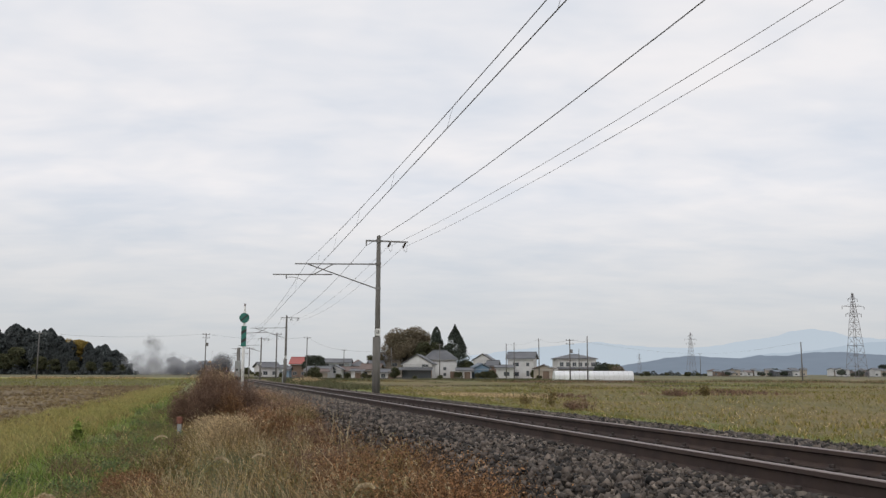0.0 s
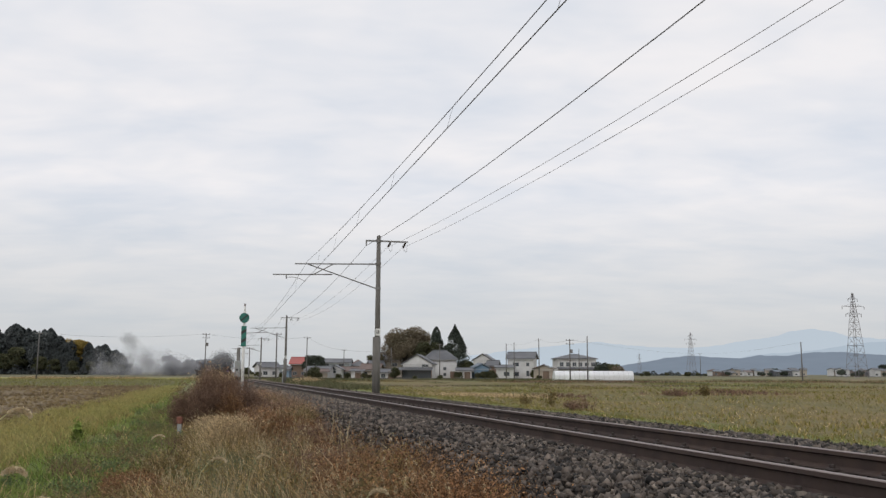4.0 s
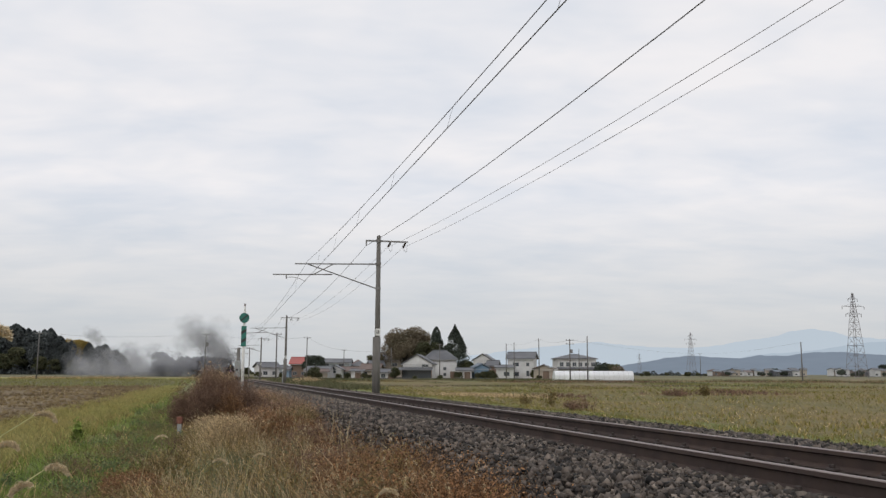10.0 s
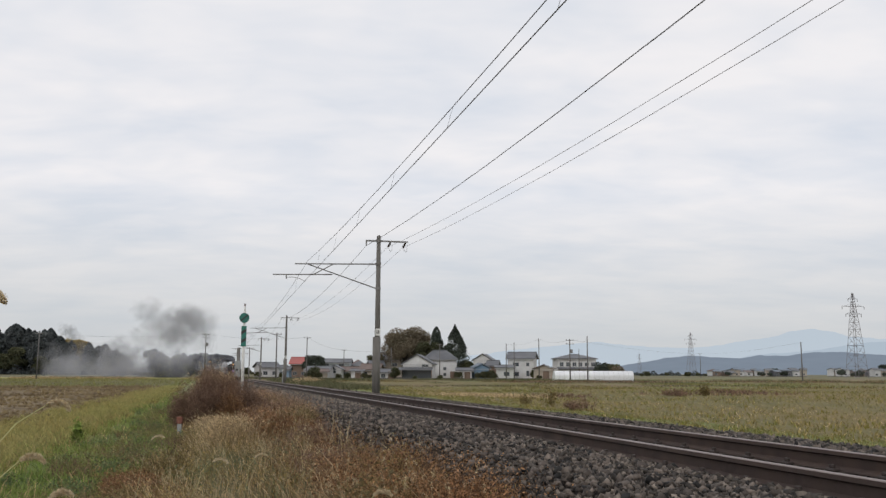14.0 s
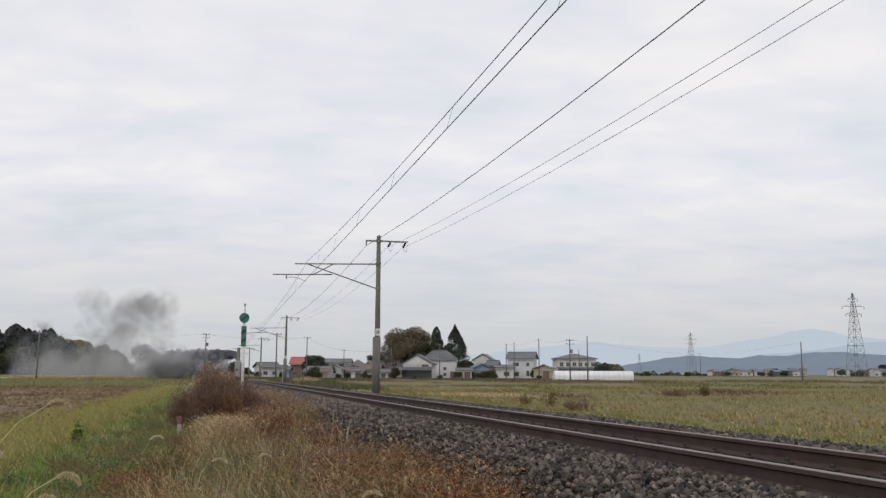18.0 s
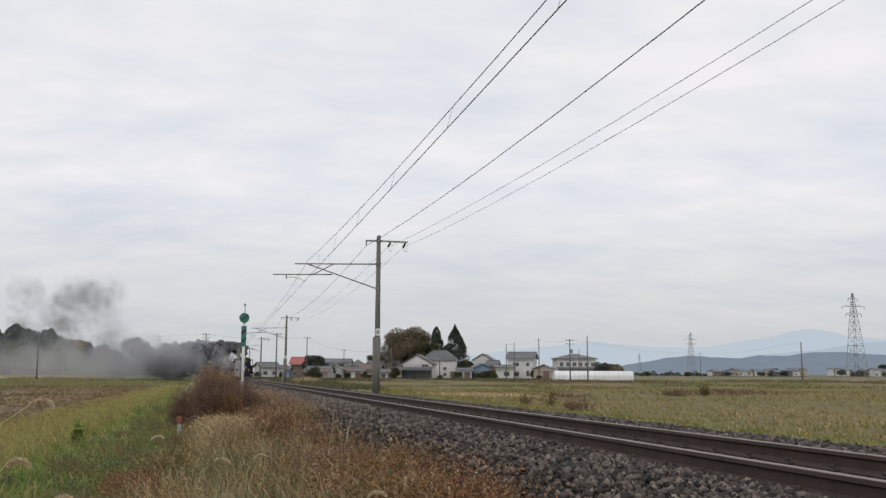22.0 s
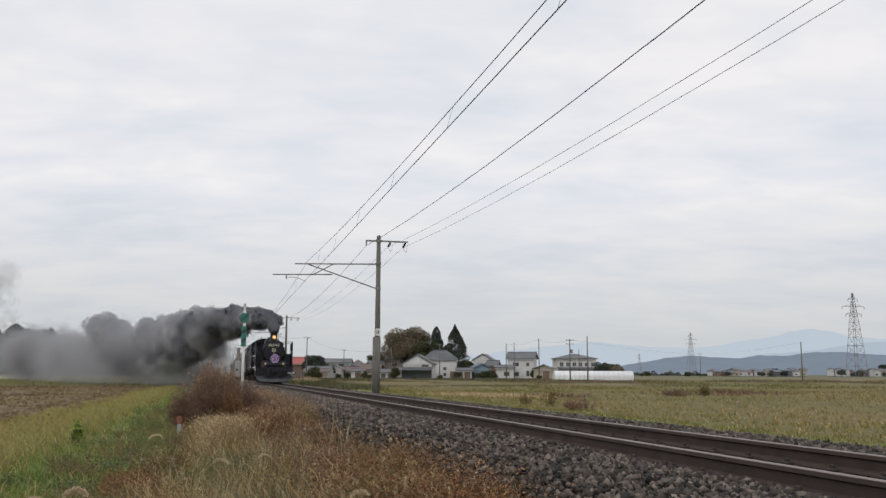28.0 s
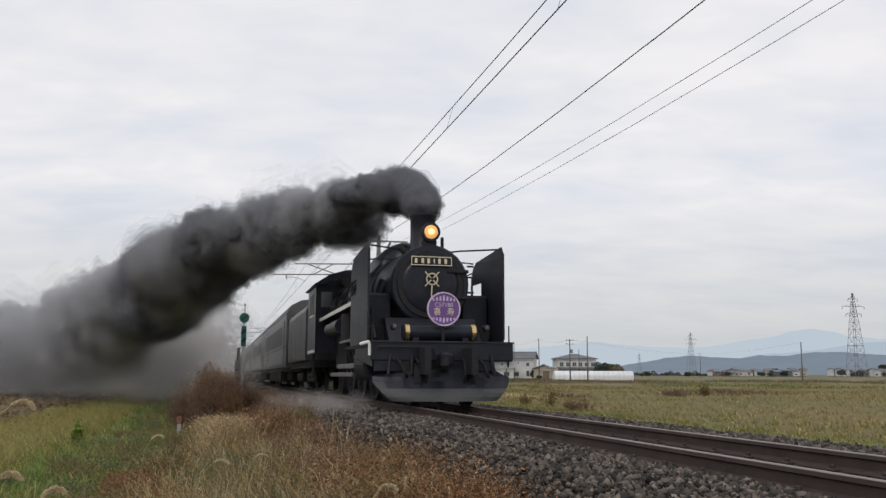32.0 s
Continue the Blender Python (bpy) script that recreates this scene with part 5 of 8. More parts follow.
def house(x0, x1, d, ridge_y, eave_y, wall, roof, kind="gable", along="x", depth=8.0, turn=0.0, label="", wins=(), lean=None, door=None, dado=None):
    """x0, x1: its sides as seen from the road; heights from how high the ridge and eaves stand."""
    cx = (x0 + x1) / 2
    X, w = at_px(cx, d), (x1 - x0) / 1540.3 * d * 0.95
    g = ground_at(X, d + depth / 2)
    hz = lambda y: EYE[2] + (660.6 + (cx - 784) * 0.00385 - y) / 1540.3 * d - g
    h0, top = hz(eave_y), hz(ridge_y)
    H = thing("house", label, "house", "houses of the village", at=pose(X, d + depth / 2, g, 0, 0, turn))
    bm = new_bm()
    hw, hd = w / 2, depth / 2
    if kind == "gable" and along == "y":
        prism(bm, [(-hw, -0.4), (-hw, h0), (0, top - 0.1), (hw, h0), (hw, -0.4)], -hd, hd, "y")
    elif kind == "gable":
        prism(bm, [(-hd, -0.4), (-hd, h0), (0, top - 0.1), (hd, h0), (hd, -0.4)], -hw, hw, "x")
    else:
        box(bm, -hw, hw, -hd, hd, -0.4, h0)
    part("wall", bm, wall, H)
    part("footing", box(new_bm(), -hw - 0.03, hw + 0.03, -hd - 0.03, hd + 0.03, -0.4, 0.35), M_CONC, H)
    part("roof", roof_bm(w, depth, h0, top - h0, kind, 0.55, 0.16, along), roof, H)
    if along == "x":
        k = w / 2 + 0.5 if kind == "gable" else max(w / 2 + 0.55 - (depth / 2 + 0.55) * 0.9, 0.4)
        part("ridge_cap", box(new_bm(), -k, k, -0.16, 0.16, top + 0.08, top + 0.26, 0.04), roof, H)
    part("gutter", box(new_bm(), -hw - 0.5, hw + 0.5, -hd - 0.62, -hd - 0.5, h0 - 0.32, h0 - 0.2), M_FRAMEW, H)
    for fx, z, ww, hh in wins:
        add_window(H, fx * w, z, ww, hh, -hd)
    # in pane glass the band is added dark, in for shade under the porch
    if dado is not None:
        part("wall_boards", box(new_bm(), -hw + 0.02, hw - 0.02, -hd - 0.04, -hd - 0.004, 0.36, 2.5), dado, H, "dark glassy band for the porch shade along the ground floor" if dado is M_PANE else "dark wooden boards round the ground floor")
    if door is not None:
        part("door", box(new_bm(), door * w - 0.8, door * w + 0.8, -hd - 0.065, -hd + 0.02, 0.1, 2.2), M_BROWNW, H)
    if lean:
        z, out, a, b, m = lean
        bm = new_bm()
        prism(bm, [(-hd - out, z), (-hd + 0.02, z + out * 0.35), (-hd + 0.02, z + out * 0.35 + 0.15), (-hd - out, z + 0.13)], a * w, b * w, "x")
        part("porch_roof", bm, m, H)
        for x in (a * w + 0.2, b * w - 0.2):
            part("porch_post", box(new_bm(), x - 0.07, x + 0.07, -hd - out + 0.15, -hd - out + 0.3, -0.3, z + 0.06), M_BROWNW, H)
    return H


def build_village():
    W2 = [(-0.28, 0.9, 1.6, 1.2), (0.22, 0.9, 1.6, 1.2), (-0.28, 3.6, 1.6, 1.1), (0.22, 3.6, 1.6, 1.1)]
    W1 = [(-0.25, 0.9, 1.4, 1.1), (0.25, 0.9, 1.4, 1.1)]
    house(451, 486, 265, 643, 651, M_PLASTER, M_GREYROOF, "gable", "x", 7, 28, "white house with a dark slate gable roof", W1)
    house(505, 512, 262, 650, 655, M_BLUESHED, M_GREYROOF, "gable", "x", 5, 0, "small blue shed by the line")
    house(514, 546, 275, 634, 645, M_BROWNW, M_REDROOF, "gable", "x", 8, 0, "brown house under a red metal roof", W1)
    house(543, 586, 240, 650, 657, M_PLASTER, M_GREYROOF, "gable", "x", 7, -8, "low white house with a grey tiled roof", W1)
    house(566, 620, 285, 637, 643, M_PALEBLUE, M_GREYROOF, "gable", "x", 8, 0, "two-storey grey house with a long tiled roof", W2)
    house(579, 606, 245, 648, 655, M_PLASTER, M_GREYROOF, "gable", "y", 7, 0, "small white gabled village house", [(0, 1.6, 1.0, 1.2)])
    house(604, 632, 250, 651, 658, M_BEIGE, M_BROWNROOF, "gable", "x", 6, 5, "low beige shed with a brown roof", W1)
    house(622, 648, 290, 641, 649, M_BROWNW, M_GREYROOF, "hip", "x", 8, 0, "dark wooden house behind the sheds", W1)
    house(640, 674, 238, 646, 655, M_BEIGE, M_BROWNROOF, "gable", "x", 7, -6, "low beige house with a rust-brown roof", W1, door=0.3)
    house(668, 700, 232, 655, 660, M_PLASTER, M_GREYROOF, "gable", "x", 5, 4, "low white outbuilding with a grey roof", [(-0.2, 0.4, 1.2, 1.3)], door=0.25)
    house(672, 717, 268, 625, 638, M_BEIGE, M_GREYROOF, "gable", "x", 9, -10, "two-storey beige house with a grey roof", W2)
    house(715, 769, 232, 629, 645, M_PLASTER, M_GREYROOF, "gable", "y", 9, -6, "white house with a broad front gable", [(0.28, 3.3, 1.8, 0.8)], (2.4, 1.9, -0.68, 0.55, M_GREYROOF), dado=M_PANE)
    house(750, 808, 246, 622, 637, M_PLASTER, M_GREYROOF, "hip", "x", 5.5, 8, "white house under a grey hipped roof", [(0.12, 0.9, 0.9, 0.9), (0.12, 2.5, 0.9, 0.9)], door=0.38)
    house(810, 836, 240, 653, 657, M_PLASTER, M_GREYROOF, "gable", "x", 5, 0, "small grey-white shed between the houses", door=0.2)
    house(836, 864, 242, 645, 653, M_BLUESHED, M_BLUEROOF, "gable", "y", 6, 10, "blue sheet-metal shed with a slate-blue roof", [(-0.2, 0.6, 1.6, 1.3), (0.25, 0.4, 2.0, 1.8)])
    house(842, 877, 300, 628, 639, M_PLASTER, M_GREYROOF, "gable", "y", 9, -12, "tall white gabled house behind the sheds", [(-0.2, 4.2, 1.2, 1.0), (0.2, 4.2, 1.2, 1.0)])
    house(880, 912, 243, 648, 652, M_PLASTER, M_GREYROOF, "gable", "x", 7, -4, "single-storey white wing of a farmhouse", [(0.1, 1.0, 1.6, 1.1)])
    house(904, 952, 250, 625, 636, M_PLASTER, M_GREYROOF, "gable", "x", 9, -12, "two-storey white farmhouse with a grey roof", [(-0.18, 0.9, 1.8, 1.2), (-0.18, 3.7, 1.8, 1.1), (0.28, 0.9, 0.9, 1.6), (0.28, 3.7, 0.9, 1.1)])
    house(948, 986, 226, 647, 654, M_BEIGE, M_BROWNROOF, "gable", "y", 7, -8, "beige garage with a brown roof", door=0.1)
    house(986, 1056, 275, 629, 636, M_PLASTER, M_GREYROOF, "hip", "x", 10, 4, "wide two-storey house with a dark hipped roof", [(x, 3.9, 1.25, 1.3) for x in (-0.42, -0.25, -0.08, 0.08, 0.25, 0.42)], (3.0, 1.6, -0.55, 0.55, M_GREYROOF), dado=M_BROWNW)
    house(622, 643, 236, 655, 658, M_PLASTER, M_GREYROOF, "gable", "x", 5, 0, "pale grey sheet-metal shed", door=0.1)
    house(560, 578, 236, 655, 659, M_BEIGE, M_BROWNROOF, "gable", "x", 4, 12, "small brown-roofed garden shed")
    house(588, 612, 300, 640, 646, M_BEIGE, M_BROWNROOF, "gable", "y", 8, 10, "beige house behind the white gable")
    house(624, 640, 310, 639, 646, M_BROWNW, M_BROWNROOF, "hip", "x", 8, 0, "dark brown house among the sheds")
    house(652, 676, 262, 640, 648, M_BROWNW, M_GREYROOF, "gable", "x", 7, 14, "weathered wooden barn with a grey roof", W1)
    house(866, 884, 262, 640, 648, M_BROWNW, M_GREYROOF, "gable", "x", 6, -10, "brown shed between the white houses")
    house(488, 504, 300, 648, 653, M_PALEBLUE, M_GREYROOF, "gable", "x", 7, 0, "small pale house beyond the line", W1)
    r = random.Random(9)
    x = 1262
    while x < 1568:
        w = r.uniform(6, 13)
        if not 1425 < x < 1470:
            y = r.uniform(652.5, 658)
            house(x, x + w, r.uniform(600, 720), y, y + r.uniform(2, 3.5), r.choice((M_PLASTER, M_BEIGE, M_BROWNW, M_BROWNW, M_GREYROOF)), r.choice((M_GREYROOF, M_GREYROOF, M_BROWNROOF, M_BLUEROOF)), r.choice(("gable", "hip")), "x", 10, r.uniform(-15, 15), "small distant house in a far hamlet", [(-0.2, 1.0, 1.6, 1.2)])
        x += w * r.uniform(0.55, 0.95)


build_village()


def build_greenhouse():
    d = 188
    X0, X1 = at_px(981, d), at_px(1118, d)
    g = ground_at((X0 + X1) / 2, d)
    G = thing("greenhouse", "long white film greenhouse with a rounded roof", "greenhouse", at=pose((X0 + X1) / 2, d, g, 0, 0, -2))
    L, hw, h = (X1 - X0) / 2, 2.7, 2.15
    prof = [(-hw, -0.2), (-hw, 1.05)] + [(-hw * math.cos(a), 1.05 + (h - 1.05) * math.sin(a)) for a in np.linspace(0.25, math.pi - 0.25, 9)] + [(hw, 1.05), (hw, -0.2)]
    part("film_cover", prism(new_bm(), prof, -L, L, "x"), M_VINYL, G, smooth=False)
    for k in range(17):
        x = -L + 2 * L * k / 16
        bm = new_bm()
        tube(bm, [(x, a * 1.012, b * 1.012 + 0.01) for a, b in prof], 0.022, 5)
        part("hoop", bm, M_FRAMEW, G)
    part("skirt", box(new_bm(), -L, L, -hw - 0.03, -hw - 0.005, -0.2, 0.3), M_FRAMEW, G)
    part("gable_door", box(new_bm(), L, L + 0.04, -0.8, 0.8, -0.1, 1.8), M_FRAMEW, G)


build_greenhouse()


# ---- poles and pylons ----
M_UPOLE = mat("old_pole_concrete", (0.15, 0.145, 0.14), (0.115, 0.11, 0.106), 3, 0.9, c3=(0.13, 0.12, 0.11))
POLE_TOPS = {}


def utility_pole(px, top_y, d, arms=1, lean=0.0):
    X = at_px(px, d)
    g = ground_at(X, d)
    h = EYE[2] + (660.6 + (px - 784) * 0.00385 - top_y) / 1540.3 * d - g
    p = thing("utility_pole", "slim grey concrete utility pole with crossarms" if arms else "bare slim grey utility pole", "utility pole", "utility poles", at=pose(X, d, g, 0, lean, 8))
    part("shaft", cyl(new_bm(), (0, 0, -0.5), (0, 0, h), 0.15, 0.095, 12), M_UPOLE, p, smooth=True)
    for k in range(arms):
        z = h - 0.25 - 0.75 * k
        part("crossarm", box(new_bm(), -0.8, 0.8, -0.05, 0.05, z - 0.05, z + 0.05), M_STEEL, p)
        for x in (-0.7, 0.0, 0.7):
            part("insulator", cyl(new_bm(), (x, 0, z + 0.05), (x, 0, z + 0.25), 0.06, 0.04, 8), M_INSUL, p)
    if arms > 1:
        part("transformer", cyl(new_bm(), (0.35, 0, h - 2.9), (0.35, 0, h - 2.1), 0.24, seg=12), M_STEEL, p)
    POLE_TOPS[px] = Vector((X, d, g + h - 0.1))


for args in ((66, 590, 190, 1), (363, 592, 200, 2), (489, 591, 150, 1), (543, 598, 205, 1), (609, 620, 260, 1), (897, 610, 240, 0), (911, 608, 236, 0), (955, 601, 220, 0), (1010, 602, 178, 2), (1026, 619, 255, 0), (1041, 597, 170, 0), (1241, 627, 380, 1), (1421, 607, 185, 0), (779, 610, 230, 1), (693, 617, 250, 0)):
    utility_pole(*args)


def cable(a, b, sag, r=0.014):
    bm = new_bm()
    pts = [Vector(a).lerp(Vector(b), k / 10) - Vector((0, 0, sag * 4 * (k / 10) * (1 - k / 10))) for k in range(11)]
    ob = part("power_cable", tube(bm, pts, r, 4), M_WIRE)
    tagged(ob, "thin dark power cable between utility poles", "cable", "power cables")


for a, b in ((66, 363), (363, 543), (543, 609), (609, 693), (955, 1010), (897, 955), (1010, 1241), (1241, 1421)):
    cable(POLE_TOPS[a], POLE_TOPS[b], 0.8)
cable(POLE_TOPS[66], POLE_TOPS[66] + Vector((-60, -20, 0)), 0.8)
M_PYLON = mat("pylon_steel", (0.22, 0.215, 0.23), (0.18, 0.175, 0.19), 0.5, 0.7, 0.0, c3=(0.32, 0.27, 0.26))


def pylon(px, d, h, label):
    X = at_px(px, d)
    g = -1.4
    p = thing("power_pylon", label, "pylon", "power pylons", at=pose(X, d, g, 0, 0, 12))
    half = lambda z: np.interp(z / h, [0, 0.6, 0.8, 1.0], [0.09 * h, 0.042 * h, 0.024 * h, 0.006 * h])
    zs = [0, 0.14, 0.27, 0.38, 0.48, 0.57, 0.65, 0.72, 0.78, 0.84, 0.9, 1.0]
    r = 0.0026 * h
    cn = [(-1, -1), (1, -1), (1, 1), (-1, 1)]
    for sx, sy in cn:
        part("leg", tube(new_bm(), [(sx * half(z * h), sy * half(z * h), z * h) for z in zs], r, 5), M_PYLON, p)
    for a, b in zip(zs, zs[1:]):
        bm = new_bm()
        for i in range(4):
            (ax, ay), (bx, by) = cn[i], cn[(i + 1) % 4]
            p0, p1 = (ax * half(a * h), ay * half(a * h), a * h), (bx * half(b * h), by * half(b * h), b * h)
            q0, q1 = (bx * half(a * h), by * half(a * h), a * h), (ax * half(b * h), ay * half(b * h), b * h)
            cyl(bm, p0, p1, r * 0.5, seg=4); cyl(bm, q0, q1, r * 0.5, seg=4); cyl(bm, q1, p1, r * 0.5, seg=4)
        part("bracing", bm, M_PYLON, p)
    for z, w in ((0.75, 0.105), (0.84, 0.148), (0.93, 0.062)):
        for sx in (-1, 1):
            bm = new_bm()
            tip = (sx * w * h, 0, z * h)
            for sy in (-1, 1):
                cyl(bm, (0, sy * half(z * h), z * h), tip, r * 0.7, seg=4)
            cyl(bm, (0, 0, z * h + 0.03 * h), tip, r * 0.6, seg=4)
            arm = part("crossarm", bm, M_PYLON, p)
            part("insulator", cyl(new_bm(), tip, (tip[0], 0, tip[2] - 0.035 * h), r, seg=6), M_INSUL, arm)


pylon(1518, 446, 43.3, "tall steel lattice power pylon in the fields")
pylon(1225, 860, 42, "distant pale steel lattice power pylon")
pylon(1133, 1750, 42, "very distant hazy power pylon")


# ---- trees ----
M_BARK = mat("dark_bark", (0.055, 0.045, 0.038), (0.035, 0.03, 0.026), 4, 0.95, bump=0.02, stretch=(3, 3, 0.5))
LEAF_DARK = leafy("cedar_foliage", (0.046, 0.060, 0.048), (0.07, 0.084, 0.058), (0.056, 0.066, 0.058), 0.6, 0.4, 0.2)
# the grey-blue air haze over the far wood is mixed into this leaf colour
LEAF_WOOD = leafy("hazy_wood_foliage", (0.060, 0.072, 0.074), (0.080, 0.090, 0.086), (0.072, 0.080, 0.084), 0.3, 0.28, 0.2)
LEAF_OLIVE = leafy("oak_foliage", (0.175, 0.15, 0.098), (0.215, 0.16, 0.112), (0.14, 0.138, 0.085), 0.12, 0.22, 0.25)
LEAF_GOLD = leafy("golden_autumn_foliage", (0.36, 0.25, 0.05), (0.30, 0.22, 0.06), (0.24, 0.19, 0.07), 0.4, 0.2, 0.25)
LEAF_DULL = leafy("dull_green_foliage", (0.06, 0.07, 0.032), (0.09, 0.085, 0.04), (0.045, 0.055, 0.03), 0.4, 0.4, 0.25)


def leaves(name, centres, size, material, parent, g):
    """Small bent leaf clumps at the given places."""
    n = len(centres)
    d1 = g.normal(size=(n, 3)); d1 /= np.linalg.norm(d1, axis=1)[:, None]
    d2 = np.cross(d1, g.normal(size=(n, 3))); d2 /= np.linalg.norm(d2, axis=1)[:, None]
    s = size * g.uniform(0.6, 1.3, n)[:, None]
    V = np.stack([centres - d1 * s, centres + d2 * s * 0.6, centres + d1 * s, centres - d2 * s * 0.6 + np.cross(d1, d2) * s * 0.3], 1).reshape(-1, 3)
    b = np.arange(n)[:, None] * 4
    F = np.concatenate([b + [0, 1, 2], b + [0, 2, 3]])
    ob = fast_mesh(name, V, F, material, parent)
    return ob


def broad_tree(h, w, material, seed, label, n=5200, size=0.34):
    g = np.random.default_rng(seed)
    T = thing("tree", label, "tree", "trees round the fields")
    bm = new_bm()
    cyl(bm, (0, 0, -0.4), (0.1, 0, h * 0.35), 0.035 * h, 0.022 * h, 10)
    lobes = []
    for k in range(26):
        a, f = g.uniform(0, 6.28), g.uniform(0.15, 1)
        z = h * g.uniform(0.38, 0.88)
        rad = w / 2 * math.sqrt(f) * (1 - 0.4 * max(0, (z / h - 0.55) / 0.45))
        c = np.array([rad * math.cos(a) * 0.75, rad * math.sin(a) * 0.75, z])
        lobes.append((c, g.uniform(0.13, 0.24) * w))
        cyl(bm, (0, 0, h * g.uniform(0.2, 0.35)), tuple(c), 0.011 * h, 0.004 * h, 5)
    part("trunk", bm, M_BARK, T)
    P = []
    for c, r in lobes:
        d = g.normal(size=(n // 26, 3)); d /= np.linalg.norm(d, axis=1)[:, None]
        P.append(c + d * (r * g.uniform(0.45, 1.05, (len(d), 1)) ** 0.6) * [1, 1, 0.75])
    leaves("crown", np.concatenate(P), size, material, T, g)
    return T


def conifer(h, w, material, seed, label, n=4200, size=0.30, round_top=0.0):
    g = np.random.default_rng(seed)
    T = thing("conifer", label, "tree", "trees round the fields")
    bm = new_bm()
    cyl(bm, (0, 0, -0.4), (0, 0, h * 0.96), 0.022 * h, 0.004 * h, 8)
    a = g.uniform(0, 6.28, n)
    # boughs stand out singly: each has its own level, side and reach
    m = 70
    bz, ba, br = h * (0.08 + 0.92 * g.uniform(0, 1, m)), g.uniform(0, 6.28, m), g.uniform(0.6, 1.05, m)
    j = g.integers(0, m, n)
    z = np.clip(bz[j] + g.normal(0, 0.035 * h, n), 0.06 * h, h)
    a = ba[j] + g.normal(0, 0.35, n)
    k = np.clip((z / h - 0.1) / 0.9, 0, 1)
    prof = np.minimum(1.0, (1 - k) * 1.55) if round_top == 0 else np.sqrt(np.maximum(0.01, 1 - k ** (2 + round_top)))
    tier, knot = br[j], 1.0
    rad = w / 2 * prof * tier * knot * g.uniform(0.45, 1.05, n) ** 0.5
    P = np.stack([rad * np.cos(a), rad * np.sin(a), z - 0.12 * rad], 1)
    for j in range(10):
        zz = h * (0.15 + 0.07 * j)
        aa = g.uniform(0, 6.28)
        cyl(bm, (0, 0, zz), (w * 0.35 * (1 - j / 12) * math.cos(aa), w * 0.35 * (1 - j / 12) * math.sin(aa), zz + 0.3), 0.006 * h, 0.002 * h, 4)
    part("trunk", bm, M_BARK, T)
    leaves("crown", P, size, material, T, g)
    return T


def put(T, px, d, scale_h=None, turn=0.0, z=None):
    X = at_px(px, d)
    T.matrix_basis = pose(X, d, ground_at(X, d) if z is None else z, 0, 0, turn)
    return T


def put_copy(T, px, d, s, turn):
    X = at_px(px, d)
    c = copy_thing(T, pose(X, d, ground_at(X, d), 0, 0, turn))
    c.scale = (s, s, s * (0.94 + 0.12 * ((turn * 7) % 1)))
    return c


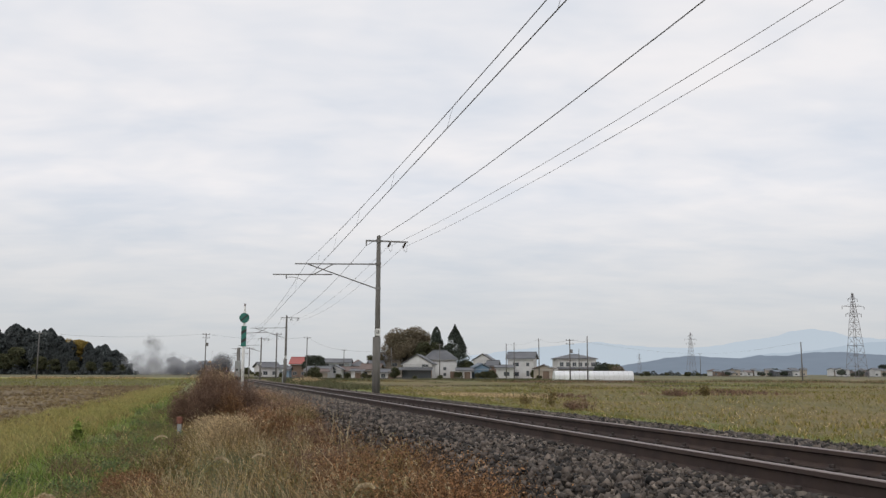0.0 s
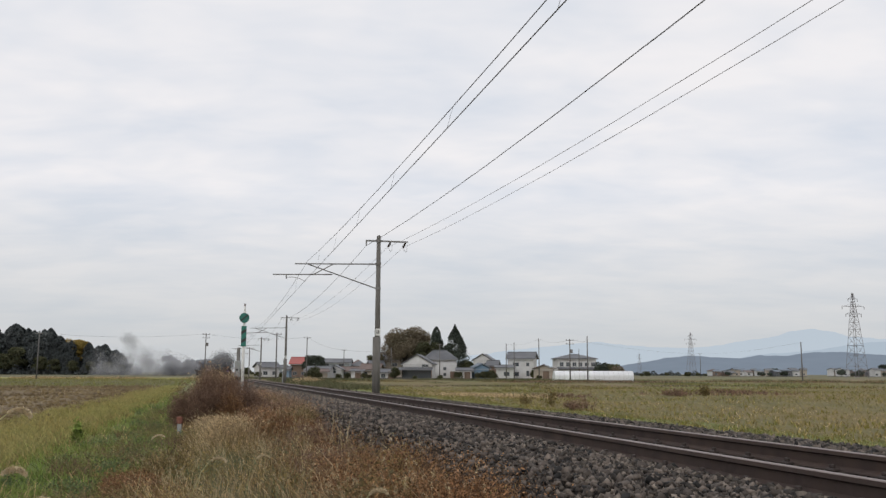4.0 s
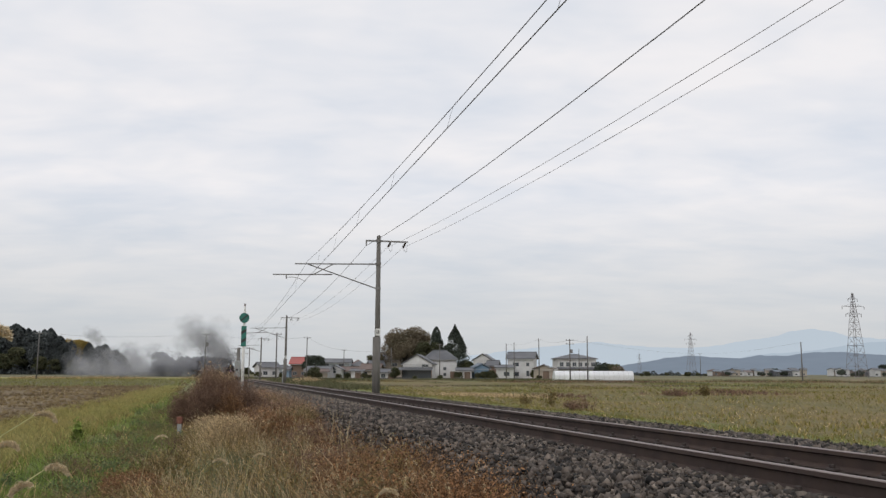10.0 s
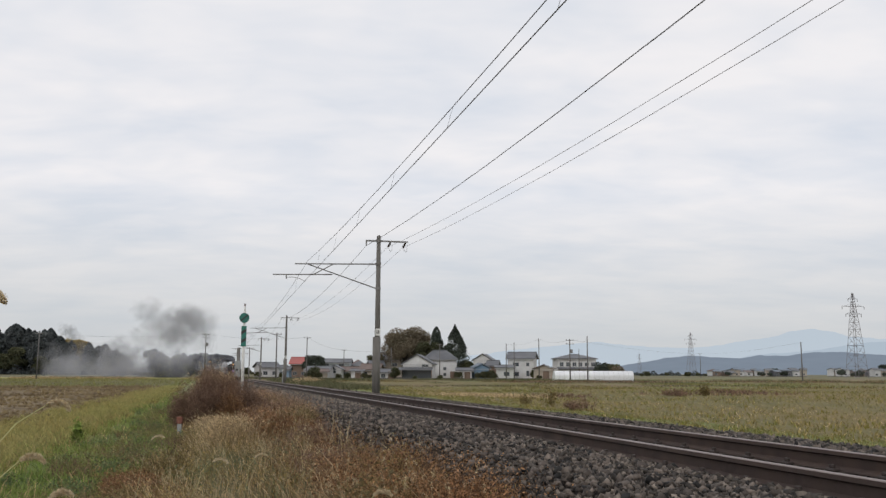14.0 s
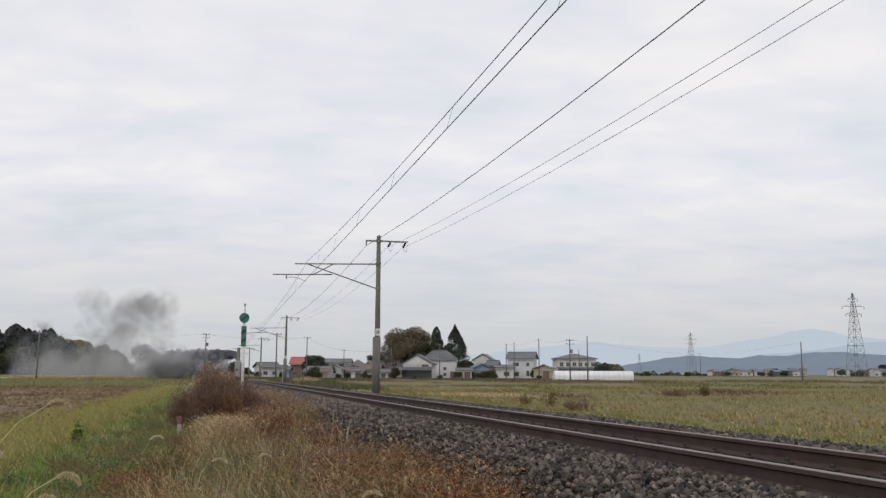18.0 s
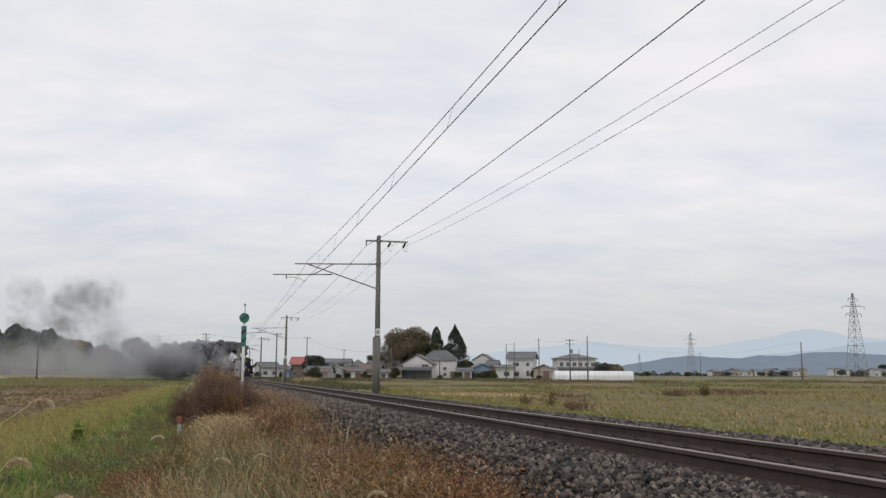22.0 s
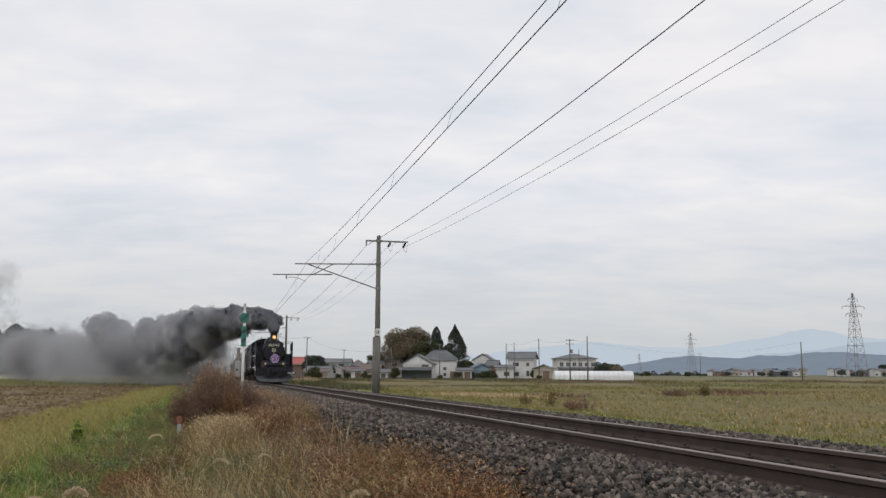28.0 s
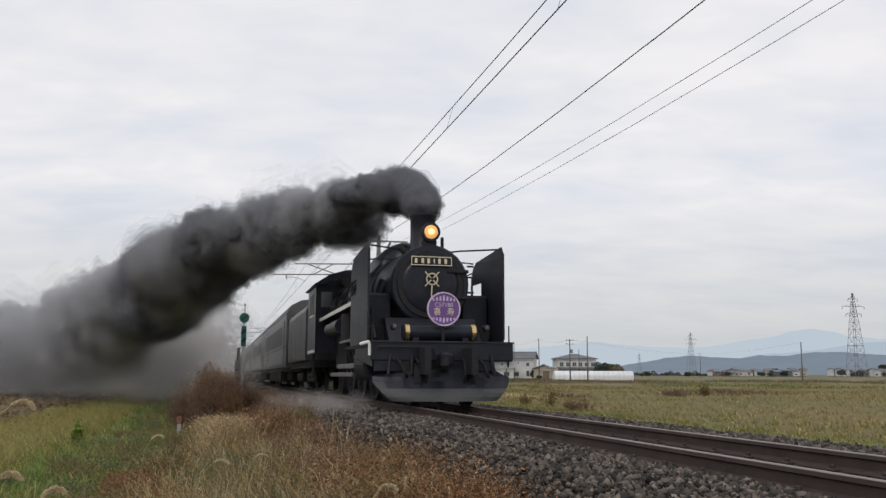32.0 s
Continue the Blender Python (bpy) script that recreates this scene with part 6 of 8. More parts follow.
def build_trees():
    r = random.Random(21)
    big = "large round tree with dull green and brown autumn leaves"
    put(broad_tree(16.2, 14.6, LEAF_OLIVE, 1, big, 30000, 0.19), 715, 268)
    put(broad_tree(15.4, 11.5, LEAF_OLIVE, 2, big, 20000, 0.19), 738, 272)
    put(broad_tree(11.5, 9.5, LEAF_DULL, 40, "olive-green tree before the brown one", 12000, 0.19), 756, 262)
    put(broad_tree(8.0, 6.0, LEAF_DULL, 3, "green tree beside the houses", 3500, 0.28), 665, 268)
    put(conifer(15.6, 5.2, LEAF_DARK, 4, "tall narrow dark conifer behind the houses", 12000, 0.22, 0.1), 773, 266)
    put(conifer(16.2, 11.0, LEAF_DARK, 5, "broad dark conifer behind the houses", 22000, 0.22), 806, 264)
    put(broad_tree(7.3, 4.8, LEAF_DARK, 6, "small dark round tree by a house", 2500, 0.26), 549, 268)
    put(broad_tree(7.4, 5.0, LEAF_DARK, 7, "small dark round tree by a house", 2500, 0.26), 562, 266)
    put(broad_tree(4.9, 4.6, LEAF_DARK, 8, "dark clipped garden tree beside a house", 4500, 0.18), 1066, 246)
    put(broad_tree(4.4, 6.0, LEAF_OLIVE, 41, "dull brown garden trees behind the greenhouse", 3500, 0.22), 1094, 330)
    put(broad_tree(5.5, 5.5, LEAF_DULL, 9, "garden tree beside a white house", 2500, 0.25), 826, 262)
    put(broad_tree(3.0, 4.0, LEAF_DULL, 10, "low green shrub before the houses", 1500, 0.22), 558, 222)
    put(broad_tree(3.2, 3.0, LEAF_DULL, 11, "low green shrub before the houses", 1500, 0.22), 700, 226)
    shrub = put(broad_tree(2.1, 2.8, LEAF_DULL, 17, "dull green garden shrub before the houses", 1100, 0.18), 556, 234)
    for px, d, k in ((458, 255, 0.9), (500, 250, 0.8), (546, 232, 0.9), (566, 233, 0.8), (600, 240, 0.7), (616, 242, 0.8), (645, 230, 0.8), (655, 231, 0.6), (697, 229, 0.9), (812, 236, 1.0), (818, 246, 1.5), (847, 238, 0.9), (858, 240, 1.1), (868, 238, 1.2), (876, 236, 0.8), (955, 222, 0.6), (948, 246, 1.3), (1062, 240, 1.1), (1071, 262, 1.4), (830, 252, 1.7), (840, 256, 1.5), (780, 228, 0.6), (735, 224, 0.5)):
        put_copy(shrub, px, d, k, px * 7.0)
    put(broad_tree(9, 8, LEAF_DARK, 12, "dark tree at the edge of the hamlet", 2600, 0.4), 1566, 640)
    put(broad_tree(5, 9, LEAF_DARK, 13, "dark hedge trees in a far hamlet", 2600, 0.4), 1545, 660)
    put(broad_tree(6.0, 6.0, LEAF_DARK, 14, "dark leafy tree in a far hamlet", 2000, 0.4), 1372, 690)
    dark = put(broad_tree(5.0, 7.0, LEAF_DARK, 16, "dark leafy tree in a far hamlet", 1200, 0.45), 1290, 680)
    for k in range(22):
        px = r.choice((r.uniform(1258, 1420), r.uniform(1480, 1568)))
        put_copy(dark, px, r.uniform(590, 730), r.uniform(0.5, 1.05), r.uniform(0, 360))
    put(broad_tree(3.2, 5.0, LEAF_DULL, 15, "low dark shrub by the line", 1500, 0.3), 436, 330)
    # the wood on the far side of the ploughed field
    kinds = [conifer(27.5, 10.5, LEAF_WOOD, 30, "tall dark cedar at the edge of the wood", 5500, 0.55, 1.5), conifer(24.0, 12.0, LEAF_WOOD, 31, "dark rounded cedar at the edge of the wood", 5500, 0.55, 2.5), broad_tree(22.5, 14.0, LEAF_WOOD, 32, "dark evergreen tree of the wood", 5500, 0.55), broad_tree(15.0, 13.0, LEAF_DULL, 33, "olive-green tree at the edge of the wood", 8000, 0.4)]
    put(kinds[0], 22, 498); put(kinds[1], 52, 506); put(kinds[2], 4, 492); put(kinds[3], 30, 472)
    tops = [(-120, 585), (-40, 588), (0, 584), (25, 575), (45, 578), (52, 596), (60, 580), (85, 582), (100, 598), (115, 604), (140, 606), (160, 606), (185, 613), (205, 617), (220, 625), (236, 640)]
    x = -130.0
    while x < 234:
        y = np.interp(x, [a for a, _ in tops], [b for _, b in tops]) + r.uniform(-2, 7)
        d = r.uniform(490, 545)
        need = (660.6 - 3.0 - y) / 1540.3 * d + 1.9
        k = r.choice((0, 0, 1, 1, 2))
        base = (27.5, 24.0, 22.5)[k]
        put_copy(kinds[k], x, d, need / base, r.uniform(0, 360))
        put_copy(kinds[r.choice((1, 2))], x + r.uniform(-4, 4), d - 20, need / base * r.uniform(0.45, 0.78), r.uniform(0, 360))
        x += r.uniform(6, 12)
    for px, s in ((8, 0.8), (70, 0.7), (96, 0.6), (130, 0.55), (190, 0.5), (215, 0.4), (160, 0.5)):
        put_copy(kinds[3], px, 468, s, px * 3.0)
    put(broad_tree(21.6, 13.3, LEAF_GOLD, 34, "golden autumn tree rising out of the wood", 9000, 0.36), 130, 512)
    put(broad_tree(21.0, 10.0, LEAF_GOLD, 35, "golden autumn tree rising out of the wood", 7000, 0.36), 146, 512)
    g = np.random.default_rng(77)
    n = 9000
    px = g.uniform(-140, 238, n)
    P = np.stack([at_px(px, 472), 472 + g.uniform(-8, 12, n), -1.5 + (2.6 + 2.2 * np.sin(px * 0.21) + 1.2 * np.sin(px * 0.53)) * g.uniform(0, 1, n) ** 0.8], 1)
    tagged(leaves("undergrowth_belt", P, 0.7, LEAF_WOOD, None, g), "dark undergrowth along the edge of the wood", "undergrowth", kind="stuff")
    n = 7000
    px = np.concatenate([g.uniform(1120, 1425, n // 2), g.uniform(1470, 1580, n // 2)])
    d = 735 + g.uniform(-8, 14, n)
    P = np.stack([at_px(px, d), d, -1.3 + (2.0 + 1.4 * np.sin(px * 0.17) + 1.1 * np.sin(px * 0.43)) * g.uniform(0, 1, n)], 1)
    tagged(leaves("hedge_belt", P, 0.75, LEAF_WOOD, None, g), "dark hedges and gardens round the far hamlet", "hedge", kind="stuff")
    # far tree belt behind the village
    b = broad_tree(6, 9, LEAF_DULL, 36, "distant rounded tree in the fields", 1500, 0.5)
    put(b, 1085, 420)
    for k in range(16):
        put_copy(b, r.choice((r.uniform(440, 480), r.uniform(860, 900), r.uniform(1120, 1260))), r.uniform(420, 700), r.uniform(0.25, 0.5), r.uniform(0, 360))


build_trees()


# ---- lineside signal ----
M_SIGGREEN = mat("signal_green", (0.015, 0.17, 0.13), (0.02, 0.14, 0.11), 3, 0.45, c3=(0.03, 0.12, 0.1))
M_SIGBLK = mat("signal_black", (0.018, 0.022, 0.022), (0.03, 0.03, 0.03), 3, 0.5)
M_BOXGREY = mat("pale_grey_cabinet", (0.30, 0.31, 0.305), (0.25, 0.26, 0.25), 4, 0.6, c3=(0.3, 0.3, 0.28))
M_REDRUST = mat("rust_red_paint", (0.21, 0.075, 0.05), (0.15, 0.06, 0.042), 6, 0.8)


def build_signal():
    z0 = field_z(-3.15, 40)
    p = on_track(-3.15, 40, 0)
    S = thing("signal_post", "white railway signal post with a green disc and board", "signal", at=pose(p.x, p.y, 0, 0, 0, 6))
    part("post", cyl(new_bm(), (0, 0, z0 - 0.2), (0, 0, 3.2), 0.062, seg=14), M_WHITE, S, smooth=True)
    part("tip", cyl(new_bm(), (0, 0, 3.2), (0, 0, 3.5), 0.04, 0.03, 10), M_WHITE, S)
    part("tip_cap", cyl(new_bm(), (0, 0, 3.42), (0, 0, 3.52), 0.045, 0.03, 10), M_BROWNROOF, S)
    disc = part("disc", cyl(new_bm(), (0, -0.08, 2.89), (0, -0.11, 2.89), 0.215, seg=36), M_SIGGREEN, S, "green disc with a black slanting bar")
    part("slash", box(new_bm(), -0.19, 0.19, -0.008, 0.0, -0.028, 0.028, 0, Matrix.Translation((0, -0.112, 2.89)) @ pose(0, 0, 0, 0, -40, 0)), M_SIGBLK, disc)
    board = part("board", box(new_bm(), -0.11, 0.11, -0.10, -0.07, 1.66, 2.54, 0.01), M_SIGGREEN, S, "tall green board with black slanting bars")
    for z in (2.28, 1.9):
        bm = new_bm()
        prism(bm, [(-0.108, z - 0.12), (0.108, z + 0.02), (0.108, z + 0.16), (-0.108, z + 0.02)], -0.106, -0.101, "y")
        part("slash", bm, M_SIGBLK, board)
    for z in (2.0, 2.75):
        part("bracket", box(new_bm(), -0.03, 0.03, -0.08, 0.03, z - 0.03, z + 0.03), M_STEEL, S)
    part("base", cyl(new_bm(), (0, 0, z0 - 0.1), (0, 0, z0 + 0.5), 0.11, seg=14), M_REDRUST, S, "rust-red base sleeve")
    p = on_track(-3.34, 40.6, 0)
    B = thing("relay_cabinet", "pale grey lineside cabinet on a thick post", "cabinet", at=pose(p.x, p.y, 0, 0, 0, 10))
    part("post", cyl(new_bm(), (0, 0, z0 - 0.2), (0, 0, 1.62), 0.075, seg=12), M_CONC, B, smooth=True)
    body = part("body", box(new_bm(), -0.13, 0.12, -0.24, -0.06, 0.35, 1.05, 0.015), M_BOXGREY, B)
    part("door", box(new_bm(), -0.11, 0.1, -0.255, -0.238, 0.39, 1.0, 0.006), M_BOXGREY, body)
    part("label_bar", box(new_bm(), -0.08, 0.02, -0.262, -0.254, 0.62, 0.7), M_BLACK, body)
    part("handle", box(new_bm(), 0.06, 0.08, -0.275, -0.254, 0.6, 0.74), M_STEEL, body)
    # small marker posts in the grass
    for u, s, h, top, lab in ((-5.01, 22.5, 0.48, M_REDRUST, "short white marker post with a rust-red head in the grass"), (3.3, 107.0, 1.7, M_WHITE, "thin white lineside marker post")):
        p = on_track(u, s, 0)
        z = field_z(u, s) if u < 0 else rail_z(s) - 0.4
        K = thing("marker_post", lab, "post", at=pose(p.x, p.y, z, 0, 0, 5))
        part("stake", box(new_bm(), -0.045, 0.045, -0.045, 0.045, -0.2, h - 0.15, 0.01), M_BOXGREY, K)
        part("head", box(new_bm(), -0.06, 0.06, -0.06, 0.06, h - 0.16, h, 0.012), top, K)


build_signal()


# ---- grasses, weeds and bushes ----
def zone_z(u, s):
    """Ground level for arrays."""
    base = -0.62 - 0.0027 * np.clip(s, -40, 240)
    kr = np.clip((u - 4.0) / 9.0, 0, 1)
    kl = np.clip((-u - 2.2) / 1.2, 0, 1)
    return np.where(u > 0, base + 0.2 * (1 - kr), base - 0.03 - 0.28 * kl * np.maximum(0, 1 - np.maximum(s, 0) / 160))


def scatter(n, u0, u1, s0, s1, g, near=1.0):
    """Random places in a strip, denser towards the camera."""
    u = g.uniform(u0, u1, n)
    s = s0 + (s1 - s0) * g.uniform(0, 1, n) ** near
    return u, s


def clumped(n, u0, u1, s0, s1, g, k, spread, near=1.0):
    cu, cs = scatter(k, u0, u1, s0, s1, g, near)
    i = g.integers(0, k, n)
    return np.clip(cu[i] + g.normal(0, spread, n), u0, u1), cs[i] + g.normal(0, spread, n), i


def blades(name, u, s, h, w, lean, g, material, parent=None, z=None, wind=(-0.25, 0.0)):
    """Bent tapering blades: five corners, three faces each."""
    n = len(u)
    z = zone_z(u, s) - 0.03 if z is None else z
    base = to_world(np.stack([u, s, z], 1))
    a = g.uniform(0, 6.28, n)
    dirn = np.stack([np.cos(a) * lean + wind[0] * lean, np.sin(a) * lean + wind[1] * lean, np.ones(n)], 1)
    b = g.uniform(0, 6.28, n)
    side = np.stack([np.cos(b), np.sin(b), np.zeros(n)], 1) * (w / 2)[:, None]
    mid = base + dirn * (h * 0.55)[:, None] * [0.55, 0.55, 1]
    tip = base + dirn * h[:, None] * [1.25, 1.25, 0.95]
    V = np.stack([base - side, base + side, mid - side * 0.8, mid + side * 0.8, tip], 1).reshape(-1, 3)
    k = np.arange(n)[:, None] * 5
    F = np.concatenate([k + [0, 1, 3], k + [0, 3, 2], k + [2, 3, 4]])
    return fast_mesh(name, V, F, material, parent), tip, mid


def flecks(name, P, size, g, material, parent=None):
    """Tiny seeds and leaf scraps."""
    n = len(P)
    d = g.normal(size=(n, 3, 3)) * (size * g.uniform(0.5, 1.4, n))[:, None, None]
    V = (P[:, None, :] + d).reshape(-1, 3)
    F = np.arange(3 * n).reshape(n, 3)
    return fast_mesh(name, V, F, material, parent)


G_RED = leafy("reddish_dry_weed", (0.19, 0.102, 0.052), (0.26, 0.15, 0.07), (0.14, 0.08, 0.045), 1.2, 0.55)
G_TAN = leafy("tan_dry_grass", (0.42, 0.295, 0.155), (0.29, 0.19, 0.09), (0.19, 0.125, 0.065), 2.5, 0.85)
G_PALE = leafy("pale_straw", (0.50, 0.41, 0.25), (0.42, 0.33, 0.18), (0.36, 0.28, 0.15), 1.5, 0.3)
G_BROWN = leafy("dark_brown_weed", (0.17, 0.105, 0.072), (0.22, 0.14, 0.095), (0.13, 0.082, 0.06), 2.2, 0.55)
G_GREEN = leafy("green_grass", (0.15, 0.215, 0.046), (0.21, 0.255, 0.062), (0.28, 0.25, 0.09), 0.5, 0.5)
G_BLUEGREEN = leafy("grey_green_grass", (0.12, 0.16, 0.085), (0.16, 0.19, 0.1), (0.2, 0.2, 0.1), 1.0, 0.3)
G_YELLOW = leafy("yellow_green_stubble", (0.345, 0.31, 0.11), (0.26, 0.27, 0.085), (0.38, 0.30, 0.14), 0.6, 0.35)
G_STUB = leafy("straw_stubble", (0.27, 0.195, 0.048), (0.165, 0.145, 0.024), (0.10, 0.112, 0.017), 0.5, 0.4)


G_MEADOW = leafy("yellow_green_meadow", (0.21, 0.20, 0.06), (0.16, 0.175, 0.05), (0.27, 0.21, 0.085), 0.4, 0.3)
G_RICE = leafy("rice_straw_stubble", (0.34, 0.26, 0.10), (0.25, 0.2, 0.06), (0.16, 0.145, 0.036), 0.35, 0.5)
G_HERB = leafy("dull_herb", (0.10, 0.11, 0.052), (0.14, 0.125, 0.065), (0.08, 0.1, 0.04), 1.0, 0.5)
G_STRAW = leafy("straw_tan_grass", (0.55, 0.43, 0.26), (0.42, 0.315, 0.175), (0.30, 0.21, 0.11), 1.5, 0.6)
G_OLIVE = leafy("olive_brown_weed", (0.165, 0.13, 0.055), (0.21, 0.15, 0.06), (0.12, 0.11, 0.045), 1.2, 0.6)


G_RUST = leafy("rust_orange_leaves", (0.20, 0.098, 0.045), (0.29, 0.165, 0.075), (0.125, 0.065, 0.036), 3.0, 0.75)
G_PINKISH = leafy("pinkish_brown_leaves", (0.27, 0.17, 0.11), (0.34, 0.225, 0.145), (0.20, 0.125, 0.085), 2.0, 0.5)
G_DEEP = leafy("deep_brown_stems", (0.085, 0.055, 0.034), (0.12, 0.078, 0.045), (0.06, 0.042, 0.03), 2.0, 0.5)
G_OCHRE = leafy("ochre_seeds", (0.33, 0.235, 0.075), (0.22, 0.16, 0.055), (0.16, 0.135, 0.05), 2.0, 0.6)
G_HERBLEAF = leafy("dark_herb_leaves", (0.11, 0.155, 0.06), (0.14, 0.18, 0.075), (0.085, 0.115, 0.055), 1.2, 0.5)
G_FIELDGREEN = leafy("field_regrowth", (0.13, 0.145, 0.022), (0.18, 0.175, 0.03), (0.22, 0.17, 0.04), 0.3, 0.4)


def stuff(ob, label, category):
    return tagged(ob, label, category, kind="stuff")


def arching(name, u, s, L, w, g, material, wind=(-1.0, -0.2), bend=0.8, z=None):
    """Long blades that rise and bow over with the wind: five pairs of corners each."""
    n = len(u)
    z = zone_z(u, s) - 0.03 if z is None else z
    base = to_world(np.stack([u, s, z], 1))
    a = g.uniform(0, 6.28, n)
    way = np.stack([np.cos(a) + 0.7 * wind[0], np.sin(a) + 0.7 * wind[1], np.zeros(n)], 1) * g.uniform(0.35, 1.0, n)[:, None] * bend * 0.5
    b = g.uniform(0, 6.28, n)
    side = np.stack([np.cos(b), np.sin(b), np.zeros(n)], 1) * (w / 2)[:, None]
    rows, spine = [], []
    for t in (0.0, 0.3, 0.58, 0.82, 1.0):
        c = base + way * (L * t ** 1.9)[:, None] + np.array([0, 0, 1.0]) * (L * (t - 0.42 * bend * t ** 2.4))[:, None]
        k = 1.0 - 0.9 * t
        rows += [c - side * k, c + side * k]
        spine.append(c)
    V = np.stack(rows, 1).reshape(-1, 3)
    o = np.arange(n)[:, None] * 10
    F = np.concatenate([np.concatenate([o + [2 * i, 2 * i + 1, 2 * i + 3], o + [2 * i, 2 * i + 3, 2 * i + 2]]) for i in range(4)])
    return fast_mesh(name, V, F, material), spine


def leafed(name, u, s, h, lean, per, size, g, stem, leaf, label, spread=0.035, low=0.25):
    """Many-leaved weeds: thin stems with small leaves up their length."""
    ob, tip, mid = blades(name, u, s, h, np.full(len(u), 0.006), lean, g, stem)
    stuff(ob, label, "weeds")
    k = np.repeat(np.arange(len(u)), per)
    f = g.uniform(low, 1.05, (len(k), 1))
    root = 2 * mid[k] - tip[k]
    P = np.where(f < 0.55, root + (mid[k] - root) * (f / 0.55), mid[k] + (tip[k] - mid[k]) * (f - 0.55) / 0.45)
    P = P + g.normal(0, 1, P.shape) * spread * (1.15 - 0.7 * f)
    stuff(leaves(name + "_leaves", P, size, leaf, None, g), label, "weeds")


def build_verge():
    g = np.random.default_rng(3)
    # rusty small-leaved weeds that lap over the foot of the ballast
    u, s, i = clumped(8200, -3.5, -1.75, 6.0, 26, g, 230, 0.19, 1.7)
    tall = g.uniform(0.65, 1.2, 230)
    h = g.uniform(0.28, 0.56, len(u)) * tall[i] * np.clip(0.35 + (-1.7 - u) / 0.9, 0.45, 1.0)
    leafed("dry_weeds", u, s, h, g.uniform(0.05, 0.5, len(u)), 13, 0.0095, g, G_RED, G_RUST, "rust-brown small-leaved weeds gone dry at the foot of the ballast", 0.05)
    u, s, i = clumped(4200, -3.0, -1.55, 6.2, 11.5, g, 60, 0.16, 1.1)
    h = g.uniform(0.3, 0.62, len(u)) * np.clip(0.4 + (-1.5 - u) / 0.8, 0.5, 1.0)
    leafed("rusty_weeds", u, s, h, g.uniform(0.05, 0.5, len(u)), 14, 0.010, g, G_RED, G_RUST, "dense rust-brown leafy weeds lapping over the ballast's foot", 0.05)
    u, s, i = clumped(3600, -3.1, -1.8, 6.0, 22, g, 90, 0.14, 1.5)
    h = g.uniform(0.25, 0.55, len(u)) * g.uniform(0.6, 1.1, 90)[i]
    leafed("dark_weeds", u, s, h, g.uniform(0.05, 0.5, len(u)), 9, 0.009, g, G_BROWN, G_DEEP, "dark brown withered weeds below the ballast", 0.045)
    u, s, i = clumped(4200, -4.7, -2.3, 6.2, 24, g, 70, 0.17, 1.5)
    h = g.uniform(0.35, 0.7, len(u)) * g.uniform(0.6, 1.1, 70)[i]
    leafed("olive_weeds", u, s, h, g.uniform(0.05, 0.4, len(u)), 10, 0.0085, g, G_OLIVE, G_OCHRE, "olive and ochre seeded weeds among the dry grass", 0.04, 0.4)
    u, s = scatter(9000, -3.6, -1.9, 20, 44, g, 1.3)
    leafed("far_dry_weeds", u, s, g.uniform(0.25, 0.75, len(u)), g.uniform(0.05, 0.5, len(u)), 5, 0.017, g, G_TAN, G_PINKISH, "pinkish-brown dry weeds along the ballast farther off", 0.06)
    # long bowed straw grass nearer the field
    u, s, i = clumped(8200, -4.95, -2.7, 6.0, 30, g, 210, 0.14, 1.5)
    L = g.uniform(0.4, 0.95, len(u)) * g.uniform(0.6, 1.1, 210)[i] * np.clip(1.2 - s / 50, 0.7, 1.1)
    ob, spine = arching("dry_grass", u, s, L, g.uniform(0.006, 0.014, len(u)), g, G_TAN, bend=1.0)
    stuff(ob, "long tan dry grass bowed over by the wind", "grass")
    k = g.integers(0, len(u), 15000)
    P = spine[4][k] + (spine[3][k] - spine[4][k]) * g.uniform(-0.1, 1.0, (len(k), 1)) + g.normal(0, 0.008, (len(k), 3))
    stuff(flecks("grass_seeds", P, 0.0045, g, G_PALE), "pale seed heads on the dry grass", "grass")
    u, s, i = clumped(5200, -4.6, -2.6, 6.0, 26, g, 110, 0.16, 1.4)
    L = g.uniform(0.45, 1.05, len(u)) * g.uniform(0.65, 1.1, 110)[i]
    ob, _ = arching("pale_grass", u, s, L, g.uniform(0.004, 0.009, len(u)), g, G_STRAW, bend=0.9)
    stuff(ob, "pale straw grass standing over the weeds", "grass")
    # a tuft of plumed straw grass that sprawls before the brown bush
    n = 1700
    u, s = -4.0 + g.normal(0, 0.17, n), 16.7 + g.normal(0, 0.35, n)
    ob, spine = arching("plumed_grass", u, s, g.uniform(0.6, 1.2, n), g.uniform(0.006, 0.013, n), g, G_STRAW, wind=(-0.1, -0.3), bend=0.75)
    stuff(ob, "sprawling straw-coloured plumed grass before the bush", "grass")
    k = g.integers(0, n, 16000)
    P = spine[4][k] + (spine[3][k] - spine[4][k]) * g.uniform(-0.1, 1.1, (len(k), 1)) + g.normal(0, 0.012, (len(k), 3))
    stuff(flecks("grass_plumes", P, 0.0075, g, G_STRAW), "feathery straw-coloured plumes of the grass", "grass")
    # a dark mat of old stems under it all
    u, s, i = clumped(20000, -5.0, -2.0, 6.0, 44, g, 320, 0.3, 1.4)
    ob, tip, mid = blades("undergrowth", u, s, g.uniform(0.12, 0.36, len(u)), np.full(len(u), 0.010), g.uniform(0.3, 1.1, len(u)), g, G_DEEP)
    stuff(ob, "dark brown undergrowth among the dry grass", "weeds")
    u, s, i = clumped(5200, -4.4, -2.9, 6.2, 17, g, 34, 0.12, 1.3)
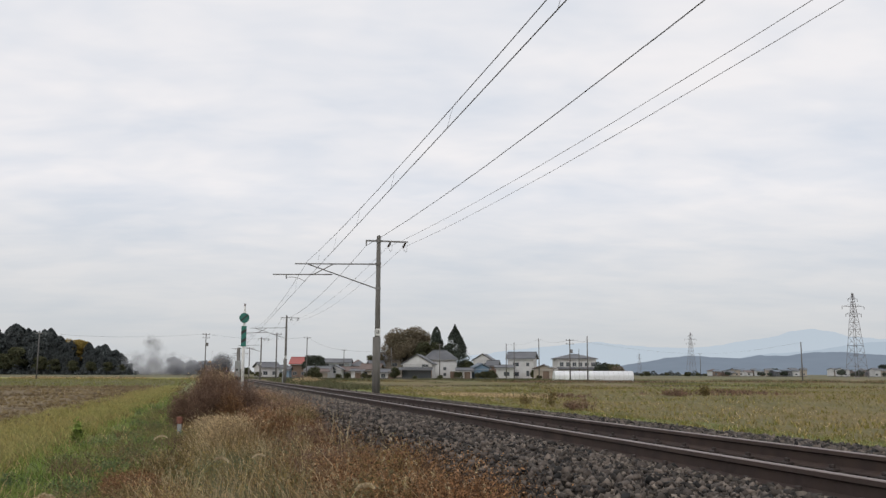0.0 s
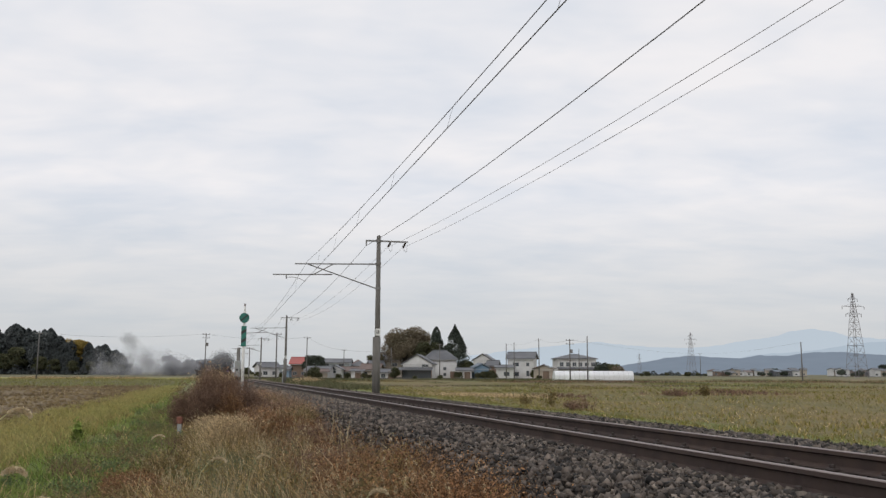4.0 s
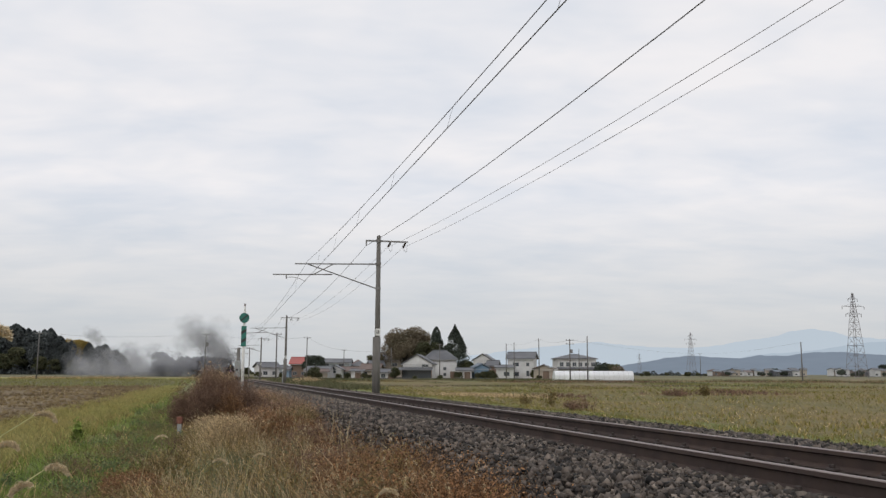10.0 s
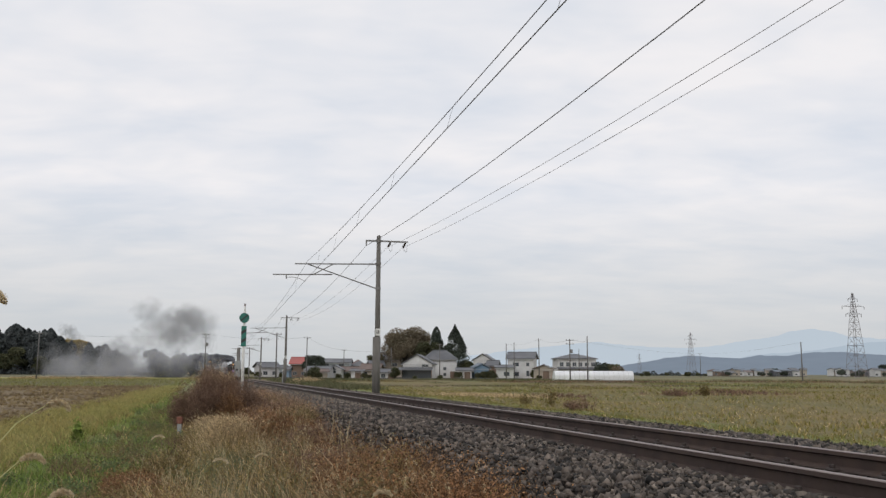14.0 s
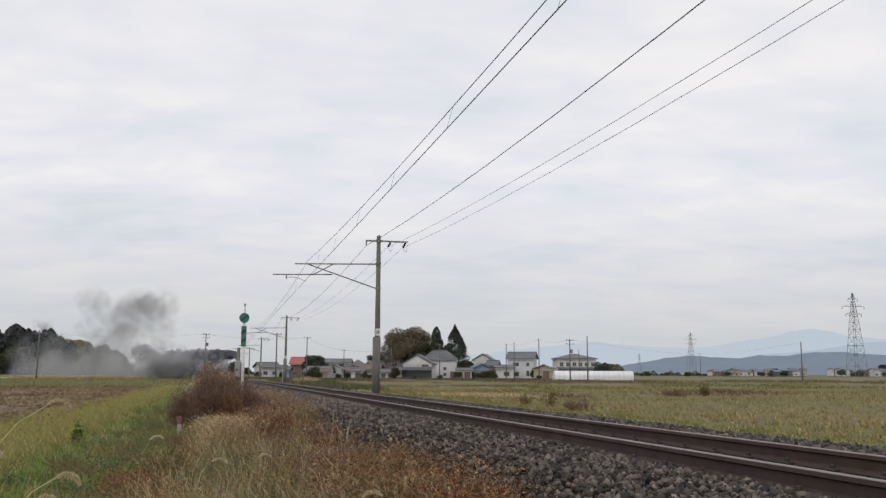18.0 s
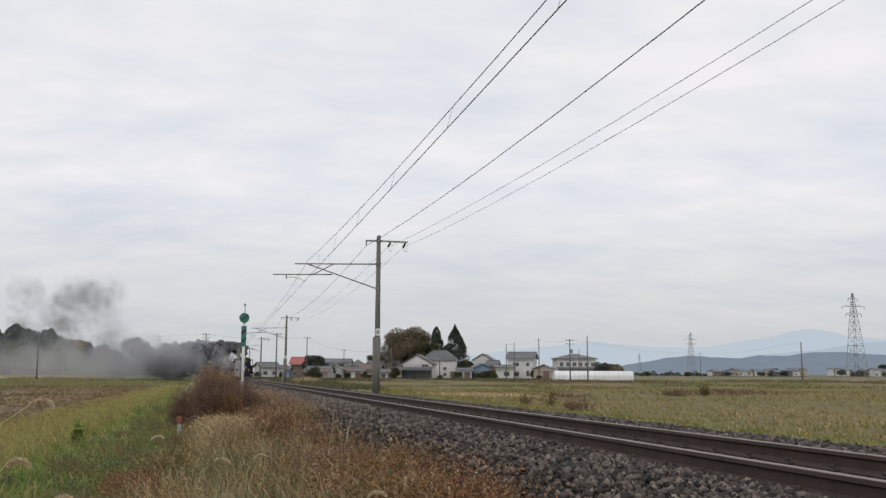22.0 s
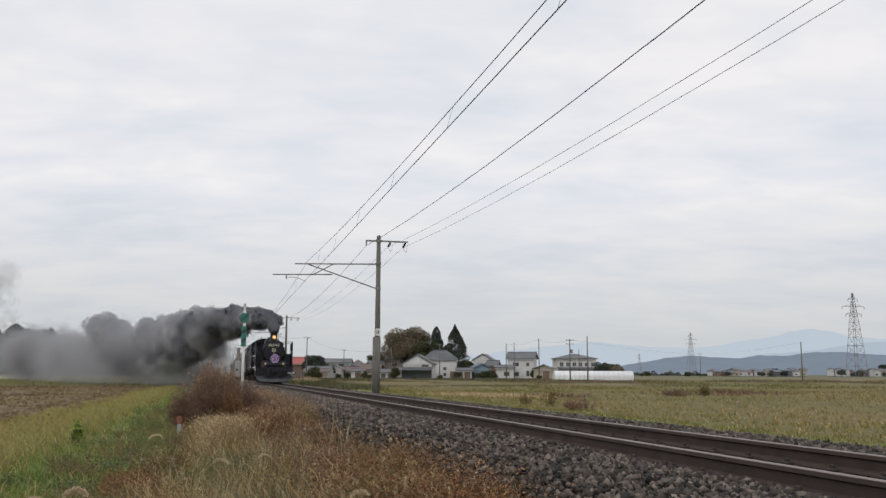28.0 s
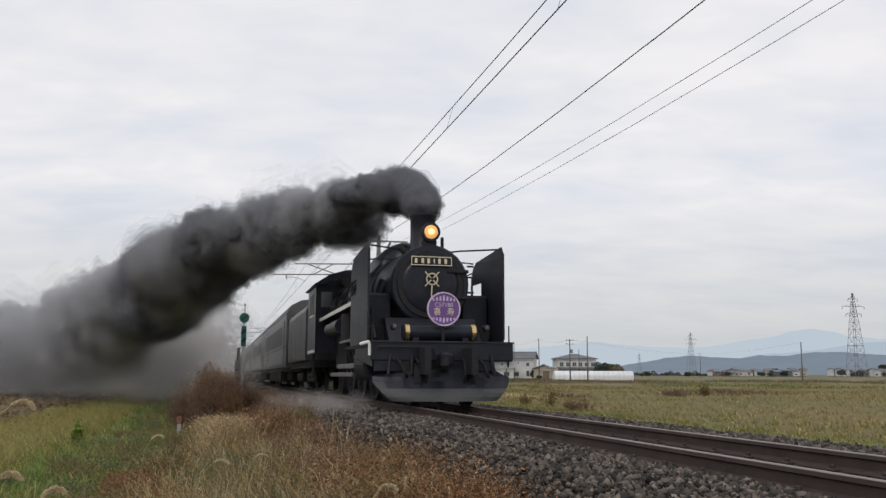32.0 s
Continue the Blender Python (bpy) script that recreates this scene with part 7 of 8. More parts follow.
    ob, _ = arching("green_tufts", u, s, g.uniform(0.3, 0.7, len(u)), g.uniform(0.006, 0.012, len(u)), g, G_BLUEGREEN, bend=0.7)
    stuff(ob, "grey-green grass tufts among the dry weeds", "grass")
    u, s = scatter(420, -4.7, -2.4, 6.3, 20, g, 1.4)
    ob, tip, mid = blades("pale_stalks", u, s, g.uniform(0.5, 0.9, len(u)), np.full(len(u), 0.006), g.uniform(0.1, 0.5, len(u)), g, G_PALE)
    stuff(ob, "single pale straw stalks standing out of the weeds", "grass")
    k = np.repeat(np.arange(len(tip)), 26)
    P = tip[k] + (mid[k] - tip[k]) * g.uniform(-0.03, 0.22, (len(k), 1)) + g.normal(0, 0.006, (len(k), 3))
    stuff(flecks("stalk_plumes", P, 0.0045, g, G_PALE), "small pale plumes on the stalks", "grass")
    # the green strip: tussocks of uneven height, darker herbs, some dead stems
    u, s, i = clumped(76000, -7.8, -4.5, 9.0, 66, g, 1100, 0.26, 1.8)
    h = g.uniform(0.05, 0.2, len(u)) * g.uniform(0.5, 1.5, 1100)[i]
    ob, _, _ = blades("green_grass", u, s, h, np.full(len(u), 0.011), g.uniform(0.3, 1.0, len(u)), g, G_GREEN)
    stuff(ob, "short tussocky green grass along the field's edge", "grass")
    u, s, i = clumped(1500, -6.8, -4.5, 11, 42, g, 30, 0.16, 1.4)
    h = g.uniform(0.14, 0.34, len(u)) * g.uniform(0.5, 1.2, 30)[i]
    leafed("herbs", u, s, h, g.uniform(0.1, 0.7, len(u)), 11, 0.016, g, G_HERB, G_HERBLEAF, "dark green leafy herbs in the grass strip", 0.05, 0.1)
    u, s, i = clumped(2400, -6.4, -4.6, 11, 34, g, 34, 0.2, 1.4)
    h = g.uniform(0.2, 0.46, len(u)) * g.uniform(0.5, 1.1, 34)[i]
    leafed("withered_herbs", u, s, h, g.uniform(0.1, 0.6, len(u)), 6, 0.012, g, G_BROWN, G_OLIVE, "brown withered herbs at the edge of the green strip", 0.05)
    u, s, i = clumped(1500, -5.5, -4.9, 11.6, 13.6, g, 9, 0.13, 1.0)
    leafed("rusty_clumps", u, s, g.uniform(0.14, 0.36, len(u)), g.uniform(0.1, 0.6, len(u)), 12, 0.0095, g, G_RED, G_RUST, "low rust-orange weed clumps beside the green strip", 0.04)
    u, s = scatter(3000, -7.4, -4.8, 10, 60, g, 1.7)
    ob, _, _ = blades("dry_blades", u, s, g.uniform(0.08, 0.34, len(u)), np.full(len(u), 0.009), g.uniform(0.2, 0.8, len(u)), g, G_TAN)
    stuff(ob, "dry blades mixed into the green grass", "grass")
    # yellow-green rice straw at the ploughed field's edge
    u, s, i = clumped(60000, -10.0, -7.35, 11, 98, g, 1500, 0.24, 1.6)
    h = g.uniform(0.08, 0.3, len(u)) * g.uniform(0.6, 1.3, 1500)[i]
    ob, _, _ = blades("yellow_stubble", u, s, h, np.full(len(u), 0.013), g.uniform(0.2, 0.9, len(u)), g, G_YELLOW)
    stuff(ob, "yellow-green rice straw at the field's edge", "stubble")
    u, s, i = clumped(15000, -10.0, -7.0, 11, 80, g, 420, 0.2, 1.6)
    ob, _, _ = blades("straw_tufts", u, s, g.uniform(0.12, 0.36, len(u)), np.full(len(u), 0.012), g.uniform(0.3, 1.1, len(u)), g, G_RICE)
    stuff(ob, "dry straw tufts among the yellow-green straw", "stubble")


def build_fields():
    g = np.random.default_rng(14)
    # ploughed field: clods in rows, straw lying in swathes
    n = 15000
    s = 14 + 84 * g.uniform(0, 1, n) ** 1.5
    u = -9.4 - 46 * g.uniform(0, 1, n) ** 1.4
    u = np.round(u / 0.6) * 0.6 + g.normal(0, 0.13, n)
    stuff(stones("soil_clods", u, s, zone_z(u, s) + 0.01, g.uniform(0.03, 0.10, n) * (1 + s / 90), g, M_SOIL), "brown clods of ploughed soil in rows", "soil")
    n = 52000
    s = 14 + 84 * g.uniform(0, 1, n) ** 1.4
    u = -9.3 - 58 * g.uniform(0, 1, n) ** 1.4
    keep = np.sin(u * 1.15 + 0.7 * np.sin(s * 0.11)) + 0.7 * np.sin(s * 0.23 + u * 0.1) + g.normal(0, 0.8, n) > -0.1
    u, s = u[keep], s[keep]
    ob, _, _ = blades("straw_scraps", u, s, g.uniform(0.03, 0.16, len(u)), np.full(len(u), 0.018), g.uniform(0.6, 1.8, len(u)), g, G_STRAW)
    stuff(ob, "straw scraps lying in swathes on the ploughed soil", "straw")
    n = 40000
    s = 96 + 140 * g.uniform(0, 1, n) ** 1.3
    u = -8 - 110 * g.uniform(0, 1, n)
    ob, _, _ = blades("meadow_grass", u, s, g.uniform(0.12, 0.4, n), np.full(n, 0.05), g.uniform(0.2, 0.8, n), g, G_MEADOW)
    stuff(ob, "yellow-green meadow grass beyond the ploughed field", "grass")
    # right-hand stubble: cut clumps in drilled rows along the line, with regrowth
    n = 90000
    s = 3 + 92 * g.uniform(0, 1, n) ** 1.4
    u = 5.0 + 52 * g.uniform(0, 1, n) ** 1.4
    hu, hs = np.round(u / 0.42), np.round(s / 0.5)
    jit = np.sin(hu * 12.9898 + hs * 78.233) * 43758.5453
    jit -= np.floor(jit)
    u = hu * 0.42 + g.normal(0, 0.10, n) + 0.3 * (jit - 0.5)
    v = hs * 0.5 + g.normal(0, 0.09, n) + 0.5 * (jit * 7 % 1 - 0.5)
    keep = jit > 0.12
    u, v, jit = u[keep], v[keep], jit[keep]
    for lo, hi, m, lab in ((0.0, 0.5, G_RICE, "straw-coloured cut rice clumps in rows"), (0.5, 0.78, G_STUB, "yellow-green sprouting rice clumps in rows"), (0.78, 1.0, G_FIELDGREEN, "fresh green regrowth on the rice clumps")):
        k = (jit >= lo) & (jit < hi)
        ob, _, _ = blades("rice_stubble", u[k], v[k], g.uniform(0.05, 0.17, k.sum()), np.full(k.sum(), 0.018), g.uniform(0.2, 1.0, k.sum()), g, m)
        stuff(ob, lab, "stubble")
    n = 24000
    s = 3 + 92 * g.uniform(0, 1, n) ** 1.5
    u = 5.0 + 46 * g.uniform(0, 1, n) ** 1.7
    ob, _, _ = blades("fallen_straw", u, s, g.uniform(0.03, 0.12, n), np.full(n, 0.016), g.uniform(0.8, 2.2, n), g, G_STRAW)
    stuff(ob, "fallen straw between the rows", "straw")
    n = 12000
    u, s = scatter(n, 4.6, 6.0, 4, 60, g, 1.3)
    ob, _, _ = blades("edge_grass", u, s, g.uniform(0.04, 0.14, n), np.full(n, 0.012), g.uniform(0.3, 1.0, n), g, G_MEADOW)
    stuff(ob, "green grass at the ballast's far edge", "grass")
    # yellow-green fringe of regrowth in broad patches, denser towards the village
    n = 30000
    s = 30 + 75 * g.uniform(0, 1, n)
    u = 5.5 + 70 * g.uniform(0, 1, n)
    keep = np.sin(u * 0.21 + 1.0) + np.sin(s * 0.33 + u * 0.05) + g.normal(0, 0.6, n) > 0.2
    u, s = u[keep], s[keep]
    ob, _, _ = blades("regrowth", u, s, g.uniform(0.08, 0.24, len(u)), np.full(len(u), 0.03), g.uniform(0.3, 1.0, len(u)), g, G_FIELDGREEN)
    stuff(ob, "patches of fresh green regrowth in the stubble", "grass")
    n = 12000
    s = 58 + 90 * g.uniform(0, 1, n)
    u = 3.6 + 3.2 * g.uniform(0, 1, n)
    ob, _, _ = blades("lineside_grass", u, s, g.uniform(0.15, 0.6, n), np.full(n, 0.03), g.uniform(0.2, 0.7, n), g, G_HERB)
    stuff(ob, "dull green weeds beside the far track", "grass")
    u, s = 3.8 + 6.5 * g.uniform(0, 1, 9000), 86 + 60 * g.uniform(0, 1, 9000)
    ob, _, _ = blades("straw_patch", u, s, g.uniform(0.06, 0.3, 9000), np.full(9000, 0.04), g.uniform(0.3, 1.2, 9000), g, G_STRAW)
    stuff(ob, "sandy straw-covered ground beside the far track", "straw")
    u, s = 9.6 + g.normal(0, 1.6, 3000), 45 + g.normal(0, 1.5, 3000)
    ob, _, _ = blades("tawny_patch", u, s, g.uniform(0.08, 0.3, 3000), np.full(3000, 0.02), g.uniform(0.3, 1.0, 3000), g, G_STRAW)
    stuff(ob, "tawny patch of dead grass in the field", "grass")
    # weedy ridges between the far fields
    for u0, u1, s0, s1, n, hh, m, lab in ((20, 75, 49, 52, 3200, 0.4, G_BROWN, "brown weedy ridge between the fields"), (34, 90, 36, 40, 4200, 0.3, G_BROWN, "brown weedy ridge between the fields"), (14, 80, 60, 66, 7000, 0.25, G_MEADOW, "yellowish grassy ridge between the fields"), (20, 110, 74, 77, 4000, 0.42, G_OLIVE, "brown weedy ridge between the fields"), (8, 60, 88, 94, 5000, 0.3, G_HERB, "dull green weedy ridge between the fields"), (25, 150, 104, 109, 9000, 0.4, G_MEADOW, "grassy ridge between far fields"), (25, 150, 120, 126, 9000, 0.4, G_HERB, "dull green ridge between far fields"), (40, 190, 138, 143, 9000, 0.5, G_BROWN, "brown ridge between far fields"), (10, 190, 150, 158, 12000, 0.45, G_OLIVE, "olive-brown weeds before the village"), (10, 190, 164, 172, 12000, 0.7, G_HERB, "dark green weeds before the village"), (-5, 75, 195, 204, 10000, 0.7, G_HERB, "dull green strip before the village"), (-130, -3.5, 230, 236, 9000, 0.9, G_TAN, "pale grass bank before the wood")):
        u, s = scatter(n, u0, u1, s0, s1, g)
        keep = np.sin(u * 0.31 + s0) + np.sin(u * 0.13) + 0.8 * np.sin(u * 1.7 + s * 0.9) > (0.2 if hh < 0.45 else -0.5)
        u, s = u[keep], s[keep]
        ob, _, _ = blades("field_ridge", u, s, g.uniform(0.3, 1.0, len(u)) * hh, np.full(len(u), 0.055), g.uniform(0.2, 0.7, len(u)), g, m)
        stuff(ob, lab, "weeds")


def bush(u, s, w, h, material, n, label, seed, twig=0.008, size=0.016, z=None):
    """A twiggy bush: stems that fork, with dry leaf scraps."""
    g = np.random.default_rng(seed)
    p = on_track(u, s, 0)
    zg = field_z(u, s) if z is None else z
    B = thing("bush", label, "bush", at=pose(p.x, p.y, zg - 0.03, 0, 0, seed * 40))
    m = n // 12
    a = g.uniform(0, 6.28, m)
    rad = w / 2 * np.sqrt(g.uniform(0, 1, m))
    top = np.stack([rad * np.cos(a), rad * np.sin(a), h * (1 - 0.5 * (rad / (w / 2)) ** 3) * g.uniform(0.6, 1.05, m)], 1)
    base = top * [0.35, 0.35, 0] + g.normal(0, 0.04, (m, 3)) * [1, 1, 0]
    V, F, tips = [], [], []
    side = g.normal(size=(m, 3)) * [1, 1, 0]
    side /= np.linalg.norm(side, axis=1)[:, None]
    V.append(np.stack([base - side * twig, base + side * twig, top], 1).reshape(-1, 3))
    k = g.integers(0, m, n)
    f = g.uniform(0.25, 0.95, (n, 1))
    b0 = base[k] + (top[k] - base[k]) * f
    d = g.normal(size=(n, 3)) * 0.5 + [0, 0, 0.55]
    t1 = b0 + d * (0.09 * h + 0.08) * g.uniform(0.5, 1.3, (n, 1))
    sd = g.normal(size=(n, 3)) * twig * 0.35
    V.append(np.stack([b0 - sd, b0 + sd, t1], 1).reshape(-1, 3))
    VV = np.concatenate(V)
    fast_mesh("twig_mass", VV, np.arange(len(VV)).reshape(-1, 3), material, B)
    k = g.integers(0, n, n * 3)
    P = b0[k] + (t1[k] - b0[k]) * g.uniform(0.2, 1.1, (len(k), 1)) + g.normal(0, 0.02, (len(k), 3))
    flecks("foliage", P, size, g, material, B)
    return B


def stones(name, u, s, z, r, g, material, parent=None):
    """Angular broken stones: squashed eight-cornered lumps."""
    n = len(u)
    ico = np.array([(x, y, z) for x in (-1, 1) for y in (-1, 1) for z in (-1, 1)]) * 0.72
    quads = ((0, 1, 3, 2), (4, 6, 7, 5), (0, 4, 5, 1), (2, 3, 7, 6), (0, 2, 6, 4), (1, 5, 7, 3))
    tri = np.array([t for a, b, c, d in quads for t in ((a, b, c), (a, c, d))])
    q = g.normal(size=(n, 4)); q /= np.linalg.norm(q, axis=1)[:, None]
    w, x, y, zz = q.T
    R = np.stack([1 - 2 * (y * y + zz * zz), 2 * (x * y - zz * w), 2 * (x * zz + y * w), 2 * (x * y + zz * w), 1 - 2 * (x * x + zz * zz), 2 * (y * zz - x * w), 2 * (x * zz - y * w), 2 * (y * zz + x * w), 1 - 2 * (x * x + y * y)], 1).reshape(n, 3, 3)
    sc = g.uniform(0.3, 1.55, (n, 1, 3)) * r[:, None, None]
    V = ico[None] * (1 + g.uniform(-0.55, 0.3, (n, 8, 3))) * sc
    V = np.einsum("nij,nkj->nki", R, V) + to_world(np.stack([u, s, z], 1))[:, None, :]
    F = (tri[None] + (np.arange(n) * 8)[:, None, None]).reshape(-1, 3)
    return fast_mesh(name, V.reshape(-1, 3), F, material, parent)


build_verge()
build_fields()
DRY = "dark brown twiggy bush gone dry beside the track"
bush(-4.2, 24.0, 1.6, 1.72, G_BROWN, 12000, DRY, 1, 0.0045, 0.0115)
bush(-4.95, 24.8, 1.1, 1.3, G_BROWN, 5000, DRY, 2, 0.0045, 0.0115)
bush(-3.6, 24.6, 1.1, 1.42, G_BROWN, 6000, DRY, 3, 0.0045, 0.0115)
bush(-3.15, 25.2, 0.9, 1.1, G_BROWN, 3500, DRY, 50, 0.0045, 0.0115)
bush(-4.45, 24.6, 0.7, 1.9, G_BROWN, 1600, DRY, 51, 0.0045, 0.0115)
bush(-3.85, 23.4, 0.8, 1.3, G_RED, 2400, DRY, 52, 0.0045, 0.0115)
bush(-3.1, 17.5, 1.6, 0.8, G_RED, 5500, "low reddish-brown dry bush by the ballast", 4, 0.006, 0.014)
bush(-3.95, 16.5, 1.1, 0.62, G_STRAW, 3500, "low tan tuft of dry grass", 5, 0.005, 0.010)
bush(-4.75, 9.6, 0.7, 0.42, G_RED, 3000, "low rusty dry weed clump", 8, 0.004, 0.009)
bush(-5.0, 10.6, 0.6, 0.36, G_OLIVE, 2200, "low olive-brown dry weed clump", 9, 0.004, 0.009)
bush(-4.7, 13.3, 1.0, 0.5, G_OLIVE, 3000, "low rusty dry weed clump", 6, 0.005, 0.012)
bush(-4.3, 31.0, 1.5, 1.75, G_TAN, 4000, "pale dry reed clump behind the bush", 7, 0.008, 0.022)
for u, s, w, h, sd in ((6.56, 28.59, 0.8, 0.78, 11), (6.30, 25.27, 1.0, 0.5, 12), (6.73, 31.51, 0.6, 0.4, 13), (6.21, 26.08, 0.5, 0.3, 14)):
    bush(u, s, w, h, G_OLIVE if sd % 2 else G_BROWN, 300, "small wispy brown weed bush at the field's edge", sd, 0.006, 0.016)
for u, s, w, h, m, lab, sd in ((21.5, 47, 2.0, 0.5, G_BROWN, "dark brown low bush in the stubble field", 16), (23.6, 47.5, 0.8, 0.85, G_OLIVE, "small olive bush in the stubble field", 17), (30, 55, 6, 0.3, G_BROWN, "brown weed patch in the field", 18), (14, 46, 4, 0.25, G_BROWN, "brown weed patch in the field", 19), (8.9, 15.5, 0.3, 0.45, G_GREEN, "small green weed in the stubble", 20), (-7.0, 21, 0.08, 0.5, G_GREEN, "upright green weed in the grass", 21), (5.0, 78, 2.0, 0.8, G_HERB, "dull green weeds beside the track", 22), (5.4, 98, 4.0, 0.9, G_STRAW, "straw-coloured grass clump beside the track", 23), (-3.2, 165, 6.0, 1.8, G_PALE, "pale plume grass beside the far track", 24), (-3.4, 120, 4.0, 1.5, G_STRAW, "straw-coloured plume grass beside the far track", 25), (-3.2, 92, 3.0, 1.0, G_BROWN, "brown dry weeds beside the far track", 26)):
    bush(u, s, w, h, m, int(500 * min(4, max(0.5, w * h))), lab, sd, 0.012, 0.026)
for u, s, w, h, sd in ((-2.35, 7.4, 1.0, 0.55, 31), (-2.9, 8.2, 1.0, 0.62, 33), (-2.4, 10.2, 1.1, 0.5, 34), (-2.8, 11.6, 1.1, 0.55, 35), (-2.7, 15.5, 1.3, 0.6, 41), (-2.6, 19.5, 1.4, 0.75, 42), (-3.2, 21.0, 1.4, 0.8, 43), (-2.7, 23.5, 1.5, 0.8, 44), (-2.5, 27.5, 1.6, 0.7, 45), (-2.6, 32.0, 2.0, 0.7, 46)):
    m, c = ((G_OLIVE, "olive-brown"), (G_RUST, "rust-brown"), (G_BROWN, "dark brown"))[sd % 3]
    bush(u, s, w, h, m, 2600, "bushy " + c + " dry weed below the ballast", sd, 0.003, 0.0105)


# ---- sleepers and stones of the track ----
def build_sleepers():
    me = mesh_of("sleeper", box(new_bm(), -1.05, 1.05, -0.11, 0.11, -0.30, -0.155, 0.012), M_SLEEPER)
    bm = new_bm()
    box(bm, -0.035, 0.035, -0.05, 0.05, -0.155, -0.13, 0.008)
    box(bm, -0.015, 0.015, -0.025, 0.025, -0.13, -0.10, 0.006)
    clip = mesh_of("rail_clip", bm, M_CLIP)
    root = thing("track_bed", "line of dark sleepers with rusty rail clips in the ballast", "sleepers", kind="structure")
    n = 0
    for k in range(-4, 190):
        s = 5.38 + 0.563 * k
        p = on_track(0, s, rail_z(s))
        ob = part("sleeper", me, None, root, at=pose(p.x, p.y, p.z, 0, 0, TURN))
        if s < 45:
            for u in (-0.5665 + 0.095, 0.5665 - 0.095, -0.5665 - 0.095):
                part("rail_clip", clip, None, ob, at=pose(u, 0, 0))


build_sleepers()


def build_ballast():
    g = np.random.default_rng(5)
    Z = lambda u, s: np.interp(u, [a for a, _ in BED], [b for _, b in BED]) + np.array([rail_z(x) for x in s])
    n = 48000
    s = 4.5 + 36 * g.uniform(0, 1, n) ** 1.3
    u = g.uniform(-2.75, -0.66, n)
    keep = (u > -1.95) | (g.uniform(0, 1, n) < 0.28)
    u, s = u[keep], s[keep]
    n = len(u)
    z, r = Z(u, s) + g.uniform(-0.02, 0.06, n), g.uniform(0.011, 0.029, n) * (1 + s / 60)
    near = s < 21
    stuff(stones("ballast_slope_stones", u[near], s[near], z[near], r[near], g, M_STONE), "dark brown-grey crushed stones on the ballast slope", "ballast")
    stuff(stones("ballast_slope_dusty_stones", u[~near], s[~near], z[~near], r[~near], g, M_PALESTONE), "paler stones farther along the ballast slope", "ballast")
    n = 20000
    s = 4.5 + 36 * g.uniform(0, 1, n) ** 1.35
    u = -0.66 - 1.7 * g.uniform(0, 1, n) ** 1.7
    stuff(stones("ballast_shoulder_stones", u, s, Z(u, s) + g.uniform(0.0, 0.05, n), g.uniform(0.010, 0.025, n) * (1 + s / 60), g, M_PALESTONE), "paler stones on the ballast shoulder", "ballast")
    n = 13000
    s = 6 + 40 * g.uniform(0, 1, n) ** 1.3
    u = g.uniform(0.66, 4.9, n)
    stuff(stones("ballast_far_stones", u, s, Z(u, s) + g.uniform(0.0, 0.03, n), g.uniform(0.022, 0.045, n), g, M_STONE), "grey crushed stones beyond the rails", "ballast")
    n = 3500
    s = 4 + 30 * g.uniform(0, 1, n) ** 1.3
    u = g.uniform(-0.48, 0.48, n)
    stuff(stones("ballast_inner_stones", u, s, Z(u, s) - 0.01, g.uniform(0.022, 0.042, n), g, M_BALLAST), "dark oily stones between the rails", "ballast")
    n = 6000
    s = 38 + 90 * g.uniform(0, 1, n)
    u = np.where(g.uniform(0, 1, n) < 0.6, g.uniform(-2.75, -0.7, n), g.uniform(0.7, 4.2, n))
    stuff(stones("ballast_distant_stones", u, s, Z(u, s) + 0.005, g.uniform(0.03, 0.075, n), g, M_PALESTONE), "crushed stones along the distant line", "ballast")
    # the largest single stones by the camera
    bed = bpy.data.objects["ballast_bed"]
    shapes = []
    for k in range(6):
        bm = new_bm()
        bmesh.ops.create_icosphere(bm, subdivisions=1, radius=1.0)
        for v in bm.verts:
            v.co *= 1 + 0.75 * noise.noise(v.co * 1.9 + Vector((k * 5, 0, 0)))
            v.co.z *= 0.7
        shapes.append(mesh_of("stone", bm, M_STONE))
    for k in range(280):
        s1 = 6.0 + 12 * g.uniform() ** 1.2
        u1 = g.uniform(-2.6, -0.75)
        p = on_track(u1, s1, bed_z(u1) + rail_z(s1) + 0.02)
        r = g.uniform(0.02, 0.036)
        ob = part("stone", shapes[k % 6], None, bed)
        ob.matrix_basis = Matrix.Translation(p) @ Euler(g.uniform(0, 6, 3)).to_matrix().to_4x4() @ Matrix.Diagonal((r, r * g.uniform(0.55, 1.2), r * g.uniform(0.4, 0.9), 1))


build_ballast()


# ---- swaying foxtail grasses close to the camera, and a passing fly ----
G_FOX = leafy("foxtail_seed_head", (0.74, 0.64, 0.46), (0.68, 0.57, 0.40), (0.6, 0.5, 0.33), 30, 0.2, 0.5)
G_STEM = leafy("foxtail_stem", (0.42, 0.42, 0.2), (0.48, 0.43, 0.24), (0.26, 0.24, 0.11), 20, 0.2, 0.3)
CAMROT = CAM_POSE.to_3x3()


def seen_at(px, py, d):
    """The place d metres from the eye in the direction of a point of the view."""
    f = 784 / math.tan(radians(53.95) / 2)
    return Vector(EYE) + CAMROT @ Vector(((px - 784) / f, (441 - py) / f, -1)).normalized() * d


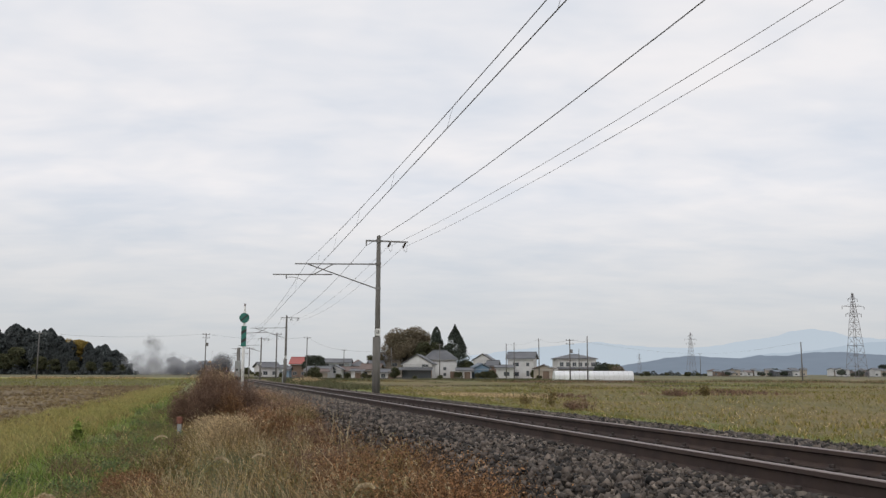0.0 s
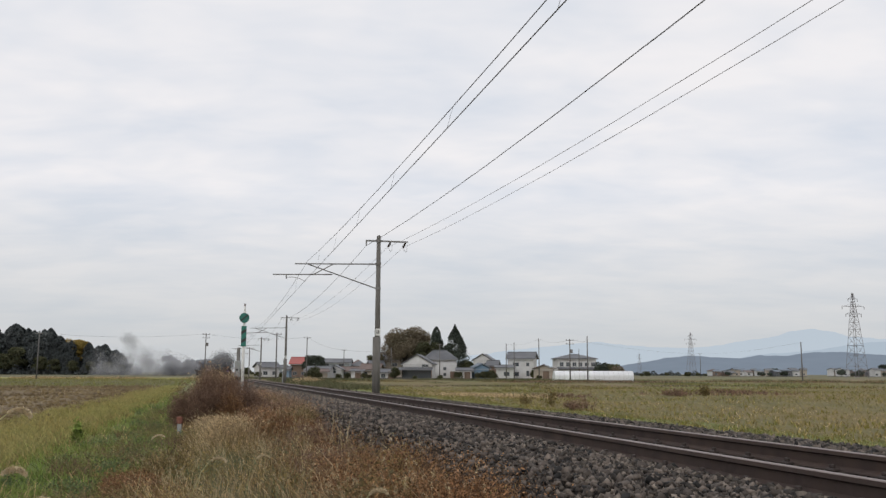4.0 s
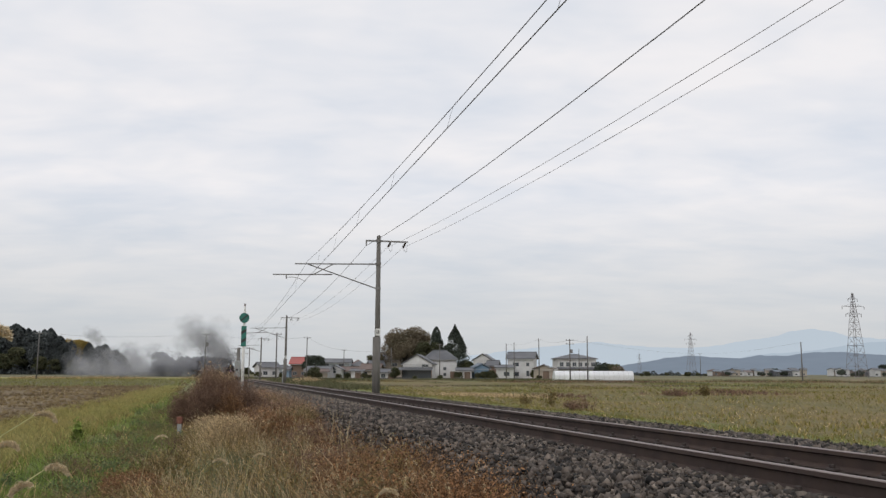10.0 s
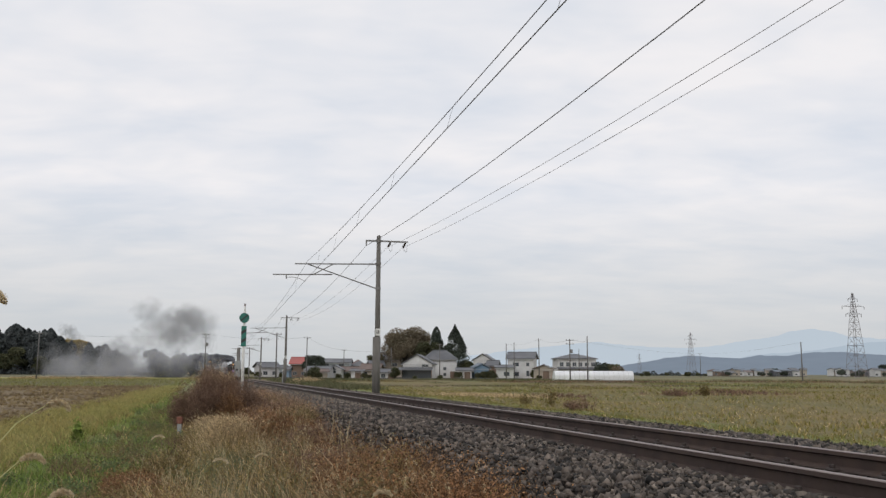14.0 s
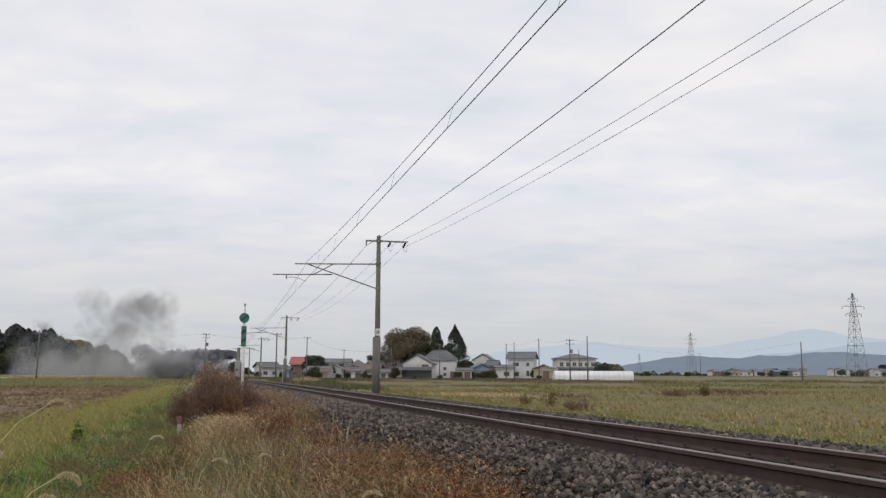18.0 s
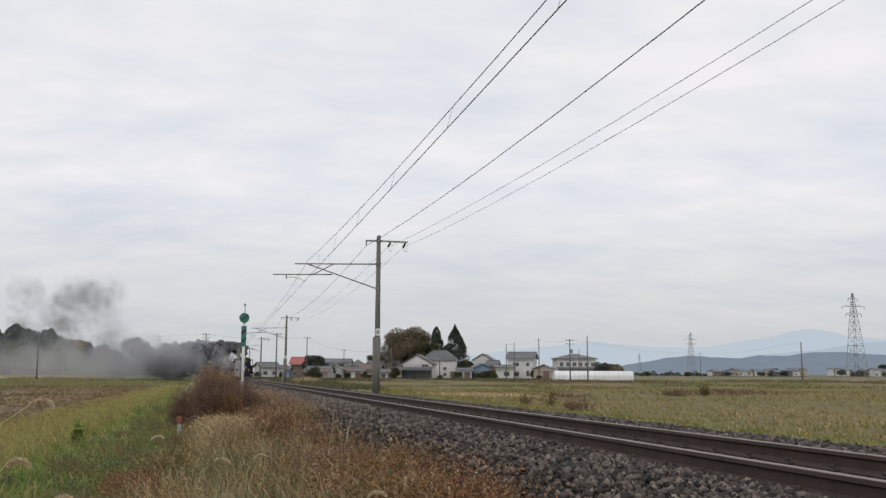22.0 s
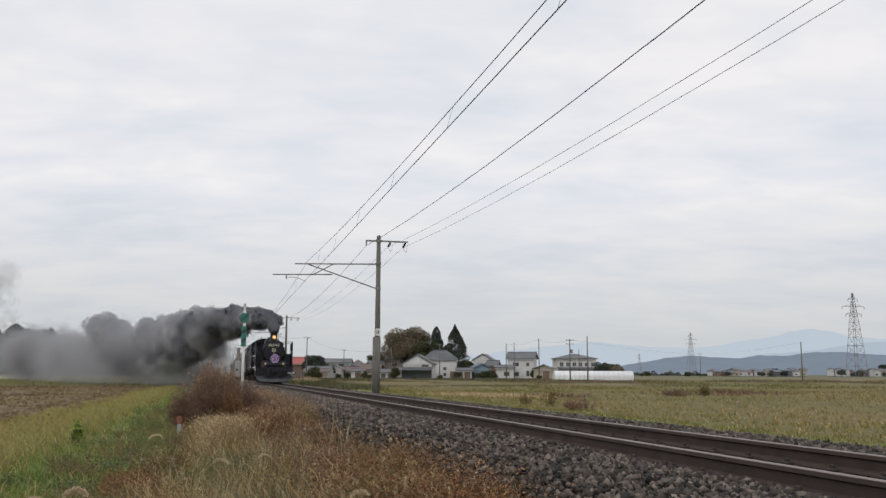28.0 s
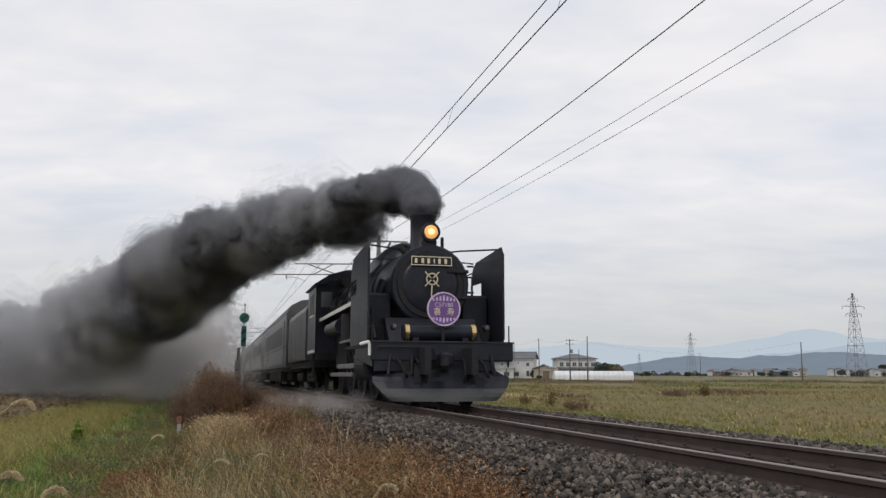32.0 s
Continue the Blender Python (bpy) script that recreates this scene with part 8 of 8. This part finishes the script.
def foxtail(length, head, seed, label):
    """Built upright at its foot; the head droops at the top."""
    g = np.random.default_rng(seed)
    X = thing("foxtail_grass", label, "grass", "foxtail grasses by the camera")
    pts = [(0, 0, 0), (0.01, 0, length * 0.4), (0.03 * length, 0, length * 0.8), (0.09 * length, 0, length - head * 0.55)]
    part("stem", tube(new_bm(), pts, 0.0011, 5), G_STEM, X)
    a0 = Vector(pts[-1])
    n = 1500
    t = g.uniform(0, 1, n)
    ang = 0.5 + 1.7 * t
    c = np.stack([a0.x + head * (np.cos(0.5) - np.cos(ang)) * -0.9 * -1, np.zeros(n), a0.z + head * (np.sin(ang) - np.sin(0.5)) * 0.9], 1)
    r = 0.0065 * np.sin(np.pi * np.clip(t * 0.92 + 0.06, 0, 1)) ** 0.6
    d = g.normal(size=(n, 3)); d /= np.linalg.norm(d, axis=1)[:, None]
    flecks("seed_head", c + d * r[:, None] * g.uniform(0.3, 0.8, (n, 1)), 0.0016, g, G_FOX, X)
    side = np.cross(d, [0, 0.3, 1.0]) * 0.0003
    b, e = c + d * r[:, None] * 0.6, c + d * r[:, None] * g.uniform(1.0, 1.8, (n, 1))
    V = np.stack([b - side, b + side, e], 1).reshape(-1, 3)
    fast_mesh("bristles", V, np.arange(3 * n).reshape(n, 3), G_PALE, X, "pale fine bristles").name = "bristle_fringe"
    return X, a0 + Vector((head * 0.35, 0, head * 0.35))


SWAY = []


def build_foxtails():
    r = random.Random(3)
    every = [0, 1, 2, 3, 4.5, 6, 7, 8, 9, 10, 11, 12, 13, 14, 15.5, 17, 18, 19, 20, 21, 22, 23, 24, 25, 26.5, 28, 29, 30, 31, 32]

    def sway(known, mean, amp, ph):
        rows = []
        for t in every:
            p = known.get(t)
            if p is None:
                p = (mean[0] + amp * (0.6 * math.sin(1.9 * t + ph) + 0.4 * math.sin(3.7 * t + 2 * ph)), mean[1] + 0.22 * amp * math.sin(1.7 * t + ph + 1))
            rows.append((float(t), p))
        return rows

    near = "pale foxtail grass swaying close to the camera"
    off = (-60, 750)
    plan = [(2.0, (-260, 1050), sway({0: off, 1: (15, 692), 2: (-30, 740), 3: (20, 720), 6: (70, 738), 7: (81, 732), 8: (114, 718), 9: (131, 701), 10: (77, 732), 11: (59, 738), 12: (114, 720), 13: (22, 718), 14: (101, 712), 17: (101, 727), 18: (103, 712), 19: (88, 694), 20: (55, 729), 21: (-10, 760), 22: (72, 710), 23: (63, 720), 24: (41, 732), 25: (35, 760), 28: (-40, 740), 29: off, 30: off, 31: (-20, 740), 32: (37, 712)}, (40, 722), 60, 0.3), 0.034),
            (1.8, (-180, 1120), sway({0: (40, 890), 1: (114, 870), 2: (127, 872), 3: (-30, 860), 6: (74, 848), 7: (77, 836), 8: (90, 837), 9: (118, 812), 10: (96, 826), 11: (55, 834), 12: (103, 828), 13: (11, 848), 14: (52, 808), 17: (77, 834), 18: (118, 841), 19: (76, 826), 20: (59, 830), 21: (-15, 830), 22: (26, 817), 23: (11, 812), 24: (15, 834), 25: (68, 843), 28: (60, 885), 29: (11, 852), 30: (20, 860), 31: (81, 870), 32: (12, 840)}, (50, 838), 50, 1.7), 0.032),
            (1.2, (-320, 900), sway({0: (-90, 560), 1: (-70, 560), 2: (-12, 526), 3: (-70, 550), 6: (-80, 540), 7: (-50, 540), 8: (2, 526), 9: (-12, 526), 10: (-12, 583), 11: (-60, 545), 12: (-60, 540), 13: (-60, 540), 14: (-24, 522), 17: (-60, 545), 18: (-70, 540), 19: (-60, 540), 23: (-90, 560), 28: (-90, 560), 32: (-80, 560)}, (-90, 550), 15, 2.2), 0.026),
            (1.9, (-220, 1080), sway({8: (59, 806), 9: (48, 793), 10: (9, 786), 11: (-30, 800), 12: (20, 791), 13: (-40, 800), 17: (22, 795), 18: (-20, 800), 21: (7, 784)}, (-50, 800), 15, 2.7), 0.03),
            (1.7, (20, 1080), sway({9: (85, 852), 10: (28, 865), 28: (127, 870), 32: (88, 870), 23: (30, 900), 13: (20, 905), 14: (101, 874), 19: (131, 874)}, (70, 892), 35, 4.0), 0.028),
            (2.4, (560, 1150), sway({0: (640, 860), 6: (672, 874), 9: (668, 862), 13: (676, 862), 19: (706, 872), 23: (645, 872), 28: (630, 872), 32: (682, 860)}, (665, 868), 20, 0.9), 0.035),
            (4.2, (300, 960), sway({}, (388, 812), 8, 2.9), 0.05),
            (5.5, (230, 930), sway({}, (275, 772), 6, 1.2), 0.055),
            (5.0, (420, 930), sway({}, (458, 806), 6, 5.2), 0.05)]
    for i, (d, foot, rows, head) in enumerate(plan):
        base = seen_at(*foot, d)
        mean = seen_at(sum(p[0] for _, p in rows) / len(rows), sum(p[1] for _, p in rows) / len(rows), d)
        L = (mean - base).length
        X, tip = foxtail(L, head, 50 + i, near if d < 3 else "pale foxtail grass standing in the dry weeds")
        # a root stalk carries the foot down to the soil
        g = ground_at(base.x, base.y)
        rest = tip.normalized()
        keys = []
        for t, p in rows:
            way = (seen_at(*p, d) - base).normalized()
            q = rest.rotation_difference(way).to_matrix().to_4x4()
            slip = (seen_at(*p, d) - base).length - tip.length
            keys.append((t, Matrix.Translation(base + way * slip) @ q))
        SWAY.append((X, keys))
        if base.z - g > 0.02:
            S = thing("grass_stalk", "thin straw stalk of a foxtail grass", "grass", at=Matrix.Translation((base.x, base.y, g)))
            part("stem", cyl(new_bm(), (0, 0, -0.03), (0, 0, base.z - g + 0.01), 0.0016, seg=5), G_STEM, S)


build_foxtails()
M_FLY = mat("dark_fly", (0.03, 0.028, 0.026), (0.05, 0.045, 0.04), 200, 0.5)
M_WING = mat("fly_wing", (0.35, 0.34, 0.32), (0.3, 0.29, 0.28), 300, 0.4)


def build_fly():
    F = thing("fly", "small dark fly crossing the view", "insect")
    bm = new_bm()
    bmesh.ops.create_uvsphere(bm, u_segments=14, v_segments=8, radius=0.5, matrix=Matrix.Diagonal((0.0115, 0.0055, 0.0055, 1)))
    part("body", bm, M_FLY, F, smooth=True)
    bm = new_bm()
    bmesh.ops.create_uvsphere(bm, u_segments=10, v_segments=6, radius=0.5, matrix=Matrix.Translation((-0.0062, 0, 0)) @ Matrix.Diagonal((0.0035, 0.004, 0.004, 1)))
    part("head", bm, M_FLY, F, smooth=True)
    for sy in (-1, 1):
        bm = new_bm()
        prism(bm, [(0.0, 0.0), (0.003, 0.002 * sy), (0.0095, 0.006 * sy), (0.0085, 0.0095 * sy), (0.004, 0.007 * sy)], 0.002, 0.0022, "z")
        part("wing", bm, M_WING, F)
    return F


FLY = build_fly()


def motions():
    times = [0.0, 4, 8, 10, 12, 14, 16, 18, 20, 22, 24, 26, 28, 30, 32.0]
    for ob, off in [(LOCO, 0.0), (TENDER, 0.0), (PLUME, 0.0), (STEAM, 0.0)] + [(c, 20.2 + 20.1 * k) for k, c in enumerate(COACHES)]:
        walk(ob, [(t, train_pose(train_s(t) + off)) for t in times])

    for ob, rows in SMOKE_ROWS + SWAY:
        walk(ob, rows)
    # driving gear
    for w, r, c, sx in WHEELS:
        step = 0.1 if r > 0.8 else 0.05
        if r < 0.45:
            continue
        flip = pose(0, 0, 0, 0, 0, 0 if sx > 0 else 180)
        rows = []
        for k in range(int(round(32 / step)) + 1):
            t = k * step
            a = (train_s(t) - train_s(32)) / r
            rows.append((t, Matrix.Translation(c) @ Matrix.Rotation(a, 4, "X") @ flip))
        walk(w, rows)
    # the fly crosses in a quarter of a second
    walk(FLY, [(0.0, turned(seen_at(1750, 190, 1.3), (0, 0, 0.3))), (2.8, turned(seen_at(1720, 185, 1.3), (0, 0, 0.3))), (3.0, turned(seen_at(648, 153, 1.25), (0.5, 0.15, 0.1))), (3.2, turned(seen_at(-300, 120, 1.2), (0, 0, 0.3))), (32.0, turned(seen_at(-420, 110, 1.2), (0, 0, 0.3)))])


motions()
